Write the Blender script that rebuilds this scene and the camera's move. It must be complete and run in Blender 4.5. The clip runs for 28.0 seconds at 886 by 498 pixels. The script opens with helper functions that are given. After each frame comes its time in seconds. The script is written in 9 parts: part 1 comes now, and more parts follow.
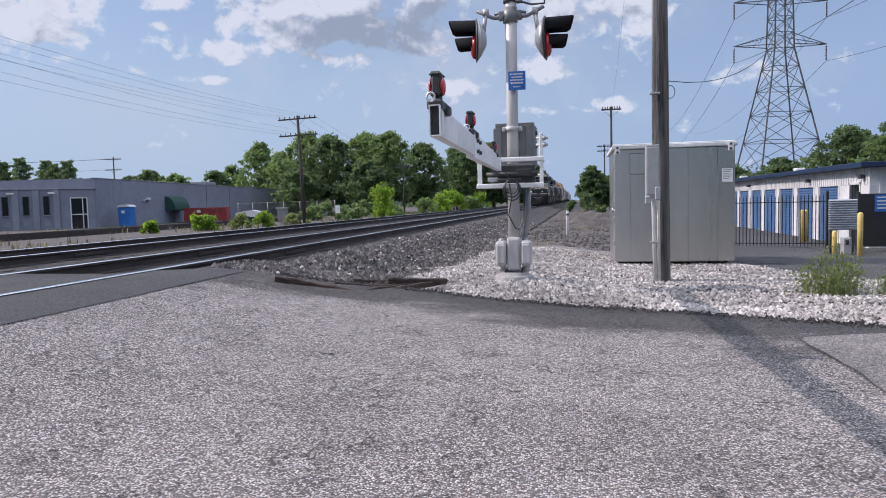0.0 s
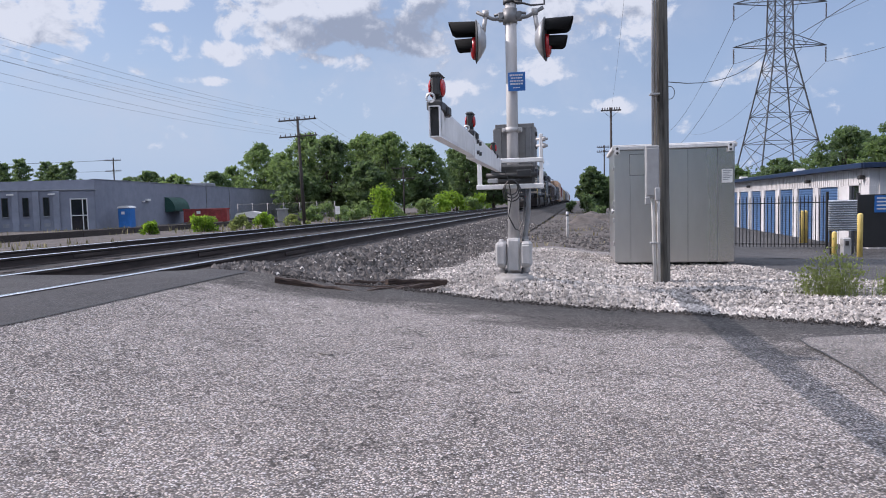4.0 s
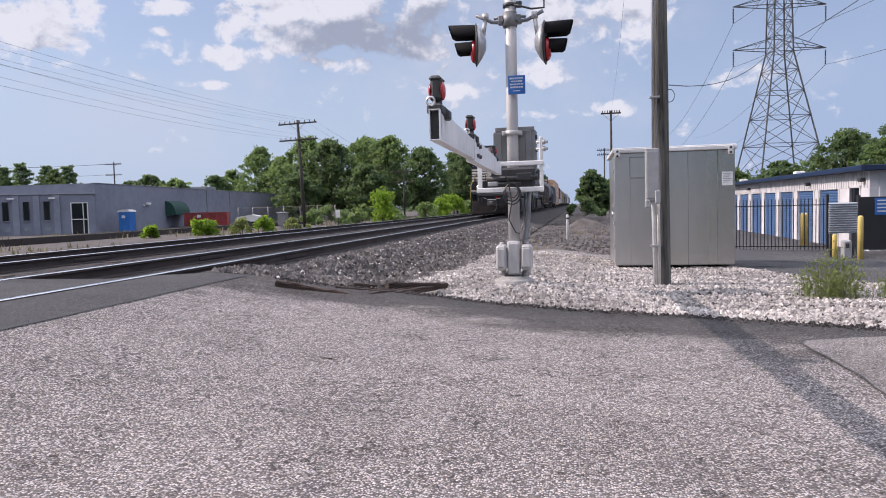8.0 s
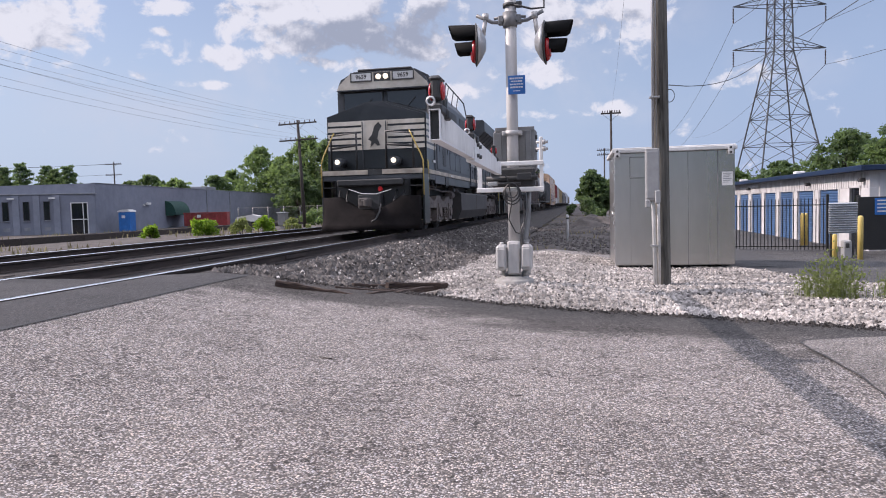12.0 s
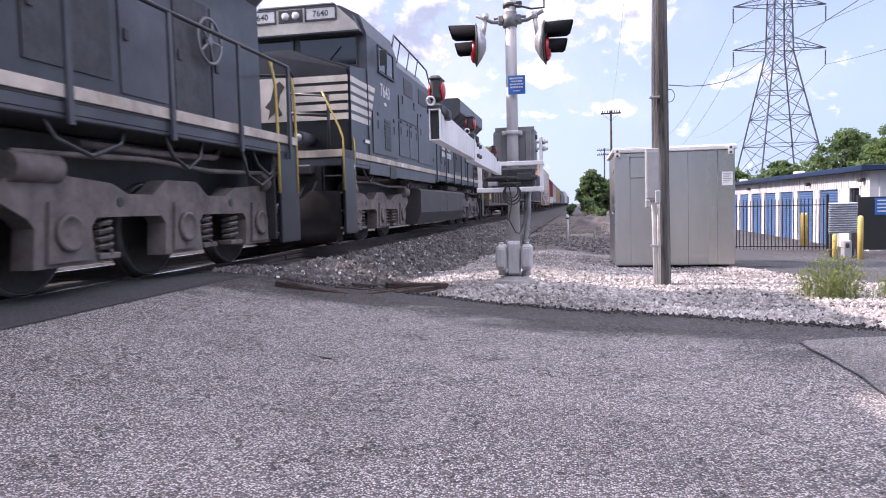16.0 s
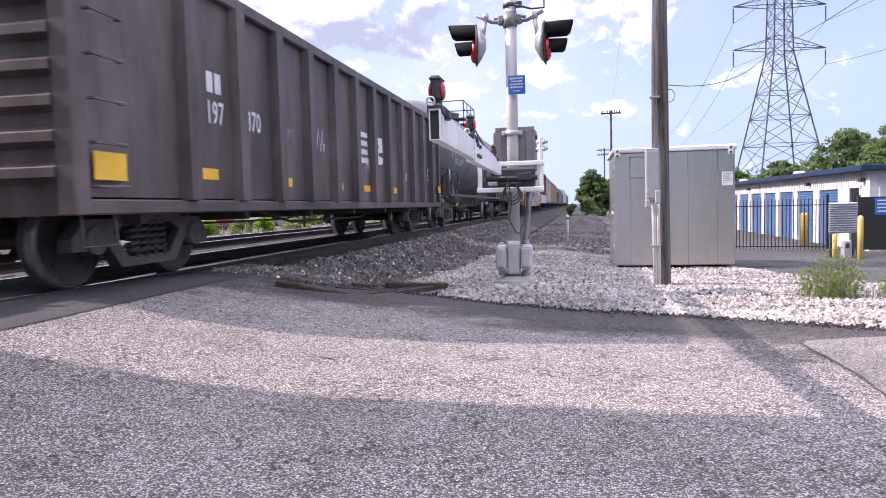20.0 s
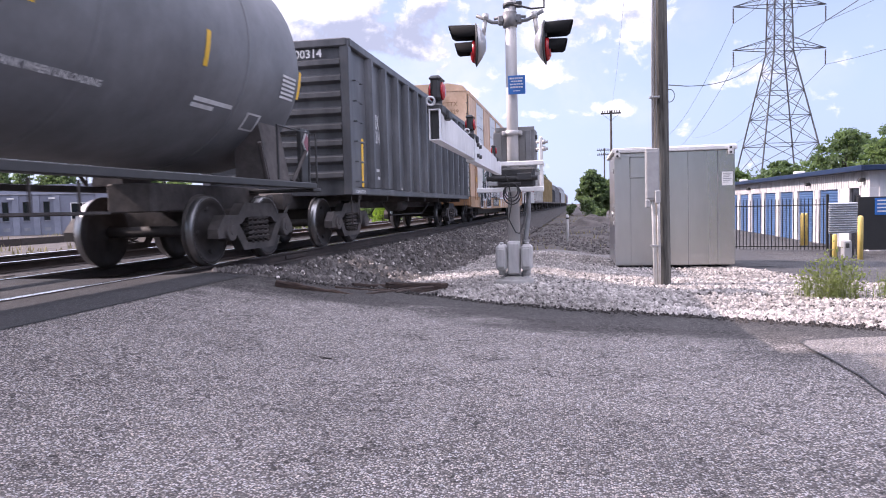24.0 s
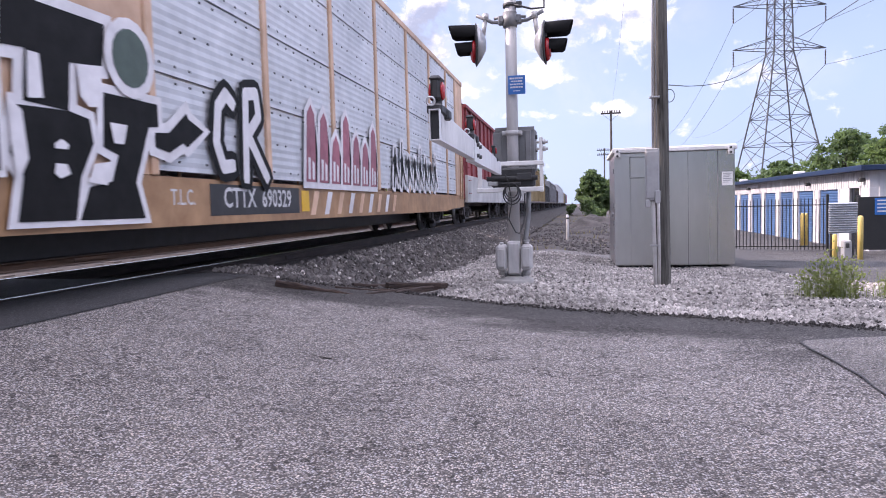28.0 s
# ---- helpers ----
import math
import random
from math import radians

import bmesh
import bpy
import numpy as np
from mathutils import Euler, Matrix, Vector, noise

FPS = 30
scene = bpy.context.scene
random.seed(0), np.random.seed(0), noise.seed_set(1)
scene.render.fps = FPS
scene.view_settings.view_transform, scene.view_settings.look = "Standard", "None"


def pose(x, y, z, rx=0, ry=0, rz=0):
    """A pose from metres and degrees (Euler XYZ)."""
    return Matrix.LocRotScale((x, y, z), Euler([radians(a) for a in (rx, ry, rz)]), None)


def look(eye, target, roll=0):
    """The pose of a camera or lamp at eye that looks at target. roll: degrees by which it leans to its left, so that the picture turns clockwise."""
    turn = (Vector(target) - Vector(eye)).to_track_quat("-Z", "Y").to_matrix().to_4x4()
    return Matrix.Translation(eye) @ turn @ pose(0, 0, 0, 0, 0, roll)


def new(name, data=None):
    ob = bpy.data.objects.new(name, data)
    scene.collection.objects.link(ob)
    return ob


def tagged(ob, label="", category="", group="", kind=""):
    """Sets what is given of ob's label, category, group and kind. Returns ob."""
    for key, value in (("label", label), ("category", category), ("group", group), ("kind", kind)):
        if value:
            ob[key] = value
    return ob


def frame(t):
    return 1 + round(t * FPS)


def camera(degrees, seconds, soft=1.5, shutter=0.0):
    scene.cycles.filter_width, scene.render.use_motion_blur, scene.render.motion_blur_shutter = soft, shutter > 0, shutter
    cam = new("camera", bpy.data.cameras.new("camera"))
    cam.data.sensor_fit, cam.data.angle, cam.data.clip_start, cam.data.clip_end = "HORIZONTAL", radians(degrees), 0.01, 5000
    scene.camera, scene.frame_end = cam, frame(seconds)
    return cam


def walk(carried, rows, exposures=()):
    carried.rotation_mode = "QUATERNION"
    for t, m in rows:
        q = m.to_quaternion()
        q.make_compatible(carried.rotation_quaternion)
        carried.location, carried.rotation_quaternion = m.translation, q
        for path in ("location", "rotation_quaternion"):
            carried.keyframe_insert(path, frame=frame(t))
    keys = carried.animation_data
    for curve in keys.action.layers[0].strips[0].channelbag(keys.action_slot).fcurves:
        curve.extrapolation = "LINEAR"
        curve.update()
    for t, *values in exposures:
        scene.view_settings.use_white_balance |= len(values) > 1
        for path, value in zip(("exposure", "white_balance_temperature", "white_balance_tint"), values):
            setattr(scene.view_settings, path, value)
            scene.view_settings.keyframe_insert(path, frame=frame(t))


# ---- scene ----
# World: z = 0 is the top of the rails, +Y runs along the track away from the crossing, the train comes towards -Y.
from collections import namedtuple

EYE = (0.0, 0.0, 0.690)


def gaze(yaw, pitch, roll):
    """The camera's pose: yaw left of the track, pitch down, roll, in degrees."""
    a, b = radians(yaw), radians(pitch)
    way = Vector((-math.sin(a) * math.cos(b), math.cos(a) * math.cos(b), -math.sin(b)))
    return look(EYE, Vector(EYE) + way, -roll)


cam = camera(65.138, 28.0, 1.0, 0.2)
FIRST = gaze(10.97, 3.14 + 0.66, 1.38)
REST = gaze(10.983, 3.458, 1.516)
walk(cam, [(0, FIRST), (3.5, FIRST), (4.5, gaze(10.93, 3.55, 1.45)), (5.5, gaze(10.90, 3.28, 1.50)), (6.0, gaze(10.97, 3.39, 1.516)),
           (6.5, REST), (28.0, REST)],
     [(0, -0.24, 5700, 16), (3.5, -0.22, 5700, 16), (5.5, -0.10, 6020, 20), (12.0, -0.10, 6020, 20), (14.4, 0.62, 5980, 28), (19.5, 0.62, 5980, 28), (28.0, 0.56, 5980, 28)])

# ---- light: an afternoon sun from beyond the tracks, broken cloud ----
TO_SUN = Vector((-1.335, -0.10, 1.0)).normalized()
sun_data = bpy.data.lights.new("sun", "SUN")
sun_data.energy, sun_data.angle, sun_data.color = 5.0, radians(0.55), (1.0, 0.86, 0.72)
sun = new("sun", sun_data)
sun.matrix_basis = look((0, 0, 60), Vector((0, 0, 60)) - TO_SUN)


def sky():
    world = bpy.data.worlds.new("sky")
    scene.world = world
    world.use_nodes = True
    nt = world.node_tree
    nt.nodes.clear()
    out = nt.nodes.new("ShaderNodeOutputWorld")
    back = nt.nodes.new("ShaderNodeBackground")
    back.inputs["Strength"].default_value = 0.105
    tex = nt.nodes.new("ShaderNodeTexSky")
    tex.sky_type, tex.sun_disc = "NISHITA", False
    tex.sun_elevation, tex.sun_rotation = math.asin(TO_SUN.z), math.atan2(TO_SUN.x, TO_SUN.y)
    tex.air_density, tex.dust_density, tex.ozone_density = 1.1, 1.2, 1.6
    co = nt.nodes.new("ShaderNodeTexCoord")
    # drifting cloud banks: ellipses of direction, broken up by noise
    def billow(scale, detail, shift):
        at = nt.nodes.new("ShaderNodeMapping")
        at.inputs["Scale"].default_value, at.inputs["Location"].default_value = (1, 1, 1.25), shift
        nt.links.new(co.outputs["Generated"], at.inputs["Vector"])
        n = nt.nodes.new("ShaderNodeTexNoise")
        n.inputs["Scale"].default_value, n.inputs["Detail"].default_value, n.inputs["Roughness"].default_value = scale, detail, 0.58
        n.inputs["Distortion"].default_value = 0.25
        nt.links.new(at.outputs["Vector"], n.inputs["Vector"])
        return n.outputs["Fac"]

    def sums(kind, a, b, c=None):
        m = nt.nodes.new("ShaderNodeMath")
        m.operation = kind
        for socket, value in zip(m.inputs, (a, b, c)):
            if isinstance(value, (int, float)):
                socket.default_value = value
            elif value is not None:
                nt.links.new(value, socket)
        return m.outputs[0]

    def ramp(value, lo, hi, out0=0.0, out1=1.0, smooth=True):
        r = nt.nodes.new("ShaderNodeMapRange")
        r.interpolation_type = "SMOOTHSTEP" if smooth else "LINEAR"
        for name, v in zip(("From Min", "From Max", "To Min", "To Max"), (lo, hi, out0, out1)):
            r.inputs[name].default_value = v
        nt.links.new(value, r.inputs["Value"])
        return r.outputs[0]

    def mixed(factor, a, b):
        m = nt.nodes.new("ShaderNodeMix")
        m.data_type = "RGBA"
        nt.links.new(factor, m.inputs["Factor"])
        for socket, value in ((m.inputs["A"], a), (m.inputs["B"], b)):
            if isinstance(value, tuple):
                socket.default_value = value
            else:
                nt.links.new(value, socket)
        return m.outputs["Result"]

    def field(ellipses):
        total = None
        for yaw, high, wide, tall, strong in ellipses:
            a, e = radians(yaw), radians(high)
            way = Vector((math.sin(a) * math.cos(e), math.cos(a) * math.cos(e), math.sin(e)))
            side = Vector((math.cos(a), -math.sin(a), 0))
            up = side.cross(way)
            squares = []
            for axis, size in ((side, wide), (up, tall)):
                dot = nt.nodes.new("ShaderNodeVectorMath")
                dot.operation = "DOT_PRODUCT"
                nt.links.new(co.outputs["Generated"], dot.inputs[0])
                dot.inputs[1].default_value = axis / math.sin(radians(size))
                off = sums("SUBTRACT", dot.outputs["Value"], way.dot(axis) / math.sin(radians(size)))
                squares.append(sums("MULTIPLY", off, off))
            fade = ramp(sums("ADD", *squares), 0.0, 1.9, strong, 0.0, False)
            total = fade if total is None else sums("MAXIMUM", total, fade)
        return total

    banks = field(CLOUDS)
    lumps = billow(21.0, 12.0, (0, 0, 0))
    thick = sums("MULTIPLY_ADD", lumps, 3.8, banks)
    mask = ramp(thick, 2.30, 2.86, 0.0, 0.96)
    # the billows are bright towards the sun and grey beneath
    relief = sums("SUBTRACT", billow(21.0, 8.0, (-0.006, 0.0, 0.022)), lumps)
    under = sums("MULTIPLY_ADD", relief, 2.8, field(GREY_BASES))
    tone = mixed(ramp(under, -0.05, 0.95), (8.2, 8.2, 8.1, 1), (3.7, 4.05, 4.65, 1))
    # thin milky cloud round the banks
    milk = sums("MULTIPLY", ramp(billow(7.0, 6.0, (0.4, 0.1, 0.0)), 0.36, 0.68), ramp(field(VEILS), 0.0, 0.9, 0.05, 0.62))
    part_z = nt.nodes.new("ShaderNodeSeparateXYZ")
    nt.links.new(co.outputs["Generated"], part_z.inputs[0])
    # unseen white veil overhead, added as fill light; pale haze low over the land
    fill_veil = mixed(ramp(part_z.outputs["Z"], 0.30, 0.80, 0.07, 0.90), tex.outputs["Color"], (23.5, 24.0, 25.2, 1))
    low_air = mixed(ramp(part_z.outputs["X"], -0.30, 0.40), (4.95, 6.0, 7.2, 1), (3.6, 4.75, 6.6, 1))
    haze = mixed(ramp(part_z.outputs["Z"], 0.0, 0.34, 0.90, 0.10), fill_veil, low_air)
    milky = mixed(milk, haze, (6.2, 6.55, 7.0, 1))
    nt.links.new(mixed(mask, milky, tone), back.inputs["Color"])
    nt.links.new(back.outputs[0], out.inputs["Surface"])


# each cloud: yaw right of the track, height, half width, half height, strength
MAIN_BANK = [(-25.5, 14.5, 3.33, 1.69, 1.3), (-22.4, 15.7, 4.88, 2.0, 1.3), (-18.4, 15.9, 4.88, 2.0, 1.3), (-18.5, 13.8, 6.65, 1.6, 1.25), (-13.9, 13.8, 4.21, 2.04, 1.2),
             (-11.6, 15.3, 2.66, 2.22, 0.9), (-27.1, 12.0, 2.75, 0.89, 1.0), (-19.4, 11.6, 3.99, 0.71, 0.85), (-16.5, 11.1, 1.42, 0.89, 0.9), (-24.1, 12.7, 2.66, 0.89, 0.9)]
WEST_BANK = [(-39.1, 13.6, 2.57, 1.86, 1.3), (-38.0, 14.8, 1.77, 1.51, 1.3), (-40.9, 12.6, 1.86, 1.24, 1.1), (-42.4, 13.7, 1.24, 0.98, 1.1), (-40.8, 11.3, 2.66, 0.8, 0.6)]
WISPS = [(-31.0, 12.3, 1.06, 1.06, 0.85), (-31.8, 13.6, 1.06, 0.4, 0.75), (-32.1, 15.4, 3.1, 0.62, 0.8), (-34.3, 10.4, 1.51, 0.49, 0.7), (-29.9, 9.8, 2.75, 0.35, 0.7), (-28.6, 8.3, 1.24, 0.4, 0.5)]
EAST_BANK = [(1.9, 14.0, 4.88, 2.13, 1.15), (-1.4, 15.2, 3.99, 2.0, 1.05), (5.0, 15.0, 2.66, 2.04, 1.05), (-1.2, 13.3, 3.55, 1.51, 0.8), (-8.5, 9.8, 4.43, 1.5, 0.62), (-2.6, 10.5, 3.99, 1.06, 0.8),
             (2.9, 7.5, 2.75, 0.62, 0.7), (12.5, 9.0, 2.31, 0.8, 0.85), (-4.0, 7.4, 5.32, 0.62, 0.5)]
# clouds out of view; the overhead ones are added for fill light
AROUND = [(-70, 25, 16, 6, 0.8), (60, 30, 18, 7, 0.8), (120, 25, 25, 8, 0.8), (180, 35, 30, 9, 0.8), (-125, 22, 18, 6, 0.8), (-15, 34, 22, 5, 0.7),
          (-60, 48, 26, 12, 0.9), (50, 55, 26, 14, 0.9), (170, 60, 30, 16, 0.9), (-150, 45, 26, 12, 0.9), (100, 45, 24, 12, 0.9), (0, 85, 24, 24, 0.85)]
CLOUDS = MAIN_BANK + WEST_BANK + WISPS + EAST_BANK + AROUND
GREY_BASES = [(-17.1, 13.3, 6.65, 1.7, 1.0), (-13.5, 13.2, 4.2, 2.2, 1.0), (-20.7, 13.0, 3.99, 0.98, 0.7), (-11.1, 14.6, 2.4, 2.22, 0.8), (-0.7, 14.0, 3.1, 1.33, 0.4), (-39.3, 12.5, 2.66, 0.98, 0.3), (-19.0, 11.6, 3.99, 0.53, 0.45)]
VEILS = [(-7.0, 11.0, 11.0, 4.5, 0.9), (-1.0, 14.0, 9.0, 4.0, 0.9), (2.5, 8.0, 6.0, 2.0, 0.7), (-32.0, 8.0, 9.0, 4.0, 0.7), (-41.0, 11.5, 5.0, 3.0, 0.9), (-22.0, 11.0, 7.0, 2.4, 0.7), (14.0, 9.0, 5.0, 2.0, 0.6)]
sky()


# ---- materials ----
def mat(name, dark, light, scale=6.0, rough=0.7, bump=0.0, metal=0.0, stain=0.25, stain_scale=0.7, fine=None, spread=0.0, glow=0.0, spec=0.5, stretch=(1, 1, 1)):
    """Two tones of noise at grain size, larger stains, fine relief; spread varies it from object to object."""
    m = bpy.data.materials.new(name)
    m.use_nodes = True
    nt = m.node_tree
    b = nt.nodes["Principled BSDF"]
    co = nt.nodes.new("ShaderNodeTexCoord")
    mp = nt.nodes.new("ShaderNodeMapping")
    mp.inputs["Scale"].default_value = stretch
    nt.links.new(co.outputs["Object"], mp.inputs["Vector"])
    n1 = nt.nodes.new("ShaderNodeTexNoise")
    n1.inputs["Scale"].default_value, n1.inputs["Detail"].default_value, n1.inputs["Roughness"].default_value = scale, 5.0, 0.65
    nt.links.new(mp.outputs[0], n1.inputs["Vector"])
    ramp = nt.nodes.new("ShaderNodeMapRange")
    ramp.inputs["From Min"].default_value, ramp.inputs["From Max"].default_value = 0.32, 0.68
    nt.links.new(n1.outputs["Fac"], ramp.inputs["Value"])
    mix = nt.nodes.new("ShaderNodeMix")
    mix.data_type = "RGBA"
    nt.links.new(ramp.outputs[0], mix.inputs["Factor"])
    mix.inputs["A"].default_value, mix.inputs["B"].default_value = (*dark, 1), (*light, 1)
    n2 = nt.nodes.new("ShaderNodeTexNoise")
    n2.inputs["Scale"].default_value, n2.inputs["Detail"].default_value = stain_scale, 4.0
    nt.links.new(mp.outputs[0], n2.inputs["Vector"])
    st = nt.nodes.new("ShaderNodeMapRange")
    st.inputs["From Min"].default_value, st.inputs["From Max"].default_value = 0.3, 0.7
    st.inputs["To Min"].default_value, st.inputs["To Max"].default_value = 1 - stain, 1 + stain * 0.6
    nt.links.new(n2.outputs["Fac"], st.inputs["Value"])
    tint = nt.nodes.new("ShaderNodeVectorMath")
    tint.operation = "SCALE"
    nt.links.new(mix.outputs["Result"], tint.inputs[0])
    nt.links.new(st.outputs[0], tint.inputs["Scale"])
    last = tint
    if spread:
        info = nt.nodes.new("ShaderNodeObjectInfo")
        geo = nt.nodes.new("ShaderNodeNewGeometry")
        add = nt.nodes.new("ShaderNodeMath")
        nt.links.new(info.outputs["Random"], add.inputs[0])
        nt.links.new(geo.outputs["Random Per Island"], add.inputs[1])
        ran = nt.nodes.new("ShaderNodeMapRange")
        ran.inputs["From Max"].default_value = 2.0
        ran.inputs["To Min"].default_value, ran.inputs["To Max"].default_value = 1 - spread, 1 + spread
        nt.links.new(add.outputs[0], ran.inputs["Value"])
        sc = nt.nodes.new("ShaderNodeVectorMath")
        sc.operation = "SCALE"
        nt.links.new(tint.outputs[0], sc.inputs[0])
        nt.links.new(ran.outputs[0], sc.inputs["Scale"])
        last = sc
    nt.links.new(last.outputs[0], b.inputs["Base Color"])
    rr = nt.nodes.new("ShaderNodeMapRange")
    rr.inputs["To Min"].default_value, rr.inputs["To Max"].default_value = max(rough - 0.1, 0.02), min(rough + 0.1, 1)
    nt.links.new(n2.outputs["Fac"], rr.inputs["Value"])
    nt.links.new(rr.outputs[0], b.inputs["Roughness"])
    b.inputs["Metallic"].default_value = metal
    b.inputs["Specular IOR Level"].default_value = spec
    if bump:
        n3 = nt.nodes.new("ShaderNodeTexNoise")
        n3.inputs["Scale"].default_value, n3.inputs["Detail"].default_value = fine or scale * 2, 3.0
        nt.links.new(mp.outputs[0], n3.inputs["Vector"])
        bp = nt.nodes.new("ShaderNodeBump")
        bp.inputs["Strength"].default_value, bp.inputs["Distance"].default_value = min(bump, 1.0), 0.02
        nt.links.new(n3.outputs["Fac"], bp.inputs["Height"])
        nt.links.new(bp.outputs[0], b.inputs["Normal"])
    if glow:
        b.inputs["Emission Color"].default_value = (*light, 1)
        b.inputs["Emission Strength"].default_value = glow
    return m


def grey(a, b=None, warm=0.0):
    b = a if b is None else b
    return (a * (1 + warm), a, a * (1 - warm)), (b * (1 + warm), b, b * (1 - warm))


def leafy(name, dark, light):
    m = mat(name, dark, light, 3.0, 0.6, spread=0.32, stain=0.3, stain_scale=0.4)
    b = m.node_tree.nodes["Principled BSDF"]
    b.inputs["Specular IOR Level"].default_value = 0.25
    tr = m.node_tree.nodes.new("ShaderNodeBsdfTranslucent")
    tr.inputs["Color"].default_value = (light[0] * 1.7, light[1] * 1.8, light[2] * 1.1, 1)
    sh = m.node_tree.nodes.new("ShaderNodeMixShader")
    sh.inputs[0].default_value = 0.5
    m.node_tree.links.new(b.outputs[0], sh.inputs[1])
    m.node_tree.links.new(tr.outputs[0], sh.inputs[2])
    m.node_tree.links.new(sh.outputs[0], m.node_tree.nodes["Material Output"].inputs["Surface"])
    return m


def glass(name, tint, rough=0.05):
    m = mat(name, tint, tint, 2.0, rough, stain=0.1)
    m.node_tree.nodes["Principled BSDF"].inputs["Specular IOR Level"].default_value = 0.8
    return m


def asphalt(name, base, chips, chip_scale=70.0, worn=0.35, pits=0.5, tar=None):
    """Worn chip-seal: single stones of uneven tone in dark binder, lost stones, darker worn patches, relief from the stones.
    tar: the colours of binder and stones in the oily margin, which follows the mesh's own edge_gap, in metres from the road's edge."""
    m = mat(name, tuple(c * 0.7 for c in base), base, 26.0, 0.9, 0.0, stain=0.30, stain_scale=0.40, spec=0.25)
    nt = m.node_tree
    b = nt.nodes["Principled BSDF"]
    old = b.inputs["Base Color"].links[0].from_socket
    co = nt.nodes.new("ShaderNodeTexCoord")

    def sums(kind, a, c, d=None):
        node = nt.nodes.new("ShaderNodeMath")
        node.operation = kind
        for socket, value in zip(node.inputs, (a, c, d)):
            if isinstance(value, (int, float)):
                socket.default_value = value
            elif value is not None:
                nt.links.new(value, socket)
        return node.outputs[0]

    def ramp(value, lo, hi, out0=0.0, out1=1.0):
        r = nt.nodes.new("ShaderNodeMapRange")
        for key, v in zip(("From Min", "From Max", "To Min", "To Max"), (lo, hi, out0, out1)):
            r.inputs[key].default_value = v
        nt.links.new(value, r.inputs["Value"])
        return r.outputs[0]

    def cells(scale):
        v = nt.nodes.new("ShaderNodeTexVoronoi")
        v.inputs["Scale"].default_value = scale
        nt.links.new(co.outputs["Object"], v.inputs["Vector"])
        pick = nt.nodes.new("ShaderNodeSeparateColor")
        nt.links.new(v.outputs["Color"], pick.inputs[0])
        return v.outputs["Distance"], pick.outputs[0], pick.outputs[1]

    def grain(scale, detail, rough, stretch=(1, 1, 1)):
        mp = nt.nodes.new("ShaderNodeMapping")
        mp.inputs["Scale"].default_value = stretch
        nt.links.new(co.outputs["Object"], mp.inputs["Vector"])
        n = nt.nodes.new("ShaderNodeTexNoise")
        n.inputs["Scale"].default_value, n.inputs["Detail"].default_value, n.inputs["Roughness"].default_value = scale, detail, rough
        nt.links.new(mp.outputs[0], n.inputs["Vector"])
        return n.outputs["Fac"]

    def mixed(factor, a, c):
        node = nt.nodes.new("ShaderNodeMix")
        node.data_type = "RGBA"
        nt.links.new(factor, node.inputs["Factor"])
        for socket, value in ((node.inputs["A"], a), (node.inputs["B"], c)):
            if isinstance(value, tuple):
                socket.default_value = value
            else:
                nt.links.new(value, socket)
        return node.outputs["Result"]

    def scaled(colour, value):
        node = nt.nodes.new("ShaderNodeVectorMath")
        node.operation = "SCALE"
        nt.links.new(colour, node.inputs[0])
        nt.links.new(value, node.inputs["Scale"])
        return node.outputs[0]

    gap, tone, hue = cells(chip_scale)
    stone = sums("MULTIPLY", ramp(tone, 0.12, 1.0), ramp(gap, 0.36, 0.68, 1.0, 0.0))
    chip = mixed(hue, (chips[0] * 0.90, chips[1] * 0.97, chips[2] * 1.08, 1), (chips[0] * 1.06, chips[1], chips[2] * 0.92, 1))
    colour = mixed(stone, old, chip)
    if tar:
        near = nt.nodes.new("ShaderNodeAttribute")
        near.attribute_name = "edge_gap"
        wide = sums("MULTIPLY_ADD", grain(1.1, 6.0, 0.7, (0.6, 1, 1)), 3.2, -0.30)
        oily = ramp(sums("SUBTRACT", wide, near.outputs["Fac"]), -0.25, 0.40, 0.0, 0.94)
        colour = mixed(oily, colour, mixed(stone, (*tar[0], 1), (*tar[1], 1)))
    # places where stones have gone, and ragged darker patches drawn out along the road
    lost = sums("MULTIPLY", ramp(cells(chip_scale * 0.42)[1], 0.70, 0.86), ramp(grain(3.0, 4.0, 0.6), 0.40, 0.62))
    colour = scaled(colour, ramp(lost, 0.0, 1.0, 1.0, 1.0 - pits))
    patches = sums("MAXIMUM", ramp(grain(2.3, 9.0, 0.76, (0.6, 1, 1)), 0.53, 0.68), sums("MULTIPLY", ramp(grain(0.55, 7.0, 0.7, (0.45, 1, 1)), 0.50, 0.66), 0.7))
    colour = scaled(colour, ramp(patches, 0.0, 1.0, 1.0, 1.0 - worn))
    nt.links.new(colour, b.inputs["Base Color"])
    bp = nt.nodes.new("ShaderNodeBump")
    bp.inputs["Strength"].default_value, bp.inputs["Distance"].default_value = 0.9, 0.007
    nt.links.new(sums("MULTIPLY_ADD", lost, -1.5, stone), bp.inputs["Height"])
    nt.links.new(bp.outputs[0], b.inputs["Normal"])
    return m


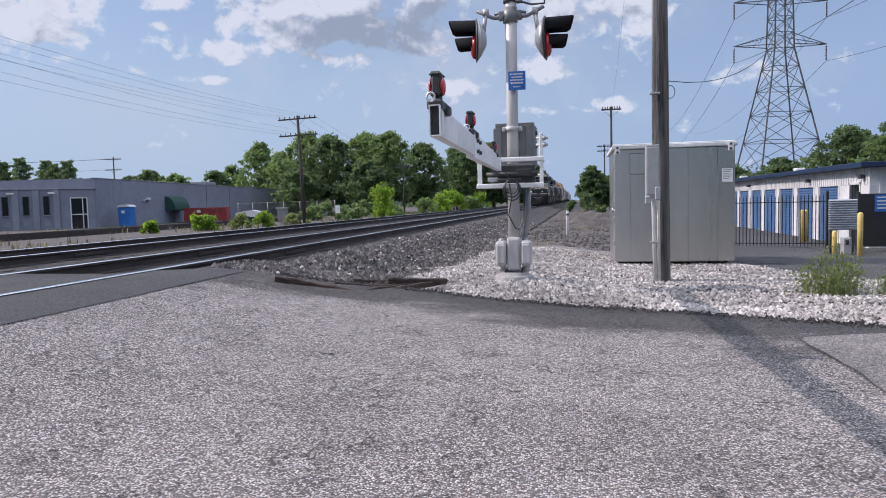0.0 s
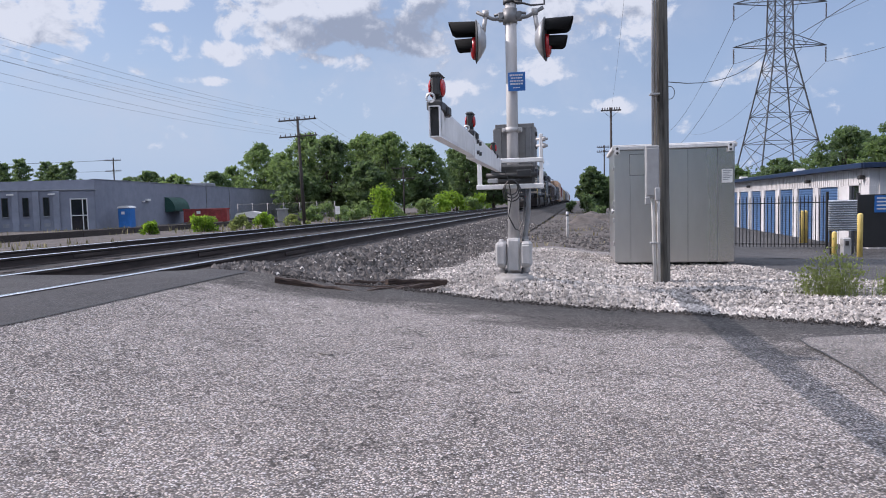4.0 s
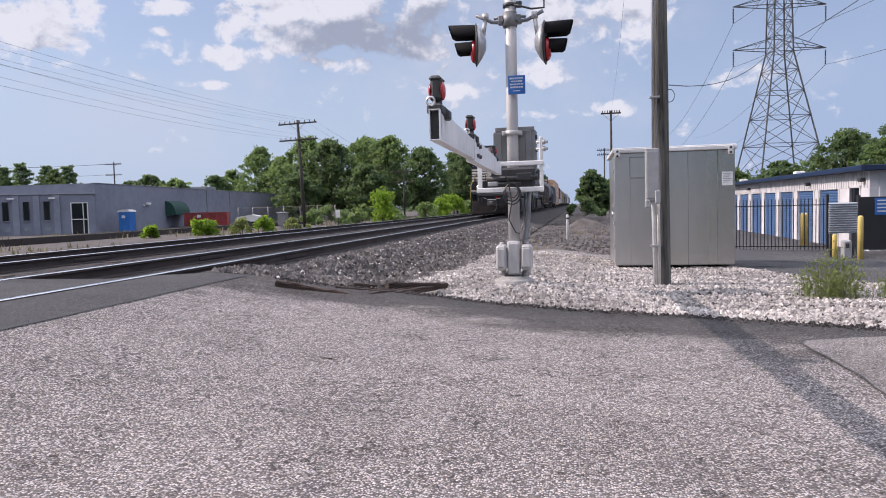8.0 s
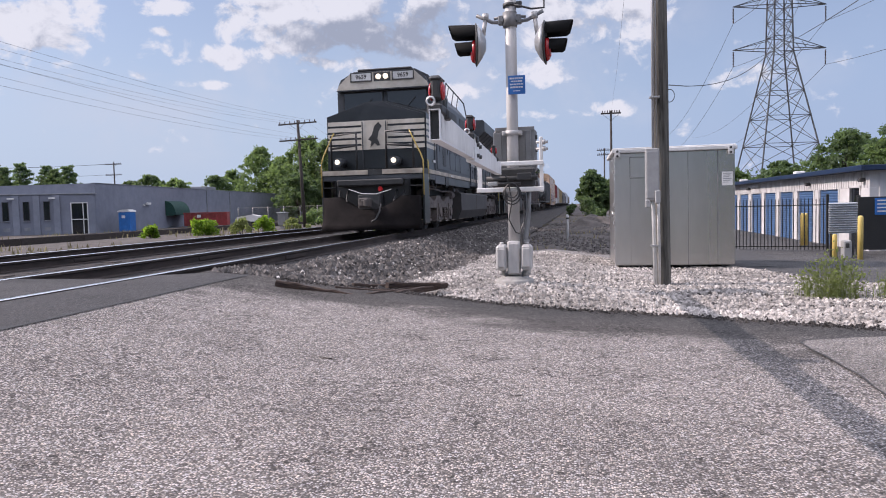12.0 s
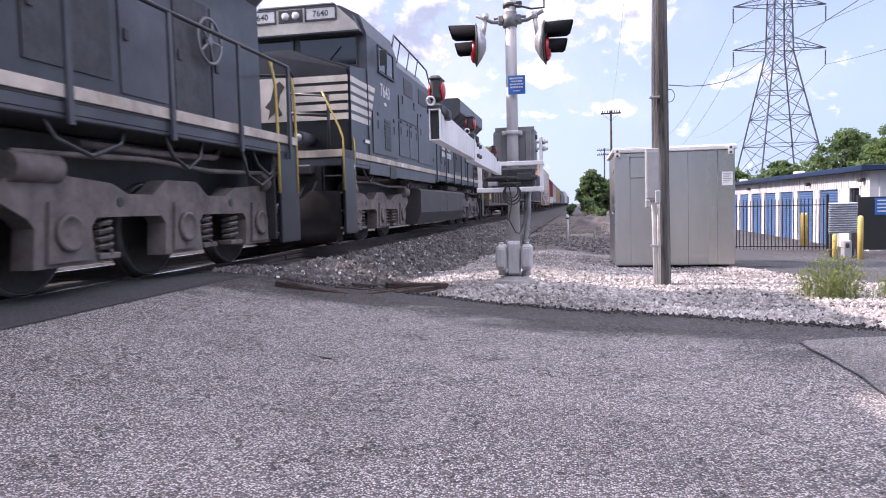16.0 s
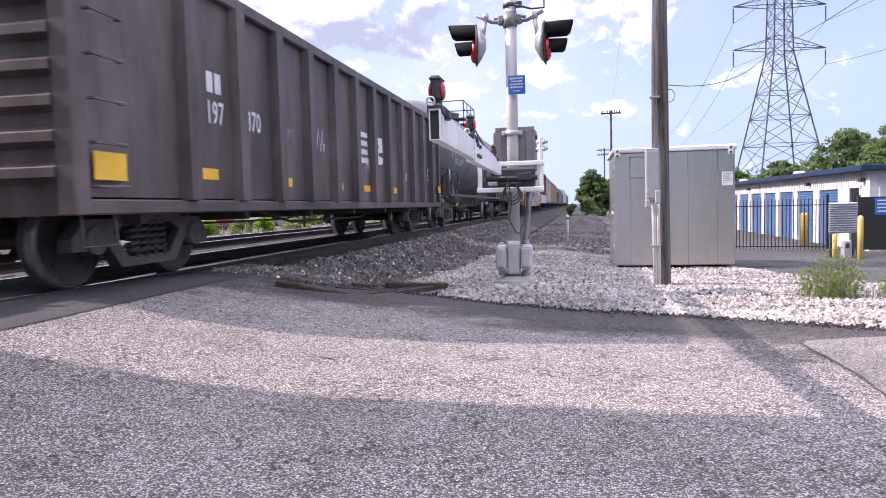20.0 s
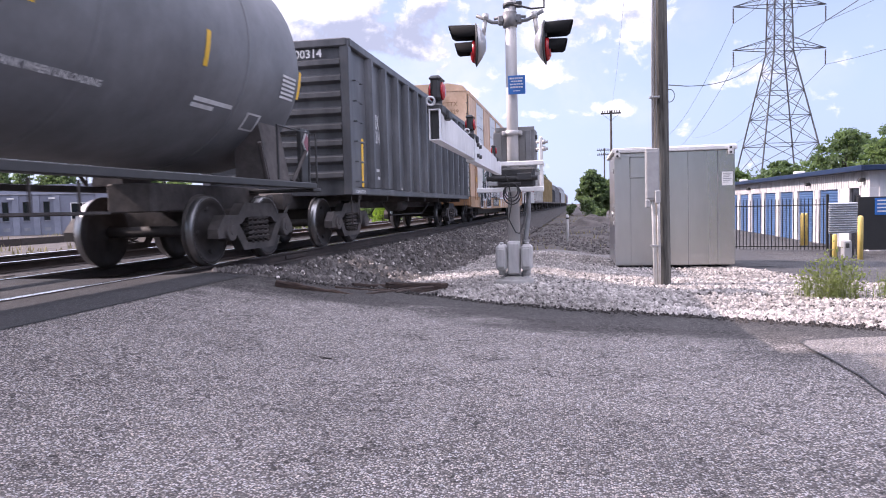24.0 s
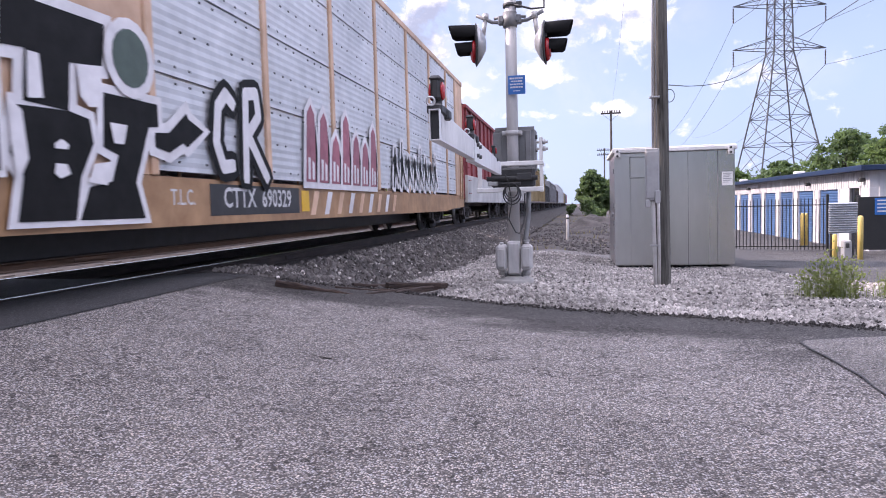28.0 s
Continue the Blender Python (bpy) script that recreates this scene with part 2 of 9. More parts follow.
M = dict(
    asphalt=asphalt("worn_asphalt", (0.134, 0.121, 0.114), (0.75, 0.68, 0.635), 100.0, 0.38, 0.64, tar=((0.040, 0.037, 0.035), (0.215, 0.198, 0.188))),
    asphalt_pale=asphalt("pale_asphalt", (0.16, 0.147, 0.138), (0.56, 0.51, 0.475), 110.0, 0.3),
    asphalt_dark=asphalt("dark_asphalt", (0.062, 0.060, 0.062), (0.160, 0.155, 0.155), 120.0, 0.3, 0.3),
    asphalt_edge=asphalt("tarred_edge", (0.040, 0.036, 0.034), (0.19, 0.172, 0.161), 100.0),
    tar=mat("tar", *grey(0.02, 0.035), 20, 0.7, 0.3),
    dirt=mat("dirt", (0.036, 0.030, 0.026), (0.125, 0.106, 0.093), 1.6, 0.95, 0.6, stain=0.35, stain_scale=0.08, fine=14.0),
    gravel=mat("limestone_gravel", (0.06, 0.055, 0.050), (0.29, 0.268, 0.252), 24.0, 0.95, 1.0, stain=0.25, stain_scale=0.5, fine=30.0),
    gravel_stone=mat("limestone_chip", (0.15, 0.137, 0.126), (0.52, 0.482, 0.448), 9.0, 0.92, 0.3, spread=0.9, stain=0.3),
    ballast=mat("ballast_bed", (0.014, 0.012, 0.011), (0.070, 0.061, 0.055), 20.0, 0.95, 1.0, stain=0.35, stain_scale=0.35, fine=26.0),
    ballast_stone=mat("ballast_stone", (0.034, 0.029, 0.027), (0.165, 0.150, 0.140), 5.0, 0.85, 0.3, spread=0.9, stain=0.3),
    ballast_grimy=mat("oily_ballast", (0.014, 0.012, 0.012), (0.045, 0.040, 0.037), 18.0, 0.95, 1.0, stain=0.3, stain_scale=0.4, fine=26.0),
    tie=mat("creosoted_wood", (0.020, 0.016, 0.015), (0.062, 0.050, 0.044), 5.0, 0.9, 0.6, spread=0.4, stretch=(1, 8, 8)),
    old_tie=mat("weathered_timber", (0.026, 0.017, 0.014), (0.085, 0.056, 0.042), 4.0, 0.9, 0.7, spread=0.4, stretch=(1.2, 9, 9)),
    rail_side=mat("rusty_rail", (0.022, 0.017, 0.016), (0.055, 0.041, 0.036), 9.0, 0.85, 0.4, stretch=(1, 0.2, 1)),
    rail_top=mat("polished_rail", *grey(0.72, 0.86), 3.0, 0.22, metal=1.0, stain=0.12, stretch=(6, 0.3, 1)),
    steel=mat("galvanised_steel", *grey(0.42, 0.52), 6.0, 0.45, 0.1, metal=0.7, stain=0.18),
    mast=mat("silver_painted_mast", (0.36, 0.352, 0.345), (0.50, 0.487, 0.475), 7.0, 0.55, 0.15, metal=0.25, stain=0.25, stretch=(1, 1, 0.3)),
    zinc=mat("corrugated_zinc", (0.30, 0.32, 0.35), (0.42, 0.44, 0.47), 3.0, 0.6, metal=0.2, stain=0.2),
    alu=mat("brushed_aluminium", (0.60, 0.595, 0.58), (0.70, 0.695, 0.675), 1.6, 0.30, 0.02, metal=0.97, stain=0.18, stain_scale=0.5, stretch=(1, 1, 0.25)),
    black=mat("matt_black_paint", *grey(0.026, 0.042), 5.0, 0.5, 0.1, stain=0.25),
    dark_metal=mat("dark_metal", *grey(0.05, 0.085), 6.0, 0.55, 0.2, metal=0.4, stain=0.3),
    pale_box=mat("pale_grey_enamel", *grey(0.34, 0.42), 5.0, 0.5, 0.08, metal=0.2, stain=0.2),
    box_grey=mat("grey_enamel", *grey(0.19, 0.25), 5.0, 0.5, 0.08, metal=0.3, stain=0.2),
    white=mat("white_paint", (0.62, 0.61, 0.59), (0.78, 0.77, 0.75), 6.0, 0.5, 0.06, stain=0.18),
    arm_white=mat("gate_sheeting", (0.66, 0.66, 0.66), (0.80, 0.80, 0.80), 3.0, 0.4, stain=0.12),
    arm_red=mat("gate_red_sheeting", (0.42, 0.05, 0.045), (0.52, 0.08, 0.07), 4.0, 0.4, stain=0.15),
    red_lens=mat("red_lens", (0.32, 0.008, 0.010), (0.48, 0.014, 0.016), 5.0, 0.25, stain=0.1, spec=0.7),
    red_glow=mat("lit_red_lens", (0.6, 0.02, 0.03), (0.8, 0.03, 0.04), 5.0, 0.25, glow=0.35),
    lamp_glow=mat("lit_headlamp", (1.0, 0.86, 0.60), (1.0, 0.88, 0.64), 5.0, 0.3, glow=1.3),
    concrete=mat("concrete", (0.24, 0.232, 0.218), (0.35, 0.338, 0.32), 9.0, 0.9, 0.4, stain=0.25),
    blue=mat("sign_blue", (0.02, 0.11, 0.36), (0.03, 0.15, 0.44), 5.0, 0.4, stain=0.1),
    pole=mat("weathered_pole", (0.045, 0.041, 0.035), (0.27, 0.256, 0.224), 11.0, 0.92, 1.0, spread=0.9, stain=0.5, stain_scale=2.2, stretch=(1.8, 1.8, 0.10)),
    far_pole=mat("dark_pole", (0.035, 0.03, 0.026), (0.07, 0.06, 0.052), 4.0, 0.9, 0.3, stretch=(2, 2, 0.2)),
    wire=mat("wire", *grey(0.045, 0.06), 2.0, 0.6),
    lattice=mat("weathered_lattice_steel", *grey(0.09, 0.14), 2.0, 0.6, metal=0.5, stain=0.2),
    insulator=mat("insulator", (0.05, 0.035, 0.03), (0.09, 0.06, 0.05), 4.0, 0.3),
    wall_grey=mat("painted_block_grey", (0.185, 0.200, 0.248), (0.235, 0.250, 0.302), 1.2, 0.85, 0.2, stain=0.16, stain_scale=0.12),
    wall_pale=mat("painted_pilaster", (0.205, 0.220, 0.265), (0.255, 0.272, 0.325), 1.5, 0.85, 0.2, stain=0.14, stain_scale=0.2),
    roof_trim=mat("roof_flashing", (0.22, 0.23, 0.25), (0.30, 0.31, 0.33), 2.0, 0.6, metal=0.3),
    pane=glass("dark_window_glass", (0.012, 0.015, 0.02)),
    green_awning=mat("green_canvas", (0.012, 0.05, 0.04), (0.02, 0.075, 0.058), 4.0, 0.8, 0.2),
    toilet_blue=mat("blue_plastic", (0.02, 0.13, 0.40), (0.03, 0.17, 0.50), 3.0, 0.5, stain=0.15),
    dump_red=mat("faded_red_steel", (0.20, 0.025, 0.025), (0.29, 0.045, 0.04), 3.0, 0.6, 0.1, stain=0.3),
    stor_white=mat("white_ribbed_steel", (0.54, 0.53, 0.53), (0.68, 0.67, 0.67), 1.5, 0.5, 0.05, stain=0.08),
    stor_blue=mat("blue_roller_steel", (0.042, 0.095, 0.205), (0.060, 0.125, 0.26), 2.0, 0.45, stain=0.15),
    stor_trim=mat("navy_roof_trim", (0.007, 0.020, 0.056), (0.010, 0.027, 0.072), 2.0, 0.4, stain=0.1),
    lot=asphalt("lot_asphalt", (0.075, 0.073, 0.074), (0.165, 0.160, 0.158), 40.0),
    yellow=mat("bollard_yellow", (0.58, 0.43, 0.11), (0.70, 0.54, 0.17), 3.0, 0.55, stain=0.2),
    visor=mat("flat_black_visor", *grey(0.010, 0.016), 4.0, 0.85, stain=0.15, spec=0.15),
    iron=mat("black_iron", *grey(0.014, 0.022), 3.0, 0.45),
    bark=mat("bark", (0.04, 0.033, 0.026), (0.10, 0.083, 0.066), 8.0, 0.95, 0.8, stretch=(2, 2, 0.4)),
    leaf=leafy("leaf_green", (0.068, 0.108, 0.052), (0.152, 0.205, 0.098)),
    leaf_dark=leafy("leaf_dark", (0.052, 0.084, 0.050), (0.118, 0.162, 0.090)),
    leaf_light=leafy("leaf_fresh", (0.075, 0.13, 0.018), (0.19, 0.28, 0.040)),
    weed=leafy("weed_green", (0.085, 0.108, 0.045), (0.20, 0.225, 0.105)),
    dry=mat("dry_grass", (0.17, 0.15, 0.07), (0.34, 0.30, 0.16), 3.0, 0.9, spread=0.4),
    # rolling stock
    loco_black=mat("paler_locomotive_black", (0.043, 0.046, 0.052), (0.078, 0.082, 0.090), 2.2, 0.42, 0.03, stain=0.32, stain_scale=0.5),
    # a darker, smoother tone of the same black for nose and step sides
    nose_black=mat("darker_locomotive_black", (0.012, 0.014, 0.016), (0.022, 0.025, 0.028), 2.2, 0.32, 0.02, stain=0.2, stain_scale=0.5),
    loco_white=mat("locomotive_white", (0.55, 0.53, 0.49), (0.72, 0.70, 0.66), 4.0, 0.5, 0.03, stain=0.25),
    cream=mat("dusty_cream_paint", (0.50, 0.45, 0.37), (0.66, 0.61, 0.53), 3.0, 0.5, 0.03, stain=0.2),
    sill_white=mat("grimy_white_stripe", (0.34, 0.285, 0.225), (0.56, 0.50, 0.42), 3.0, 0.6, 0.05, stain=0.3, stain_scale=1.3),
    truck_dark=mat("oily_truck_steel", (0.045, 0.039, 0.036), (0.105, 0.092, 0.085), 4.0, 0.75, 0.35, stain=0.3, stain_scale=0.8),
    grime=mat("road_grime", (0.090, 0.075, 0.068), (0.190, 0.162, 0.148), 4.0, 0.8, 0.35, stain=0.3, stain_scale=0.8),
    plow=mat("dusty_plow_steel", (0.007, 0.006, 0.006), (0.018, 0.015, 0.015), 2.0, 0.85, 0.2, stain=0.4, stain_scale=1.2, spec=0.1),
    tank_grime=mat("dusty_fuel_tank", (0.042, 0.038, 0.036), (0.066, 0.060, 0.057), 1.2, 0.6, 0.06, stain=0.15),
    rail_yellow=mat("handrail_yellow", (0.46, 0.33, 0.08), (0.60, 0.45, 0.13), 4.0, 0.5),
    # handrail yellow made darker: the shade on the steps is in this colour
    tread_yellow=mat("shaded_tread_yellow", (0.20, 0.15, 0.05), (0.36, 0.28, 0.11), 5.0, 0.6),
    gon_brown=mat("rusty_dark_gondola", (0.058, 0.044, 0.041), (0.132, 0.102, 0.095), 2.5, 0.55, 0.12, stain=0.6, stain_scale=0.6, stretch=(1, 1, 0.35)),
    gon_black=mat("dark_slate_gondola", (0.058, 0.060, 0.064), (0.122, 0.124, 0.130), 2.5, 0.46, 0.12, stain=0.48, stain_scale=0.6, stretch=(1, 1, 0.35)),
    tank_black=mat("black_tank", (0.125, 0.128, 0.134), (0.190, 0.194, 0.202), 1.6, 0.55, 0.02, stain=0.28, stain_scale=0.5),
    wheel=mat("wheel_steel", (0.026, 0.022, 0.020), (0.055, 0.047, 0.043), 6.0, 0.7, 0.2),
    tread=mat("wheel_tread", *grey(0.28, 0.40), 6.0, 0.35, metal=0.9),
    decal=mat("stencil_white", (0.55, 0.55, 0.54), (0.72, 0.72, 0.71), 6.0, 0.6, stain=0.2),
    decal_yellow=mat("reflector_yellow", (0.72, 0.42, 0.02), (0.82, 0.50, 0.03), 5.0, 0.45, stain=0.12),
    rack_tan=mat("faded_orange_steel", (0.54, 0.345, 0.215), (0.70, 0.485, 0.335), 2.0, 0.6, 0.08, stain=0.25, stain_scale=0.5),
    rack_orange=mat("rust_orange_steel", (0.28, 0.155, 0.075), (0.47, 0.285, 0.145), 2.0, 0.6, 0.1, stain=0.35, stain_scale=0.6),
    rack_panel=mat("galvanised_rack_panel", (0.54, 0.56, 0.575), (0.70, 0.715, 0.73), 2.6, 0.5, 0.05, metal=0.12, stain=0.2, stain_scale=0.4),
    paint_black=mat("spray_black", *grey(0.008, 0.016), 5.0, 0.6, stain=0.2, spec=0.15),
    paint_white=mat("spray_white", (0.66, 0.64, 0.64), (0.80, 0.78, 0.78), 5.0, 0.5, stain=0.15),
    paint_red=mat("spray_dull_red", (0.26, 0.07, 0.10), (0.40, 0.14, 0.17), 5.0, 0.5, stain=0.3),
    paint_green=mat("spray_dark_green", (0.055, 0.085, 0.065), (0.085, 0.12, 0.095), 5.0, 0.5, stain=0.2),
    red_car=mat("faded_red_car", (0.22, 0.035, 0.04), (0.32, 0.07, 0.07), 2.0, 0.6, 0.05, stain=0.25),
    pale_car=mat("dirty_white_car", (0.44, 0.43, 0.41), (0.58, 0.57, 0.55), 1.5, 0.6, 0.05, stain=0.25),
    tan_car=mat("tan_car", (0.33, 0.25, 0.13), (0.45, 0.35, 0.19), 1.5, 0.6, 0.05, stain=0.25),
    grey_car=mat("grey_car", (0.20, 0.20, 0.21), (0.30, 0.30, 0.31), 1.5, 0.6, 0.05, stain=0.25),
)


# ---- mesh helpers ----
def box(bm, x0, x1, y0, y1, z0, z1, b=0.0):
    """A block, with chamfered edges where b is given."""
    c = ((x0 + x1) / 2, (y0 + y1) / 2, (z0 + z1) / 2)
    hx, hy, hz = abs(x1 - x0) / 2, abs(y1 - y0) / 2, abs(z1 - z0) / 2
    if not b:
        v = [bm.verts.new((c[0] + sx * hx, c[1] + sy * hy, c[2] + sz * hz)) for sx in (-1, 1) for sy in (-1, 1) for sz in (-1, 1)]
        for f in ((0, 1, 3, 2), (4, 6, 7, 5), (0, 4, 5, 1), (2, 3, 7, 6), (0, 2, 6, 4), (1, 5, 7, 3)):
            bm.faces.new([v[i] for i in f])
        return
    b = min(b, hx * 0.9, hy * 0.9, hz * 0.9)
    h = (hx, hy, hz)
    v = {}
    for sx in (-1, 1):
        for sy in (-1, 1):
            for sz in (-1, 1):
                s = (sx, sy, sz)
                for k in range(3):
                    v[s, k] = bm.verts.new([c[i] + s[i] * (h[i] if i == k else h[i] - b) for i in range(3)])
    signs = (-1, 1)
    for k in range(3):
        i, j = (k + 1) % 3, (k + 2) % 3
        for sk in signs:
            def at(si, sj):
                s = [0, 0, 0]
                s[k], s[i], s[j] = sk, si, sj
                return v[tuple(s), k]
            loop = [at(-1, -1), at(1, -1), at(1, 1), at(-1, 1)]
            bm.faces.new(loop if sk > 0 else loop[::-1])
        for si in signs:
            for sj in signs:
                def edge(sk, ax):
                    s = [0, 0, 0]
                    s[k], s[i], s[j] = sk, si, sj
                    return v[tuple(s), ax]
                bm.faces.new((edge(-1, i), edge(1, i), edge(1, j), edge(-1, j)))
    for s in [(a, b2, c2) for a in signs for b2 in signs for c2 in signs]:
        bm.faces.new((v[s, 0], v[s, 1], v[s, 2]))


def tube(bm, p0, p1, r0, r1=None, n=10, caps=True):
    """A round bar from p0 to p1, tapered where r1 differs."""
    r1 = r0 if r1 is None else r1
    p0, p1 = Vector(p0), Vector(p1)
    way = (p1 - p0).normalized()
    side = way.orthogonal().normalized()
    other = way.cross(side)
    rings = []
    for p, r in ((p0, r0), (p1, r1)):
        rings.append([bm.verts.new(p + r * (math.cos(2 * math.pi * i / n) * side + math.sin(2 * math.pi * i / n) * other)) for i in range(n)])
    for i in range(n):
        f = bm.faces.new((rings[0][i], rings[0][(i + 1) % n], rings[1][(i + 1) % n], rings[1][i]))
        f.smooth = n > 5
    if caps:
        bm.faces.new(rings[0][::-1])
        bm.faces.new(rings[1])


def path(bm, points, r, n=6):
    """A bent bar through the points, in one piece."""
    pts = [Vector(p) for p in points]
    ways = [(q - p).normalized() for p, q in zip(pts, pts[1:])]
    ways = [ways[0]] + [(u + v).normalized() if (u + v).length > 0.1 else v for u, v in zip(ways, ways[1:])] + [ways[-1]]
    side = ways[0].orthogonal().normalized()
    rings = []
    for p, w in zip(pts, ways):
        side = (side - w * side.dot(w)).normalized()
        other = w.cross(side)
        rings.append([bm.verts.new(p + r * (math.cos(2 * math.pi * i / n) * side + math.sin(2 * math.pi * i / n) * other)) for i in range(n)])
    for u, v in zip(rings, rings[1:]):
        for i in range(n):
            f = bm.faces.new((u[i], u[(i + 1) % n], v[(i + 1) % n], v[i]))
            f.smooth = n > 5
    bm.faces.new(rings[0][::-1])
    bm.faces.new(rings[-1])


def prism(bm, outline, axis, a, b):
    """An outline of (u, v) pushed from a to b along axis 0, 1 or 2; (u, v) are the other two axes in order."""
    ends = []
    for w in (a, b):
        ring = []
        for u, v in outline:
            p = [u, v]
            p.insert(axis, w)
            ring.append(bm.verts.new(p))
        ends.append(ring)
    n = len(outline)
    for i in range(n):
        bm.faces.new((ends[0][i], ends[0][(i + 1) % n], ends[1][(i + 1) % n], ends[1][i]))
    bm.faces.new(ends[0][::-1])
    bm.faces.new(ends[1])


def lathe(bm, profile, centre, axis=2, n=24):
    """Turn (radius, height) pairs about an axis through centre."""
    rings = []
    for r, hgt in profile:
        ring = []
        for i in range(n):
            a = 2 * math.pi * i / n
            p = [math.cos(a) * r, math.sin(a) * r]
            p.insert(axis, hgt)
            ring.append(bm.verts.new(Vector(centre) + Vector(p)))
        rings.append(ring)
    for r0, r1 in zip(rings, rings[1:]):
        for i in range(n):
            f = bm.faces.new((r0[i], r0[(i + 1) % n], r1[(i + 1) % n], r1[i]))
            f.smooth = True
    bm.faces.new(rings[0][::-1])
    bm.faces.new(rings[-1])


def mesh_of(name, bm, material):
    bmesh.ops.recalc_face_normals(bm, faces=bm.faces)
    data = bpy.data.meshes.new(name)
    bm.to_mesh(data)
    bm.free()
    data.materials.append(material)
    return data


def part(name, bm, material, parent, label=""):
    ob = new(name, mesh_of(name, bm, material))
    ob.parent = parent
    return tagged(ob, label)


def thing(name, label, category, m=None, group="", kind="", bm=None, material=None):
    """A top-level thing: an Empty at its base, or one mesh where bm is given."""
    ob = new(name, mesh_of(name, bm, material) if bm is not None else None)
    if m is not None:
        ob.matrix_basis = m
    return tagged(ob, label, category, group, kind)


def block(name, material, parent, *boxes, b=0.0, label=""):
    """A part out of blocks (x0, x1, y0, y1, z0, z1)."""
    bm = bmesh.new()
    for q in boxes:
        box(bm, *q, b=b)
    return part(name, bm, material, parent, label)


def bars(name, material, parent, *lines, r=0.02, n=6, label=""):
    """A part out of bent bars."""
    bm = bmesh.new()
    for pts in lines:
        path(bm, pts, r, n)
    return part(name, bm, material, parent, label)


def joined(name, verts, faces, material, parent=None):
    data = bpy.data.meshes.new(name)
    data.from_pydata(verts, [], faces)
    data.materials.append(material)
    ob = new(name, data)
    ob.parent = parent
    return ob


def writing(text, size, material, parent, m, name="lettering", bold=0.0, squeeze=1.0):
    """Flat lettering as a mesh, lying in its own XY plane at m."""
    cu = bpy.data.curves.new(name, "FONT")
    cu.body, cu.size, cu.align_x, cu.align_y, cu.offset = text, size, "CENTER", "CENTER", bold
    cu.resolution_u = 2
    tmp = bpy.data.objects.new(name, cu)
    data = bpy.data.meshes.new_from_object(tmp)
    bpy.data.objects.remove(tmp)
    data.materials.append(material)
    ob = new(name, data)
    ob.parent = parent
    ob.matrix_basis = m @ Matrix.Diagonal((squeeze, 1, 1, 1))
    return ob


# ---- the ground, the road and the tracks ----
TRACK, FAR_TRACK, GAUGE = -5.647, -9.702, 0.80


def blend(points, x):
    """Piecewise straight through (x, value) points."""
    if x <= points[0][0]:
        return points[0][1]
    for (a, u), (b, v) in zip(points, points[1:]):
        if x <= b:
            return u + (v - u) * (x - a) / (b - a)
    return points[-1][1]


def road_z(x):
    return blend([(-16, -0.6), (-11.5, -0.03), (-10.6, -0.012), (-4.4, -0.012), (-3.9, -0.06), (-3.2, -0.19), (-2.2, -0.32), (-1.0, -0.385), (0.0, -0.40)], x)


def road_edge(x):
    return blend([(-60, 6.6), (-12, 6.9), (-5.2, 6.9), (-4.36, 7.6), (-3.24, 7.98), (-2.2, 8.20), (-1.44, 7.87), (-0.75, 7.53), (-0.13, 7.27), (0.93, 6.85), (1.83, 6.48), (2.47, 6.21), (6, 4.6), (30, -7)], x)


def ground_z(x, y):
    """The made ground beside the road and under everything."""
    pad = blend([(7.0, -0.47), (10.5, -0.56), (14.0, -0.66), (20, -0.72), (60, -0.80)], y)
    pad += blend([(-2.5, 0.0), (-1.5, 0.09), (-0.6, 0.105), (0.6, -0.03), (1.3, -0.09)], x) * blend([(0.0, 0.0), (1.8, 1.0), (14.0, 1.0), (22.0, 0.0)], y - road_edge(x))
    lot = blend([(3.6, 0.0), (6.0, 1.0)], x) * blend([(17.0, 0.0), (21.5, 1.0)], y)
    z = pad + (-1.15 - pad) * lot
    if x < -3.0:
        z = blend([(-14, -0.80), (-3, z)], x) if x > -14 else -0.80
    under_road = blend([(-0.2, 1.0), (0.4, 0.0)], y - road_edge(x))
    z += (min(z, road_z(x) - 0.14) - z) * under_road
    return z


def sheet(xs, ys, height, name, material):
    verts = [(x, y, height(x, y)) for x in xs for y in ys]
    n = len(ys)
    faces = [(i * n + j, (i + 1) * n + j, (i + 1) * n + j + 1, i * n + j + 1) for i in range(len(xs) - 1) for j in range(n - 1)]
    ob = joined(name, verts, faces, material)
    for p in ob.data.polygons:
        p.use_smooth = True
    return ob


def steps(a, b, n):
    return [a + (b - a) * i / n for i in range(n + 1)]


def make_ground():
    xs = [-4000, -1500, -500, -200, -120, -80, -50, -30, -20] + steps(-15, 14, 58) + [18, 24, 35, 60, 120, 300, 900, 2500, 4000]
    ys = [-4000, -1200, -300, -100, -40, -15, -5] + steps(-2, 30, 64) + [35, 42, 50, 65, 90, 130, 200, 350, 700, 1500, 4000]
    ob = sheet(xs, ys, lambda x, y: ground_z(x, y), "ground", M["dirt"])
    tagged(ob, "bare brown earth with thin grass along the railway", "ground", kind="structure")


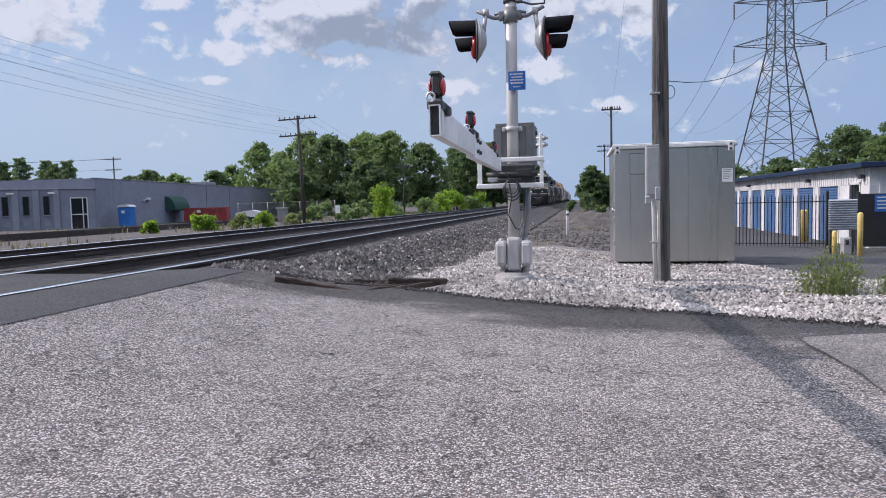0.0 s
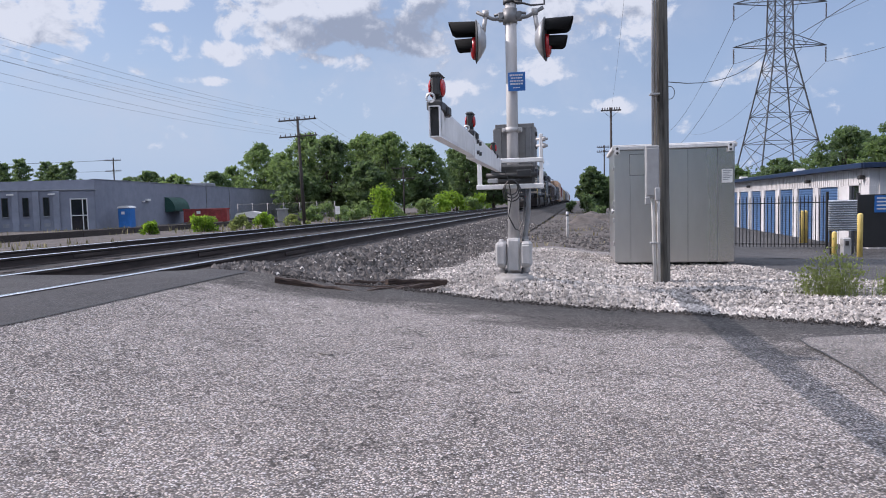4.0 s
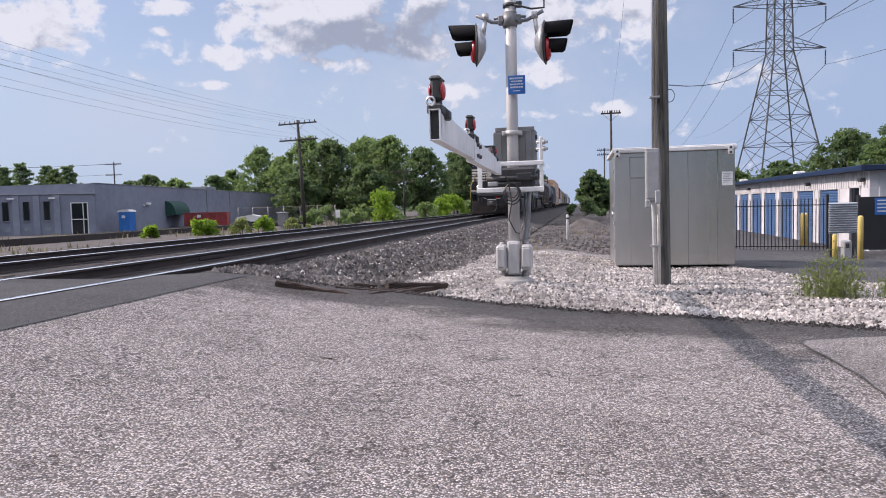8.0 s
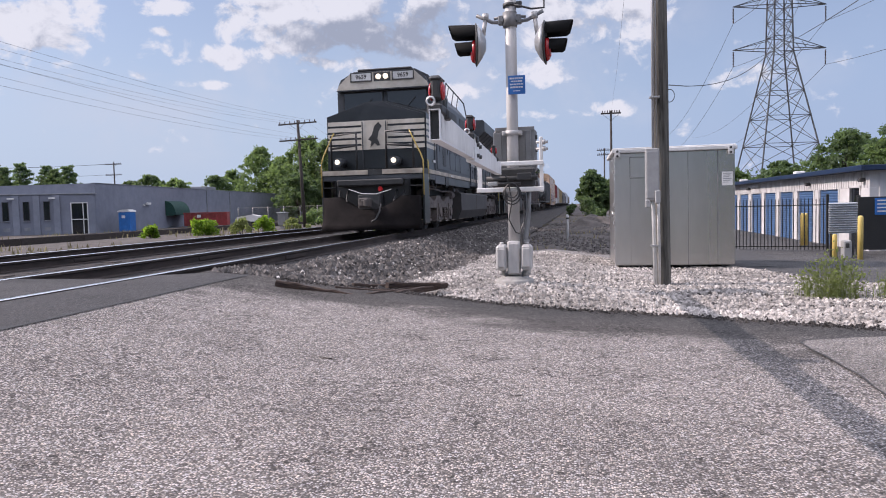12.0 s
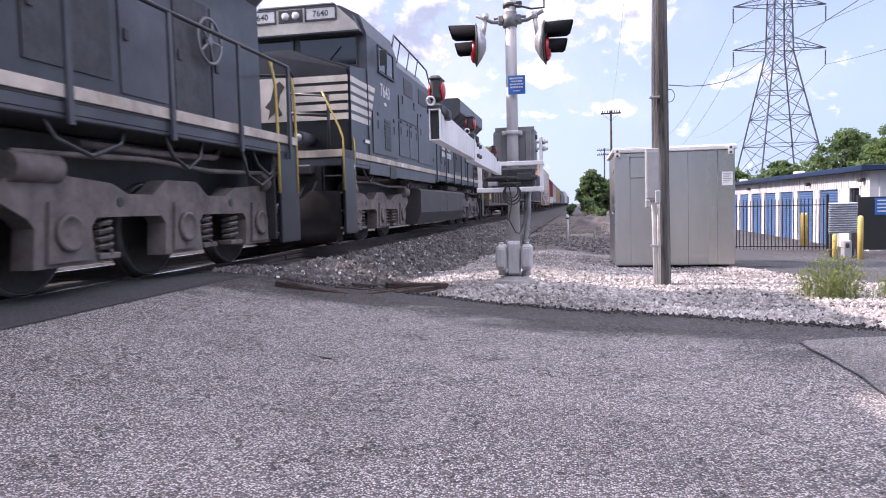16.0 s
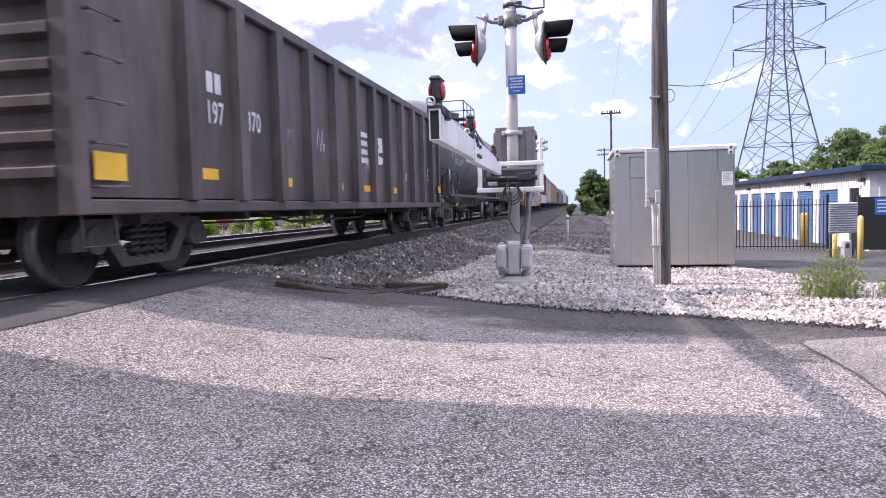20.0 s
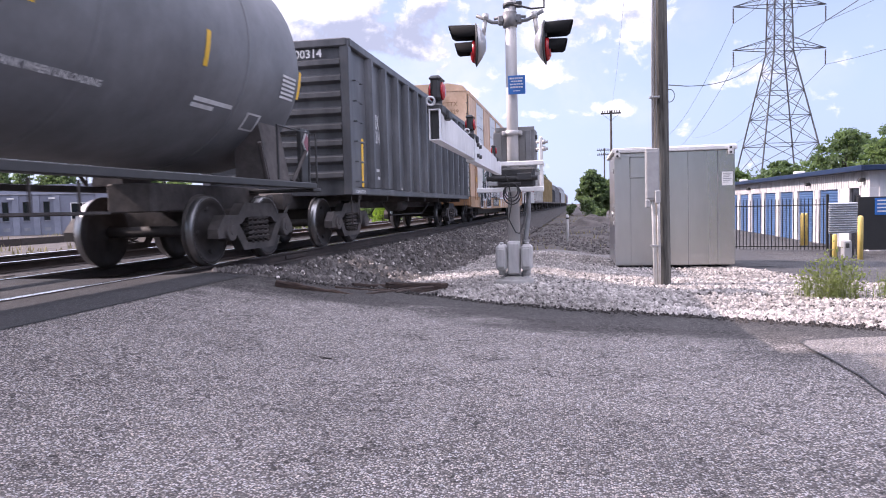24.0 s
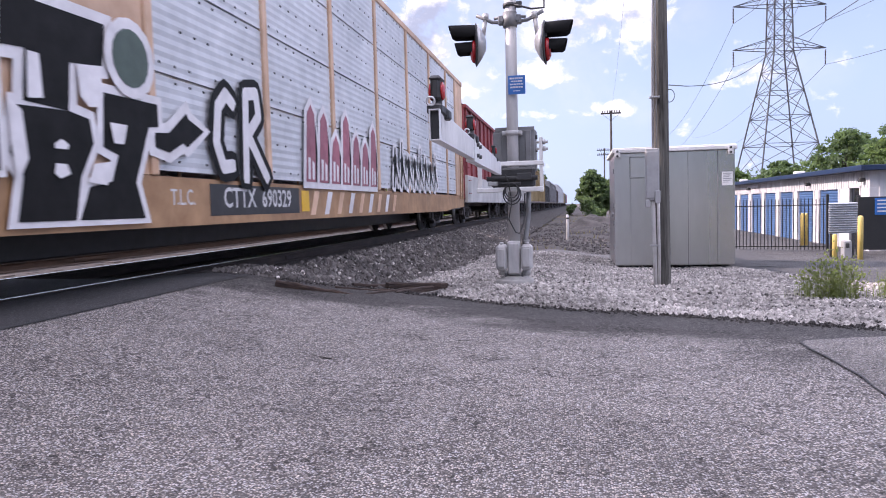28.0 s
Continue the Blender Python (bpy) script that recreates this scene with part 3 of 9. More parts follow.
def make_road():
    def strip(name, x0, x1, n, material, label):
        verts, faces, gaps, rows = [], [], [], 26
        for i in range(n + 1):
            x = x0 + (x1 - x0) * i / n
            far = road_edge(x) + 0.05 * noise.noise((x * 2.2, 3.1, 0)) + 0.03 * noise.noise((x * 7.0, 1.1, 0))
            for j in range(rows + 1):
                k = (j / rows) ** 0.6
                y = -30 + (far + 30) * k
                verts.append((x, y, road_z(x) + 0.008 * noise.noise((x * 0.5, y * 0.5, 0))))
                gaps.append(far - y)
            verts.append((x, far + 0.02, road_z(x) - 0.25))
            gaps.append(0.0)
        m = rows + 2
        for i in range(n):
            for j in range(m - 1):
                faces.append((i * m + j, (i + 1) * m + j, (i + 1) * m + j + 1, i * m + j + 1))
        ob = joined(name, verts, faces, material)
        ob.data.attributes.new("edge_gap", "FLOAT", "POINT").data.foreach_set("value", gaps)
        for p in ob.data.polygons:
            p.use_smooth = True
        return tagged(ob, label, "road", kind="structure")

    strip("road", -3.87, 30, 110, M["asphalt"], "worn grey chip-seal asphalt road up to the crossing")
    strip("road_crossing", -60, -3.875, 130, M["asphalt_dark"], "smooth dark asphalt laid between the rails")
    # the tar seam where the two surfaces meet
    verts, faces = [], []
    for i in range(90):
        y = -28 + i * 0.40
        if y > 7.9:
            break
        x = -3.872 + 0.035 * noise.noise((y * 1.3, 0.2, 0))
        for d in (-0.014, 0.014):
            verts.append((x + d, y, road_z(x + d) + 0.008 * noise.noise((x * 0.5, y * 0.5, 0)) + 0.007))
    faces = [(2 * i, 2 * i + 1, 2 * i + 3, 2 * i + 2) for i in range(len(verts) // 2 - 1)]
    tagged(joined("tar_seam", verts, faces, M["tar"]), "black tar seam across the asphalt", "tar seam", kind="structure")
    # crumbs of tarred stone along the ragged edge
    rng = np.random.default_rng(41)
    crumbs = []
    for k in range(1500):
        x = rng.uniform(-3.6, 4.5)
        y = road_edge(x) + rng.normal(0.0, 0.06) - 0.04
        crumbs.append((x, y, road_z(x) + 0.004))
    stones("asphalt_crumbs", crumbs, 0.008, 0.022, M["asphalt_edge"], "dark crumbs of tarred stone along the road's edge", seed=42)
    # pale flecks scraped into the surface
    for x, y, turn, long in ((-1.79, 4.61, -0.6, 0.13), (-0.91, 5.45, 0.2, 0.06), (-0.35, 3.9, 0.4, 0.04)):
        bm = bmesh.new()
        ring = [(math.cos(a) * long * (1 + 0.35 * noise.noise((a, x, 0))), math.sin(a) * long * 0.28 * (1 + 0.5 * noise.noise((a, y, 3)))) for a in [k * 0.6283 for k in range(10)]]
        prism(bm, ring, 2, 0.0, 0.004)
        thing("paint_fleck", "pale scraped fleck on the worn asphalt", "road mark", pose(x, y, road_z(x) + 0.008 * noise.noise((x * 0.5, y * 0.5, 0)) + 0.002, 0, 0, math.degrees(turn)), "paint flecks", bm=bm, material=M["asphalt_pale"])
    # paler drive surface that joins from the side behind a thin crack, round at its corner
    border = [(1.60, -20.0), (1.60, 0.0), (1.61, 3.0), (1.63, 4.09), (1.67, 4.47), (1.66, 4.71), (1.65, 5.09), (1.63, 5.37), (1.635, 5.55), (1.68, 5.64), (1.81, 5.70), (2.04, 5.78), (2.36, 5.88), (2.9, 5.75)]
    line = []
    for (x0, y0), (x1, y1) in zip(border, border[1:]):
        n = max(2, int(math.hypot(x1 - x0, y1 - y0) / 0.06))
        line += [(x0 + (x1 - x0) * i / n, y0 + (y1 - y0) * i / n) for i in range(n)]
    line = [(x + 0.016 * noise.noise((y * 5, x * 5, 2)), y + 0.016 * noise.noise((y * 5, x * 5, 8))) for x, y in line]

    def on_road(x, y, lift):
        return (x, y, road_z(x) + 0.008 * noise.noise((x * 0.5, y * 0.5, 0)) + lift)
    verts, faces = [], []
    for x, y in line:
        for k in range(6):
            t = (k / 5) ** 1.6
            xx = x + (16 - x) * t
            verts.append(on_road(xx, min(y, road_edge(xx) - 0.25), 0.004))
    for i in range(len(line) - 1):
        for k in range(5):
            faces.append((i * 6 + k, i * 6 + k + 1, i * 6 + k + 7, i * 6 + k + 6))
    tagged(joined("side_drive", verts, faces, M["asphalt_pale"]), "pale worn drive surface with a cracked border", "driveway", kind="structure")
    verts = []
    for i, (x, y) in enumerate(line):
        p, q = line[max(0, i - 1)], line[min(len(line) - 1, i + 1)]
        way = Vector((q[0] - p[0], q[1] - p[1], 0)).normalized()
        wide = 0.005 + 0.007 * abs(noise.noise((y * 4, x * 4, 7.0)))
        for d in (-wide, wide):
            verts.append(on_road(x - way.y * d, y + way.x * d, 0.0085))
    faces = [(2 * i, 2 * i + 1, 2 * i + 3, 2 * i + 2) for i in range(len(verts) // 2 - 1)]
    tagged(joined("tar_crack", verts, faces, M["tar"]), "dark crack along the pale drive", "road crack", kind="structure")


def rail_profile(x):
    """Half-round of a flat-bottom rail, as (x, z)."""
    return [(x - 0.07, -0.170), (x + 0.07, -0.170), (x + 0.07, -0.160), (x + 0.012, -0.140), (x + 0.010, -0.045), (x + 0.036, -0.034), (x + 0.036, -0.006),
            (x - 0.036, -0.006), (x - 0.036, -0.034), (x - 0.010, -0.045), (x - 0.012, -0.140), (x - 0.07, -0.160)]


def make_track(centre, name, label):
    tr = thing(name, label, "railway track", kind="structure")
    for s in (-1, 1):
        bm = bmesh.new()
        for a, b in ((-60, 11.4), (11.406, 23.3), (23.306, 60), (60.006, 700)):
            prism(bm, rail_profile(centre + s * GAUGE), 1, a, b)
        rail = part("rail", bm, M["rail_side"], tr)
        bm = bmesh.new()
        x = centre + s * GAUGE
        for a, b in ((-60, 11.4), (11.406, 23.3), (23.306, 60), (60.006, 700)):
            prism(bm, [(x - 0.031, -0.0055), (x + 0.031, -0.0055), (x + 0.027, 0.0), (x - 0.027, 0.0)], 1, a, b)
        part("running_surface", bm, M["rail_top"], rail, "polished steel running surface")
        bm = bmesh.new()
        for y in (11.4, 23.3, 60.0):
            box(bm, x - 0.03, x + 0.03, y - 0.45, y + 0.45, -0.125, -0.06, 0.008)
        part("joint_bar", bm, M["rail_side"], rail)
    return tr


def make_ties(track, centre, first, last, reach=1.30):
    bm = bmesh.new()
    box(bm, -reach, reach, -0.115, 0.115, -0.18, 0.0, 0.012)
    data = mesh_of("tie", bm, M["tie"])
    y, k = first, 0
    while y < last:
        ob = new("tie", data)
        ob.parent = track
        ob.matrix_basis = pose(centre + random.uniform(-0.04, 0.04), y, -0.168 + random.uniform(-0.008, 0.004), 0, 0, random.uniform(-0.8, 0.8))
        y += 0.52
        k += 1


STONE = np.array([(1, 0, 0), (-1, 0, 0), (0, 1, 0), (0, -1, 0), (0, 0, 1), (0, 0, -1), (.6, .6, .5), (-.6, -.6, .5), (.6, -.6, -.5), (-.6, .6, -.5)], float)
STONE_FACES = [(0, 6, 4), (6, 2, 4), (2, 1, 4), (1, 7, 4), (7, 3, 4), (3, 0, 4), (0, 2, 6), (1, 3, 7), (0, 3, 8), (3, 5, 8), (5, 0, 8), (2, 9, 1), (9, 5, 1), (2, 5, 9), (0, 5, 2), (1, 5, 3)]


def stones(name, places, lo, hi, material, label, parent=None, seed=3):
    """Many loose stones at (x, y, z), all of one kind."""
    rng = np.random.default_rng(seed)
    verts, faces = [], []
    for k, p in enumerate(places):
        s = (lo + (hi - lo) * rng.random() ** 1.7) * rng.uniform(0.6, 1.3, 3)
        a = rng.uniform(0, 6.28)
        c, d = math.cos(a), math.sin(a)
        v = STONE * s * rng.uniform(0.75, 1.25, (10, 3))
        v = np.column_stack((v[:, 0] * c - v[:, 1] * d, v[:, 0] * d + v[:, 1] * c, v[:, 2])) + p
        verts.extend(map(tuple, v))
        o = 10 * k
        faces.extend((a + o, b + o, c2 + o) for a, b, c2 in STONE_FACES)
    ob = joined(name, verts, faces, material, parent)
    return tagged(ob, label, "loose stones", kind="stuff")


BALLAST = [(-13.3, -0.80), (-12.3, -0.30), (-11.4, -0.19), (-8.4, -0.19), (-7.75, -0.27), (-7.1, -0.19), (-4.15, -0.19), (-3.85, -0.24), (-3.25, -0.50), (-2.75, -0.62), (-2.2, -0.70)]


def ballast_z(x, y):
    cut = blend([(0.0, 0.0), (0.9, 1.0)], y - road_edge(min(x, -4.6)) + 0.35)
    dip = 0.10 * math.exp(-((x + 3.6) / 0.7) ** 2 - ((y - 9.5) / 1.0) ** 2)
    z = blend(BALLAST, x) - dip + 0.02 * noise.noise((x * 2.3, y * 2.3, 0)) - (1 - cut) * 0.12
    if x > -4.6:
        d = y - road_edge(x)
        z = max(z, z + (road_z(x) - 0.035 - z) * blend([(0.0, 0.0), (0.06, 1.0), (0.9, 1.0), (2.4, 0.0)], d))
    return z


def make_ballast():
    xs = steps(-13.3, -11.2, 6) + steps(-10.5, -7.2, 8) + steps(-6.6, -4.3, 5) + steps(-4.15, -2.2, 22)
    ys = steps(6.95, 16, 60) + steps(16.3, 40, 60) + [45, 55, 70, 100, 150, 250, 500, 900]
    ob = sheet(xs, ys, ballast_z, "ballast", M["ballast"])
    tagged(ob, "grey-brown crushed stone ballast bank under the tracks", "ballast", kind="structure")
    ob = sheet(xs, [-900, -300, -100, -50, -25, -12], lambda x, y: ballast_z(x, 30), "ballast", M["ballast"])
    tagged(ob, "crushed stone ballast bank on the other side of the road", "ballast", kind="structure")
    # oily strip between and beside the rails
    for c in (TRACK, FAR_TRACK):
        ob = sheet(steps(c - 1.5, c + 1.5, 8), steps(7.0, 40, 60) + [60, 100, 200, 500], lambda x, y: ballast_z(x, y) + 0.02, "ballast", M["ballast_grimy"])
        tagged(ob, "oil-darkened ballast between the rails", "ballast", kind="structure")
    rng = np.random.default_rng(11)
    pts = []
    for k in range(17000):
        x = rng.uniform(-4.45, -2.2)
        y = 7.9 + (rng.random() ** 2.0) * 34
        if y < road_edge(x) + 0.05:
            continue
        pts.append((x, y, ballast_z(x, y) + 0.004))
    stones("ballast_stones", pts, 0.018, 0.062, M["ballast_stone"], "sharp grey and brown ballast stones on the bank")
    few = [(x, y, z + 0.012) for x, y, z in pts[::9]]
    stones("pale_ballast_stones", few, 0.016, 0.036, M["gravel_stone"], "a few paler stones among the dark ballast", seed=13)


def pad_end(x):
    """Where the limestone pad gives way to the yard's asphalt."""
    return blend([(2.9, 19.6), (3.15, 15.7), (3.6, 14.2), (3.95, 13.0), (4.4, 11.8), (6.0, 9.8), (7.5, 8.4)], x)


def make_gravel():
    def z(x, y):
        return ground_z(x, y) + 0.035 + 0.03 * noise.noise((x * 0.8, y * 0.8, 2.0)) + 0.02 * noise.noise((x * 2.6, y * 2.6, 5.0)) - 0.5 * max(0.0, road_edge(x) + 0.02 - y)
    xs, ys = steps(-2.9, 7.5, 70), steps(0, 1, 54)
    verts, n = [], len(ys)
    for x in xs:
        a, b = road_edge(x) + 0.03 * noise.noise((x * 5, 0, 3)), pad_end(x) + 0.25 * noise.noise((x * 1.7, 1, 3))
        for k in ys:
            y = a + (b - a) * k ** 1.35
            verts.append((x, y, z(x, y)))
    faces = [(i * n + j, (i + 1) * n + j, (i + 1) * n + j + 1, i * n + j + 1) for i in range(len(xs) - 1) for j in range(n - 1)]
    ob = joined("gravel_pad", verts, faces, M["gravel"])
    tagged(ob, "pale crushed limestone pad round the signal cabinet", "gravel", kind="structure")
    rng = np.random.default_rng(5)
    pts, dark = [], []
    for k in range(60000):
        x = rng.uniform(-2.9, 6.0)
        y = road_edge(x) - 0.02 + (rng.random() ** 1.9) * 11.0
        lim = -2.55 + 0.35 * noise.noise((y * 0.9, 4.4, 0))
        if x < lim or (x < -1.6 and rng.random() < 0.4) or y > pad_end(x) + 0.2 * rng.random() + 0.25 * noise.noise((x * 1.7, 1, 3)):
            continue
        rut = min(abs(y - 9.18 + 0.245 * x), abs(y - 10.04 + 0.092 * x))
        if x > 0.9 and rut < 0.09 and rng.random() < 0.55:
            dark.append((x, y, z(x, y) + 0.004))
            continue
        if rng.random() < 0.03 + 0.10 * max(0.0, noise.noise((x * 1.3, y * 1.3, 7))):
            dark.append((x, y, z(x, y) + 0.012))
        pts.append((x, y, z(x, y) + 0.006))
    stones("dark_gravel_stones", dark, 0.007, 0.026, M["ballast_stone"], "darker stones trodden into the pale chips", seed=18)
    stones("gravel_stones", pts, 0.008, 0.030, M["gravel_stone"], "loose pale limestone chips", seed=8)


def make_rubble():
    """Loose dark stones on the bare path beyond the pad."""
    rng = np.random.default_rng(21)
    pts = []
    for k in range(4200):
        x, y = rng.uniform(-2.6, 4.4), 19.0 + rng.random() ** 1.6 * 34
        if noise.noise((x * 0.6, y * 0.3, 3)) > -0.15:
            pts.append((x, y, ground_z(x, y) + 0.01))
    stones("path_rubble", pts, 0.03, 0.075, M["ballast_stone"], "dark loose stones on the bare path", seed=9)


make_rubble()
make_ground()
make_road()
track_near = make_track(TRACK, "track_near", "worn main-line track with polished rails on wooden ties")
track_far = make_track(FAR_TRACK, "track_far", "second main-line track with polished rails on wooden ties")
make_ballast()
make_gravel()


# ---- the crossing signal with its lowered gate ----
def flasher(sig, x, z, turn):
    """A signal head that faces along the road: backing disc, lamp housing, visors and lens, built facing +X and turned."""
    m = pose(x, 9.74, z, 0, 0, turn)

    def local(bm):
        bmesh.ops.transform(bm, matrix=m, verts=bm.verts)
        return bm
    bm = bmesh.new()
    lathe(bm, [(0.26, -0.012), (0.295, -0.006), (0.295, 0.004), (0.26, 0.012)], (0, 0, 0), 0, 28)
    disc = part("backing_disc", local(bm), M["black"], sig, "round black backing disc")
    bm = bmesh.new()
    lathe(bm, [(0.02, -0.14), (0.075, -0.14), (0.12, -0.12), (0.20, -0.075), (0.28, -0.014)], (0, 0, 0), 0, 28)
    part("lamp_housing", local(bm), M["steel"], disc, "silver cone-shaped lamp housing")
    bm = bmesh.new()
    lathe(bm, [(0.02, 0.085), (0.10, 0.075), (0.15, 0.05), (0.165, 0.014)], (0, 0, -0.09), 0, 20)
    part("lens", local(bm), M["red_lens"], disc, "dark red glass lens")
    for r, long, drop, lift in ((0.145, 0.38, 0.0, 0.10), (0.130, 0.30, 0.06, -0.11)):
        bm = bmesh.new()
        n, inner, outer = 16, [], []
        for k, (rr, ring) in enumerate(((r, outer), (r - 0.008, inner))):
            for e in range(2):
                row = []
                for i in range(n + 1):
                    a = radians(-15 + 210 * i / n)
                    top = max(0.0, math.sin(a))
                    px = 0.012 if e == 0 else long * (0.86 + 0.14 * top) * (1.0 if math.sin(a) > -0.1 else 1.0 + 0.9 * (math.sin(a) + 0.1))
                    row.append(bm.verts.new((px, rr * math.cos(a), lift + 0.03 + rr * math.sin(a) - (drop * px if e else 0))))
                ring.append(row)
        for ring in (outer, inner):
            for i in range(n):
                bm.faces.new((ring[0][i], ring[0][i + 1], ring[1][i + 1], ring[1][i])).smooth = True
        for i in range(n):
            bm.faces.new((outer[1][i], outer[1][i + 1], inner[1][i + 1], inner[1][i]))
        part("visor", local(bm), M["visor"], disc, "black sun visor")
    bm = bmesh.new()
    tube(bm, (-0.10, 0, 0.10), (-0.14, 0, 0.36), 0.03)
    tube(bm, (-0.14, 0, 0.34), (-0.14, 0, 0.42), 0.045)
    part("bracket", local(bm), M["mast"], disc)


def crossing_signal():
    s = thing("crossing_signal", "silver railway crossing mast with red flashers and a lowered gate arm", "crossing signal")
    mx, my = -0.872, 9.79
    bm = bmesh.new()
    lathe(bm, [(0.27, -0.62), (0.27, -0.365), (0.25, -0.345), (0.20, -0.34), (0.20, -0.31), (0.10, -0.295)], (mx, my, 0), 2, 28)
    part("base_plate", bm, M["concrete"], s, "round concrete footing with steel plate")
    for a in range(4):
        bm = bmesh.new()
        tube(bm, (mx + 0.16 * math.cos(a * 1.571 + 0.78), my + 0.16 * math.sin(a * 1.571 + 0.78), -0.31), (mx + 0.16 * math.cos(a * 1.571 + 0.78), my + 0.16 * math.sin(a * 1.571 + 0.78), -0.25), 0.018, n=6)
        part("anchor_bolt", bm, M["dark_metal"], s)
    bm = bmesh.new()
    tube(bm, (mx, my, -0.30), (mx + 0.012, my, 4.5), 0.082, 0.078, 24)
    part("mast", bm, M["mast"], s, "silver painted steel mast")
    bm = bmesh.new()
    box(bm, mx - 0.09, mx + 0.09, my - 0.14, my - 0.02, -0.28, 0.19, 0.02)
    box(bm, mx - 0.075, mx + 0.075, my - 0.16, my - 0.13, -0.26, 0.16, 0.01)
    part("base_casting", bm, M["mast"], s)
    for sx in (-1, 1):
        bm = bmesh.new()
        box(bm, mx + sx * 0.10, mx + sx * 0.25, my - 0.17, my + 0.12, -0.22, 0.14, 0.035)
        box(bm, mx + sx * 0.12, mx + sx * 0.23, my - 0.19, my - 0.165, -0.17, 0.09, 0.01)
        tube(bm, (mx + sx * 0.175, my - 0.03, 0.13), (mx + sx * 0.175, my - 0.03, 0.17), 0.03)
        tube(bm, (mx + sx * 0.175, my - 0.03, -0.29), (mx + sx * 0.175, my - 0.03, -0.21), 0.05)
        part("junction_box", bm, M["mast"], s, "silver cast junction box")
    # cross arm that carries the heads
    bm = bmesh.new()
    for sx, ex in ((-1, -1.33), (1, -0.41)):
        path(bm, [(mx + sx * 0.09, my, 3.22), (mx + sx * 0.24, my - 0.02, 3.23), (ex, 9.74, 3.33)], 0.026, 10)
        path(bm, [(mx + sx * 0.09, my, 3.30), (mx + sx * 0.22, my, 3.28)], 0.02, 8)
    tube(bm, (mx, my, 3.15), (mx, my, 3.35), 0.10, 0.10, 20)
    for sx in (-1, 1):
        tube(bm, (mx + sx * 0.11, my - 0.07, 3.25), (mx + sx * 0.11, my + 0.07, 3.25), 0.03, n=8)
        box(bm, mx + sx * 0.09, mx + sx * 0.16, my - 0.05, my + 0.05, 3.19, 3.31, 0.01)
    part("cross_arm", bm, M["box_grey"], s, "grey pipe cross arm with clamps")
    bm = bmesh.new()
    tube(bm, (mx, my, 3.42), (mx, my, 3.47), 0.095, 0.095, 20)
    path(bm, [(mx + 0.05, my - 0.07, 3.44), (mx + 0.16, my - 0.10, 3.40), (mx + 0.30, my - 0.08, 3.36), (-0.40, my - 0.05, 3.37), (-0.40, my - 0.05, 3.62)], 0.014, 6)
    box(bm, mx + 0.09, mx + 0.17, my - 0.05, my + 0.03, 3.41, 3.49, 0.01)
    part("cable_clamp", bm, M["dark_metal"], s)
    flasher(s, -1.345, 2.93, 190)
    flasher(s, -0.390, 2.90, -4)
    # notice plate
    bm = bmesh.new()
    box(bm, mx - 0.03, mx + 0.205, my - 0.135, my - 0.128, 2.21, 2.465, 0.003)
    sign = part("notice_plate", bm, M["blue"], s, "blue notice plate with white lines")
    for k, (wd, z, th) in enumerate(((0.19, 2.425, 0.022), (0.15, 2.385, 0.018), (0.185, 2.345, 0.018), (0.175, 2.305, 0.022), (0.10, 2.255, 0.012))):
        bm = bmesh.new()
        c = mx + 0.088
        x = c - wd / 2
        while x < c + wd / 2 - 0.012:
            w = random.uniform(0.012, 0.034)
            box(bm, x, min(x + w, c + wd / 2), my - 0.138, my - 0.1345, z - th / 2, z + th / 2)
            x += w + 0.007
        part("text_bar", bm, M["decal"], sign)
    # the relay case behind the mast
    bm = bmesh.new()
    box(bm, -1.145, -0.55, 9.90, 10.22, 1.16, 1.76, 0.03)
    case = part("gate_control_case", bm, M["box_grey"], s, "weathered grey steel control case")
    bm = bmesh.new()
    box(bm, -1.15, -1.03, 9.885, 9.90, 1.20, 1.72, 0.006)
    box(bm, -0.70, -0.62, 9.875, 9.90, 1.18, 1.74, 0.006)
    box(bm, -1.12, -0.57, 9.89, 9.90, 1.73, 1.79, 0.006)
    part("cover_rib", bm, M["box_grey"], case)
    for z in (1.28, 1.46, 1.64):
        bm = bmesh.new()
        tube(bm, (-0.545, 9.93, z - 0.03), (-0.545, 9.93, z + 0.03), 0.016, n=8)
        part("hinge", bm, M["dark_metal"], case)
    bm = bmesh.new()
    tube(bm, (mx, my, 1.66), (mx, my, 1.73), 0.096, 0.096, 20)
    for sx in (-1, 1):
        box(bm, mx + sx * 0.08, mx + sx * 0.14, my - 0.04, my + 0.04, 1.665, 1.725, 0.008)
        tube(bm, (mx + sx * 0.11, my - 0.07, 1.695), (mx + sx * 0.11, my + 0.07, 1.695), 0.018, n=8)
    part("mast_clamp", bm, M["mast"], s)
    # the white frame that carries arm and counterweights
    bm = bmesh.new()
    box(bm, -1.345, -0.43, 9.47, 9.53, 1.225, 1.285, 0.008)
    box(bm, -1.345, -0.43, 9.47, 9.53, 0.87, 0.935, 0.008)
    box(bm, -1.33, -1.27, 9.48, 9.52, 0.92, 1.24, 0.006)
    box(bm, -0.485, -0.435, 9.48, 9.53, 0.86, 1.60, 0.008)
    box(bm, -1.345, -1.29, 9.5, 9.98, 1.225, 1.28, 0.008)
    box(bm, -0.49, -0.44, 9.5, 9.98, 1.225, 1.28, 0.008)
    part("arm_frame", bm, M["white"], s, "white painted steel arm frame")
    for z in (1.44, 1.53):
        bm = bmesh.new()
        tube(bm, (-0.53, 9.505, z), (-0.37, 9.505, z), 0.018, n=8)
        tube(bm, (-0.44, 9.505, z), (-0.40, 9.505, z), 0.035, n=6)
        part("frame_bolt", bm, M["mast"], s)
    bm = bmesh.new()
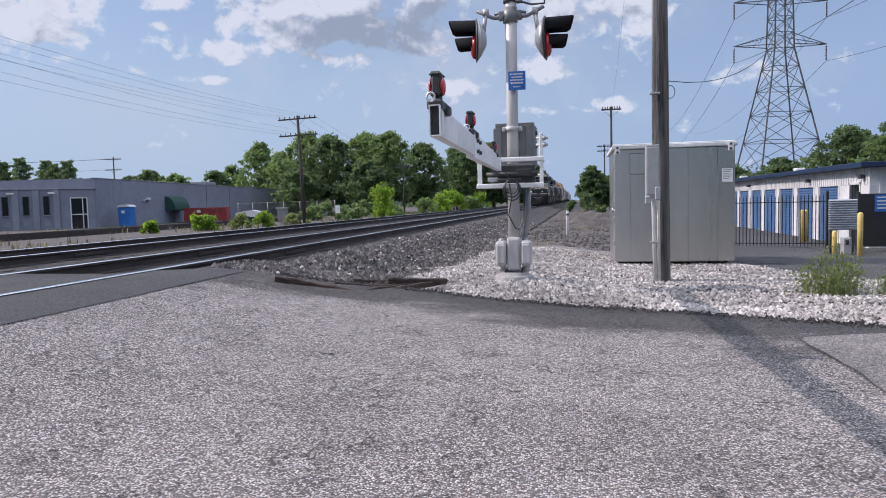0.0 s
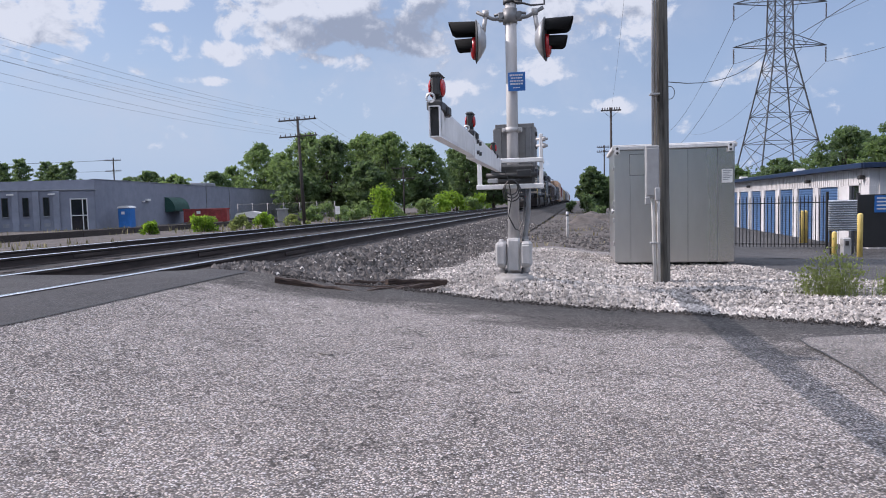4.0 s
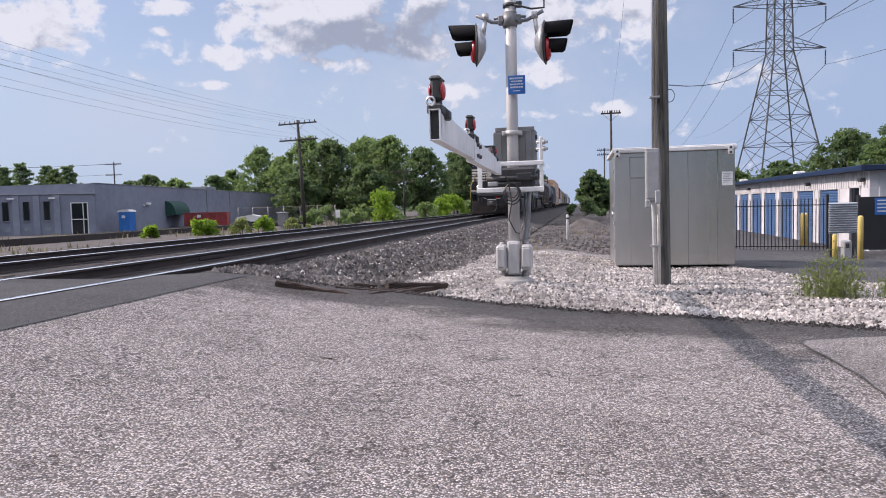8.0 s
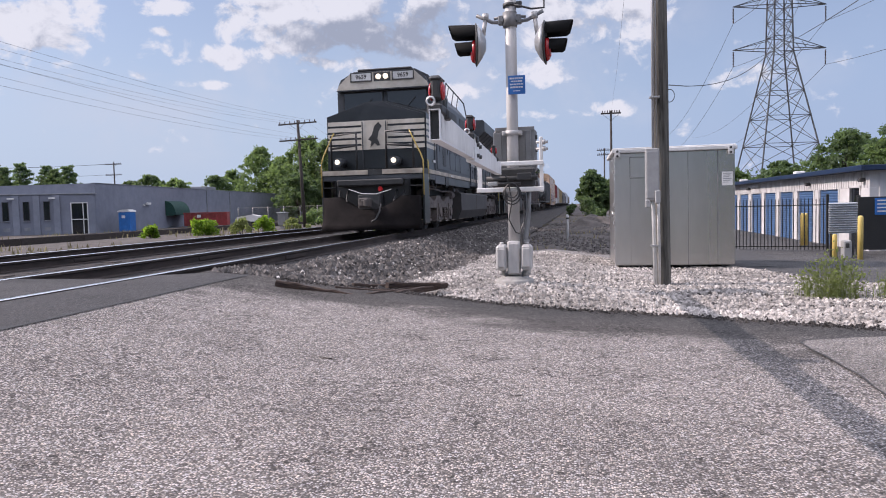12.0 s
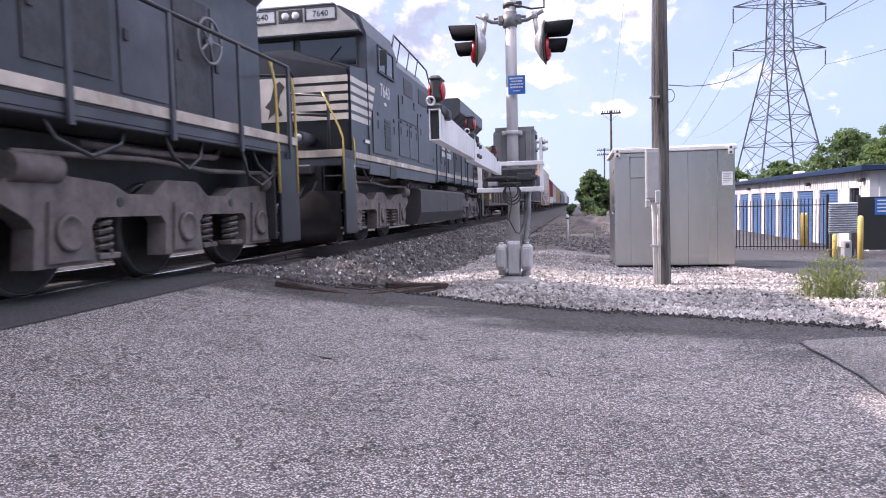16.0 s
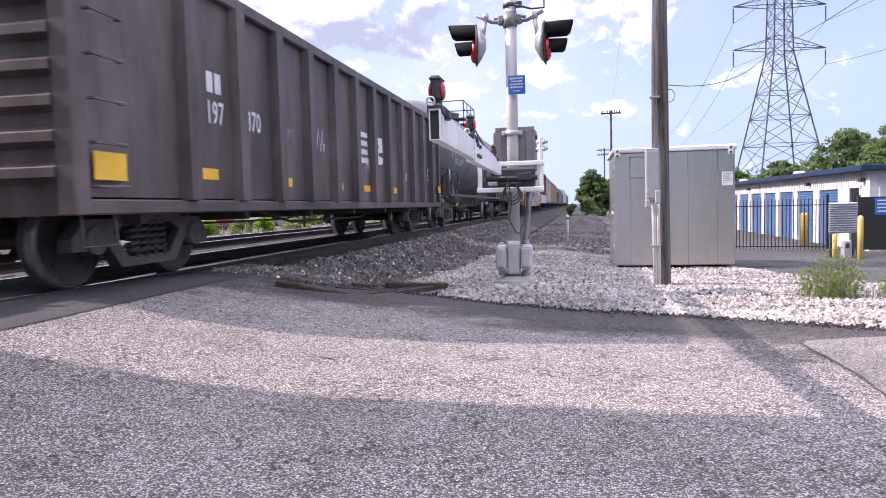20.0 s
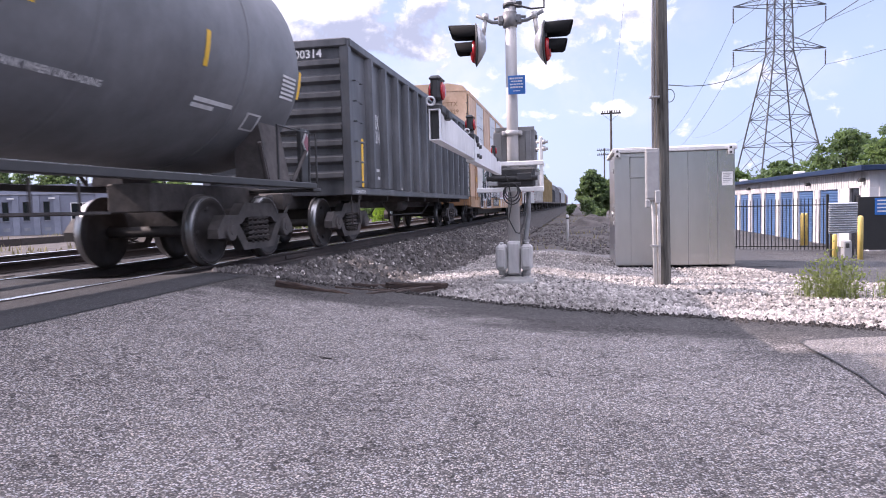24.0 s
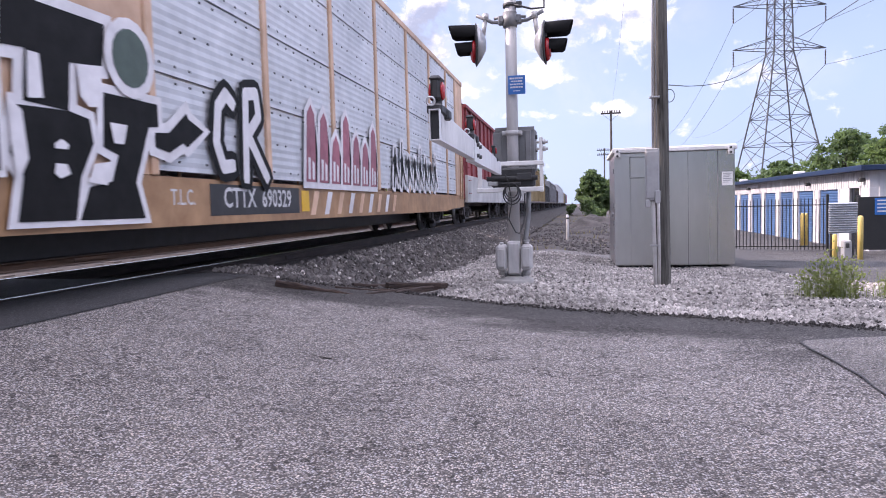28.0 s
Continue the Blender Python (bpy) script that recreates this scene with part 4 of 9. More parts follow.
    box(bm, -1.16, -0.56, 9.62, 9.86, 0.93, 1.21, 0.03)
    tube(bm, (-1.22, 9.60, 1.06), (-0.52, 9.60, 1.06), 0.035, n=12)
    tube(bm, (-1.05, 9.56, 0.99), (-0.75, 9.56, 0.99), 0.02, n=8)
    box(bm, -0.80, -0.60, 9.54, 9.62, 1.03, 1.13, 0.012)
    part("gate_motor", bm, M["dark_metal"], s, "dark grey gate motor housing")
    bm = bmesh.new()
    box(bm, -1.20, -1.06, 9.55, 9.60, 0.96, 1.02, 0.01)
    part("counterweight_bolt", bm, M["steel"], s)
    # the arm: two box sections that point past the viewer
    bm = bmesh.new()
    ax = lambda y: -0.581 - 0.0684 * (y - 2.878)
    az = lambda y: 1.037 + 0.02265 * (y - 2.878)

    def beam(y0, y1, hz, hx, hollow=0.0):
        v = []
        for y in (y0, y1):
            v.append([bm.verts.new((ax(y) + sx * hx, y, az(y) + sz * hz)) for sx, sz in ((-1, -1), (1, -1), (1, 1), (-1, 1))])
        for i in range(4):
            bm.faces.new((v[0][i], v[0][(i + 1) % 4], v[1][(i + 1) % 4], v[1][i]))
        bm.faces.new(v[1])
        if not hollow:
            bm.faces.new(v[0][::-1])
            return
        w = []
        for y in (y0, y0 + 0.25):
            w.append([bm.verts.new((ax(y) + sx * (hx - hollow), y, az(y) + sz * (hz - hollow))) for sx, sz in ((-1, -1), (1, -1), (1, 1), (-1, 1))])
        for i in range(4):
            bm.faces.new((v[0][i], v[0][(i + 1) % 4], w[0][(i + 1) % 4], w[0][i]))
            bm.faces.new((w[0][i], w[0][(i + 1) % 4], w[1][(i + 1) % 4], w[1][i]))
        bm.faces.new(w[1])
    beam(2.878, 4.84, 0.065, 0.0235, 0.004)
    arm = part("gate_arm", bm, M["arm_white"], s, "long white hollow gate arm, lowered")
    bm = bmesh.new()
    beam(4.72, 9.50, 0.083, 0.031)
    part("arm_root", bm, M["arm_white"], arm, "wider inner arm section")
    bm = bmesh.new()
    beam(2.905, 3.10, 0.059, 0.0185)
    part("end_plug", bm, M["black"], arm)
    for y in (4.91, 5.15):
        for dz in (-0.035, 0.04):
            bm = bmesh.new()
            tube(bm, (ax(y) - 0.05, y, az(y) + dz), (ax(y) + 0.05, y, az(y) + dz), 0.014, n=8)
            part("arm_bolt", bm, M["dark_metal"], arm)
    bm = bmesh.new()
    for y0, y1 in ((2.93, 4.67),):
        v = [bm.verts.new((ax(y) + 0.0250, y, az(y) + dz)) for y, dz in ((y0, -0.055), (y1, -0.055), (y1, 0.053), (y0, 0.053))]
        bm.faces.new(v)
    part("sheeting", bm, M["white"], arm, "worn reflective sheeting on the arm")
    for y, lit in ((2.995, True), (4.775, False), (8.1, False)):
        top = az(y) + (0.065 if y < 4.7 else 0.083)
        cx = ax(y)
        bm = bmesh.new()
        box(bm, cx - 0.034, cx + 0.034, y - 0.075, y + 0.075, top - 0.02, top + 0.028, 0.01)
        box(bm, cx - 0.045, cx + 0.045, y + 0.03, y + 0.10, top - 0.03, top + 0.015, 0.008)
        tube(bm, (cx, y, top + 0.02), (cx, y, top + 0.05), 0.022, n=10)
        base = part("lamp_base", bm, M["black"], arm)
        bm = bmesh.new()
        path(bm, [(cx - 0.012 + 0.017 * math.cos(a * 0.5236), y - 0.085, top + 0.035 + 0.017 * math.sin(a * 0.5236)) for a in range(13)], 0.0055, 5)
        part("cable_eye", bm, M["steel"], base)
        bm = bmesh.new()
        box(bm, cx - 0.022, cx + 0.022, y - 0.045, y + 0.045, top + 0.045, top + 0.14, 0.012)
        box(bm, cx - 0.028, cx + 0.028, y - 0.05, y + 0.05, top + 0.125, top + 0.15, 0.012)
        lamp = part("gate_lamp", bm, M["black"], arm, "red double lamp on the gate arm")
        for sx in (-1, 1):
            bm = bmesh.new()
            lathe(bm, [(0.040, 0.0), (0.038, sx * 0.006), (0.026, sx * 0.012), (0.006, sx * 0.014)], (cx + sx * 0.022, y, top + 0.088), 0, 16)
            part("lamp_lens", bm, M["red_lens"], lamp, "red lamp lens")
    # cable loops and the flexible conduit
    bm = bmesh.new()
    for k, (r, dy, dz) in enumerate(((0.10, 0.0, 0.0), (0.12, 0.02, -0.02), (0.085, -0.02, 0.03))):
        pts = [(-0.86 + r * math.cos(a * 0.349), 9.44 + dy, 0.86 + dz + 1.15 * r * math.sin(a * 0.349)) for a in range(19)]
        path(bm, pts, 0.009, 5)
    path(bm, [(-0.95, 9.42, 1.12), (-0.90, 9.42, 0.98), (-0.86, 9.42, 0.74), (-0.91, 9.45, 0.5), (-0.83, 9.55, 0.32), (-0.78, 9.6, 0.30), (-0.72, 9.65, 0.45), (-0.70, 9.66, 0.85)], 0.009, 5)
    part("cable_loop", bm, M["black"], s, "black cable coiled under the arm")
    bm = bmesh.new()
    path(bm, [(-0.66, 9.84, 0.92), (-0.67, 9.85, 0.55), (-0.71, 9.82, 0.24), (-0.71, 9.80, 0.15)], 0.035, 10)
    tube(bm, (-0.71, 9.80, 0.14), (-0.71, 9.80, 0.20), 0.05, n=12)
    part("conduit", bm, M["box_grey"], s, "grey flexible conduit")
    return s


def utility_pole():
    s = thing("utility_pole", "weathered wooden utility pole with meter box and conduit", "utility pole")
    bm = bmesh.new()
    n, rings = 18, []
    for k in range(22):
        z = -0.75 + k * 0.5
        r = 0.130 - 0.0035 * k * 0.5
        rings.append([bm.verts.new((1.324 - 0.0045 * z + (r + 0.006 * noise.noise((i * 1.7, z * 0.6, 0))) * math.cos(6.2832 * i / n), 11.47 + r * math.sin(6.2832 * i / n), z)) for i in range(n)])
    for a, b in zip(rings, rings[1:]):
        for i in range(n):
            bm.faces.new((a[i], a[(i + 1) % n], b[(i + 1) % n], b[i])).smooth = True
    bm.faces.new(rings[-1])
    part("pole_shaft", bm, M["pole"], s, "grey-brown cracked timber shaft")
    block("meter_box", M["pale_box"], s, (1.055, 1.262, 11.20, 11.32, 0.70, 1.51), (1.07, 1.245, 11.185, 11.20, 0.74, 1.47), b=0.012, label="tall grey steel service box")
    block("switch_box", M["pale_box"], s, (1.045, 1.12, 11.16, 11.24, 0.60, 0.72), b=0.012)
    block("breaker_cover", M["pale_box"], s, (1.19, 1.27, 11.15, 11.20, 0.66, 0.86), b=0.012)
    bm = bmesh.new()
    path(bm, [(1.155, 11.26, 0.72), (1.175, 11.27, 0.60), (1.205, 11.29, -0.70)], 0.030, 12)
    path(bm, [(1.24, 11.18, 0.70), (1.245, 11.22, 0.58), (1.262, 11.29, -0.68)], 0.024, 10)
    part("ground_conduit", bm, M["white"], s, "white plastic conduit down to the gravel")
    bm = bmesh.new()
    path(bm, [(1.18, 11.32, 1.5), (1.19, 11.34, 5.6)], 0.02, 8)
    path(bm, [(1.235, 11.345, 1.5), (1.23, 11.345, 6.6)], 0.011, 6)
    part("riser_cable", bm, M["pale_box"], s)
    for z in (0.0, 2.3):
        block("pipe_strap", M["steel"], s, (1.13, 1.28, 11.23, 11.36, z - 0.012, z + 0.012), b=0.003)
    bm = bmesh.new()
    path(bm, [(1.45 + 0.07 * math.cos(a * 0.52), 11.42, 2.33 + 0.10 * math.sin(a * 0.52)) for a in range(13)], 0.006, 5)
    part("wire_loop", bm, M["wire"], s)


def signal_cabinet():
    s = thing("signal_cabinet", "aluminium railway signal cabinet standing on the gravel pad", "signal cabinet")
    x0, x1, y0, y1, z0, z1 = 0.80, 3.19, 15.2, 17.6, -0.66, 1.72
    block("body", M["alu"], s, (x0, x1, y0, y1, z0, z1), b=0.012, label="plain brushed aluminium walls")
    for a, b in ((x0 - 0.008, 1.12), (1.125, 2.275), (2.282, 2.86), (2.867, x1 + 0.008)):
        block("wall_panel", M["alu"], s, (a, b, y0 - 0.016, y0 - 0.002, z0 + 0.02, z1 - 0.01), b=0.004)
    for xa in (2.279, 2.864):
        block("panel_seam", M["box_grey"], s, (xa - 0.006, xa + 0.006, y0 - 0.024, y0 - 0.017, z0 + 0.02, z1 - 0.02), b=0.002)
    block("roof", M["decal"], s, (x0 - 0.06, x1 + 0.05, y0 - 0.07, y1 + 0.07, z1 + 0.002, z1 + 0.085), (x0 - 0.04, x1 + 0.03, y0 - 0.05, y1 + 0.05, z1 + 0.085, z1 + 0.11), b=0.012, label="off-white overhanging flat roof")
    for x in (x0 + 0.05, x1 - 0.09):
        bm = bmesh.new()
        box(bm, x - 0.05, x + 0.06, y0 - 0.085, y0 - 0.072, z1 - 0.10, z1 + 0.09, 0.006)
        lug = part("lifting_lug", bm, M["white"], s)
        for z in (z1 + 0.035, z1 - 0.06):
            bm = bmesh.new()
            tube(bm, (x + 0.005, y0 - 0.09, z), (x + 0.005, y0 - 0.083, z), 0.026, n=14)
            part("lug_hole", bm, M["dark_metal"], lug)
    block("hatch", M["alu"], s, (1.115, 1.43, y0 - 0.032, y0 - 0.018, 1.20, 1.62), b=0.01, label="small square hatch")
    block("hatch_frame", M["box_grey"], s, (1.105, 1.115, y0 - 0.03, y0 - 0.016, 1.19, 1.63), (1.43, 1.44, y0 - 0.03, y0 - 0.016, 1.19, 1.63), (1.105, 1.44, y0 - 0.03, y0 - 0.016, 1.625, 1.635), (1.105, 1.44, y0 - 0.03, y0 - 0.016, 1.185, 1.195))
    notice = block("notice_sheet", M["white"], s, (2.945, 3.155, y0 - 0.022, y0 - 0.0165, 0.985, 1.265), label="blank white notice sheet")
    for k in range(6):
        block("text_bar", M["box_grey"], notice, (2.965, 3.135 - 0.03 * (k % 3), y0 - 0.0245, y0 - 0.0225, 1.225 - 0.036 * k, 1.236 - 0.036 * k))
    for z in (-0.25, 0.25, 0.62, 1.35):
        block("door_hinge", M["steel"], s, (x0 - 0.035, x0 - 0.008, y0 + 0.02, y0 + 0.09, z - 0.05, z + 0.05), b=0.006)
    bm = bmesh.new()
    tube(bm, (x0 - 0.06, y0 + 0.10, 0.44), (x0 - 0.01, y0 + 0.10, 0.44), 0.03, n=10)
    tube(bm, (x0 - 0.05, y0 + 0.10, 0.38), (x0 - 0.05, y0 + 0.10, 0.50), 0.014, n=8)
    part("door_handle", bm, M["steel"], s)
    for x in (0.95, 1.12, 1.24, 1.42, 2.2, 3.0):
        block("support_leg", M["dark_metal"], s, (x - 0.03, x + 0.03, y0 + 0.06, y0 + 0.16, -0.92, z0), b=0.005)
    block("skid", M["dark_metal"], s, (x0 + 0.05, x1 - 0.05, y0 + 0.3, y1 - 0.1, -0.95, z0))


def loose_timbers():
    rng = random.Random(4)
    for a, b in (((-3.32, 7.36, -0.11), (-2.57, 7.54, -0.28)), ((-2.8, 7.86, -0.24), (-2.24, 8.1, -0.31)), ((-2.38, 7.74, -0.3), (-1.84, 9.08, -0.34)), ((-2.28, 8.29, -0.24), (-1.82, 8.83, -0.31)), ((-2.12, 8.07, -0.32), (-1.77, 9.05, -0.34)), ((-2.68, 8.17, -0.24), (-2.31, 8.5, -0.29))):
        a, b = Vector(a), Vector(b)
        mid, way = (a + b) / 2, b - a
        x, y, z, long = mid.x, mid.y, mid.z, way.length + 0.1
        rz, ry = math.degrees(math.atan2(way.y, way.x)), -math.degrees(math.asin(way.z / way.length))
        bm = bmesh.new()
        n, rings = 9, []
        for k in range(n):
            u = -long / 2 + long * k / (n - 1)
            d, e = 0.02 * noise.noise((k * 0.9, x, y)), 0.014 * noise.noise((k * 1.7, y, x))
            rings.append([bm.verts.new((u, p + d, q + e)) for p, q in ((-0.036, -0.05), (0.036, -0.05), (0.037, 0.004), (0.027, 0.016), (-0.027, 0.018), (-0.036, 0.002))])
        for u, v in zip(rings, rings[1:]):
            for k in range(6):
                bm.faces.new((u[k], u[(k + 1) % 6], v[(k + 1) % 6], v[k]))
        bm.faces.new(rings[0][::-1])
        bm.faces.new(rings[-1])
        thing("loose_timber", "old split railway timber lying in the ballast", "timber", pose(x, y, z, 4, ry, rz), "loose timbers", bm=bm, material=M["old_tie"])


def marker_post():
    s = thing("marker_post", "short white marker post beside the track", "post")
    bm = bmesh.new()
    lathe(bm, [(0.05, -0.95), (0.05, 0.24), (0.045, 0.27), (0.02, 0.28)], (-0.353, 26.9, 0), 2, 12)
    part("post", bm, M["white"], s)
    bm = bmesh.new()
    lathe(bm, [(0.054, 0.10), (0.054, 0.17)], (-0.353, 26.9, 0), 2, 12)
    part("band", bm, M["dark_metal"], s)


# ---- the self-storage yard ----
def storage_building():
    s = thing("storage_building", "long white self-storage building with blue roller doors", "storage building")
    x, y0, y1, zb, eave = 9.45, 25.1, 66.0, -1.16, 1.52
    doors = [(27.85 + 2.72 * k, 29.90 + 2.72 * k) for k in range(14)]
    head = 0.96
    # walls between and above the doors, 0.2 thick
    edges = [(y0 + 0.0, 25.85)] + [(26.75, doors[0][0])] + [(a[1], b[0]) for a, b in zip(doors, doors[1:])] + [(doors[-1][1], y1)]
    for a, b in edges:
        block("wall_pier", M["stor_white"], s, (x, x + 0.2, a, b, zb, head), b=0.006)
    block("header_wall", M["stor_white"], s, (x, x + 0.2, y0, y1, head, eave), b=0.006, label="white ribbed steel above the doors")
    block("end_wall", M["stor_white"], s, (x + 0.2, x + 9.0, y0, y0 + 0.2, zb, eave), (x + 0.2, x + 9.0, y1 - 0.2, y1, zb, eave), (x + 9.0, x + 9.2, y0, y1, zb, eave))
    bm = bmesh.new()
    y = y0 + 0.15
    while y < 50:
        box(bm, x - 0.022, x - 0.001, y, y + 0.05, head + 0.01, eave - 0.01)
        y += 0.23
    part("wall_rib", bm, M["stor_white"], s)
    bm = bmesh.new()
    k = x + 0.3
    while k < x + 8.8:
        box(bm, k, k + 0.06, y0 - 0.025, y0 - 0.001, zb, eave - 0.01)
        k += 0.28
    part("wall_rib", bm, M["stor_white"], s)
    bm = bmesh.new()
    prism(bm, [(x - 0.35, eave + 0.04), (x - 0.35, eave + 0.10), (x + 4.5, eave + 0.42), (x + 9.5, eave + 0.10), (x + 9.5, eave + 0.04)], 1, y0 - 0.4, y1 + 0.3)
    part("roof", bm, M["roof_trim"], s, "low metal roof")
    block("roof_trim", M["stor_trim"], s, (x - 0.42, x - 0.352, y0 - 0.45, y1 + 0.3, eave + 0.0, eave + 0.17), (x - 0.35, x + 9.5, y0 - 0.46, y0 - 0.402, eave + 0.0, eave + 0.17), (x - 0.40, x - 0.002, y0 - 0.4, y1, eave + 0.005, eave + 0.035), b=0.01, label="navy blue gutter and fascia")
    for a, b in doors:
        bm = bmesh.new()
        front = []
        for k in range(21):
            z = zb + 0.103 * k
            front += [(x + 0.07, z), (x + 0.055, z + 0.03), (x + 0.055, z + 0.07), (x + 0.07, z + 0.10)]
        prism(bm, front + [(x + 0.09, zb + 0.103 * 21), (x + 0.09, zb)], 1, a, b)
        d = part("roller_door", bm, M["stor_blue"], s, "blue ribbed roller door, shut")
        block("door_latch", M["steel"], d, (x + 0.03, x + 0.055, a + 0.12, a + 0.22, -0.25, -0.18), b=0.004)
        block("door_jamb", M["stor_white"], s, (x - 0.03, x + 0.0, a - 0.10, a - 0.02, zb, head + 0.02), b=0.004)
        block("door_jamb", M["stor_white"], s, (x - 0.03, x + 0.0, b + 0.02, b + 0.10, zb, head + 0.02), b=0.004)
    # flat dark panel stands for the shade inside the open doorway
    block("office_door", M["pane"], s, (x + 0.05, x + 0.10, 25.87, 26.73, zb, 0.98), label="dark panel for the shaded inside of the open doorway")
    block("door_frame", M["stor_white"], s, (x - 0.03, x + 0.0, 25.80, 25.87, zb, 1.05), (x - 0.03, x + 0.0, 26.73, 26.80, zb, 1.05), (x - 0.03, x + 0.0, 25.80, 26.80, 0.98, 1.05))
    for y in (31.0, 41.0, 25.5):
        block("wall_lamp", M["dark_metal"], s, (x - 0.20, x - 0.002, y - 0.10, y + 0.10, 1.16, 1.30), b=0.03)
    for y in (33.5, 44.0):
        block("roof_vent", M["white"], s, (x + 0.1, x + 0.5, y - 0.2, y + 0.2, eave + 0.06, eave + 0.34), b=0.03)


def yard():
    xs = steps(3.0, 9.4, 26) + [12, 18, 30, 60]
    ys = steps(9.6, 26, 34) + [30, 40, 60, 90]

    def top(x, y):
        return ground_z(x, y) + 0.012 + 0.01 * noise.noise((x * 0.4, y * 0.4, 0)) - 0.3 * min(0.4, max(0.0, pad_end(x) - 0.1 - y)) - max(0.0, 3.3 - x) * 0.3
    ob = sheet(xs, ys, top, "yard_surface", M["lot"])
    for px, py, rx, ry, a in ((4.75, 17.6, 0.42, 0.24, 0.1), (3.75, 15.9, 0.55, 0.10, -0.5)):
        rim = [1 + 0.3 * noise.noise((math.cos(k * 0.26) * 1.3, math.sin(k * 0.26) * 1.3, px)) for k in range(24)]
        spots = [(px + rx * q * math.cos(k * 0.2618) * math.cos(a) - ry * q * math.sin(k * 0.2618) * math.sin(a),
                  py + rx * q * math.cos(k * 0.2618) * math.sin(a) + ry * q * math.sin(k * 0.2618) * math.cos(a)) for k, q in enumerate(rim)]
        verts = [(x, y, top(x, y) + 0.008) for x, y in [(px, py)] + spots]
        pool = joined("tar_patch", verts, [(0, k + 1, (k + 1) % 24 + 1) for k in range(24)], M["tar"])
        tagged(pool, "dark damp tar patch in the yard asphalt", "patch", kind="structure")
    tagged(ob, "dark worn asphalt of the storage yard", "pavement", kind="structure")
    f = thing("yard_fence", "black iron picket fence before the storage yard", "fence")
    a, b = Vector((2.6, 26.9, 0)), Vector((8.25, 25.3, 0))
    n = 52
    bm = bmesh.new()
    box(bm, -0.012, 0.012, -0.012, 0.012, -1.08, 0.62)
    box(bm, -0.006, 0.006, -0.006, 0.006, 0.62, 0.68)
    picket = mesh_of("picket", bm, M["iron"])
    for k in range(n + 1):
        p = a.lerp(b, k / n)
        ob = new("picket", picket)
        ob.parent = f
        ob.matrix_basis = pose(p.x, p.y, 0.0)
    for z in (-0.98, 0.43):
        bm = bmesh.new()
        path(bm, [(a.x, a.y, z), (b.x, b.y, z)], 0.022, 4)
        part("fence_rail", bm, M["iron"], f)
    for k in (0, 52):
        p = a.lerp(b, k / n)
        block("fence_post", M["iron"], f, (p.x - 0.04, p.x + 0.04, p.y - 0.04, p.y + 0.04, -1.2, 0.78), b=0.01)
    post = None
    for x, y, hgt, r in ((8.44, 28.6, 1.25, 0.075), (8.60, 28.7, 1.25, 0.075), (8.02, 21.9, 1.28, 0.075), (7.66, 22.85, 0.72, 0.07)):
        bm = bmesh.new()
        lathe(bm, [(r, -0.12), (r, hgt - 0.06), (r * 0.8, hgt - 0.02), (r * 0.3, hgt)], (0, 0, 0), 2, 14)
        thing("bollard", "yellow painted steel bollard on the yard asphalt", "bollard", pose(x, y, -1.15), "yard bollards", bm=bm, material=M["yellow"])
    p = thing("sheet_screen", "small screen of grey corrugated steel sheet", "screen")
    bm = bmesh.new()
    wave = [(22.90 + 0.022 * math.sin(k * 1.5708), -0.42 + 0.0175 * k) for k in range(54)]
    prism(bm, wave + [(u + 0.008, v) for u, v in wave[::-1]], 0, 7.50, 8.30)
    part("corrugated_sheet", bm, M["zinc"], p)
    block("sheet_leg", M["dark_metal"], p, (7.56, 7.62, 22.94, 23.0, -1.18, 0.5), b=0.006)
    block("sheet_leg", M["dark_metal"], p, (8.18, 8.24, 22.94, 23.0, -1.18, 0.5), b=0.006)
    g = thing("gate_operator", "small pale gate operator box by the screen", "gate motor")
    block("body", M["pale_box"], g, (7.78, 8.02, 22.5, 22.75, -1.16, -0.62), b=0.03)
    block("keypad", M["dark_metal"], g, (7.84, 7.94, 22.47, 22.50, -0.84, -0.70), b=0.01)
    w = thing("yard_screen", "black panel screen with a small blue sign", "screen")
    block("panel", M["iron"], w, (8.55, 10.6, 23.55, 23.62, -0.98, 0.66), b=0.01)
    for x in (8.6, 9.5, 10.5):
        block("post", M["iron"], w, (x - 0.05, x + 0.05, 23.62, 23.72, -1.2, 0.72), b=0.01)
    sg = block("sign", M["blue"], w, (9.02, 9.55, 23.53, 23.545, 0.10, 0.62), label="small blue sign with white lines")
    for k in range(4):
        block("text_bar", M["decal"], sg, (9.08, 9.50 - 0.05 * (k % 2), 23.522, 23.527, 0.52 - 0.11 * k, 0.56 - 0.11 * k))


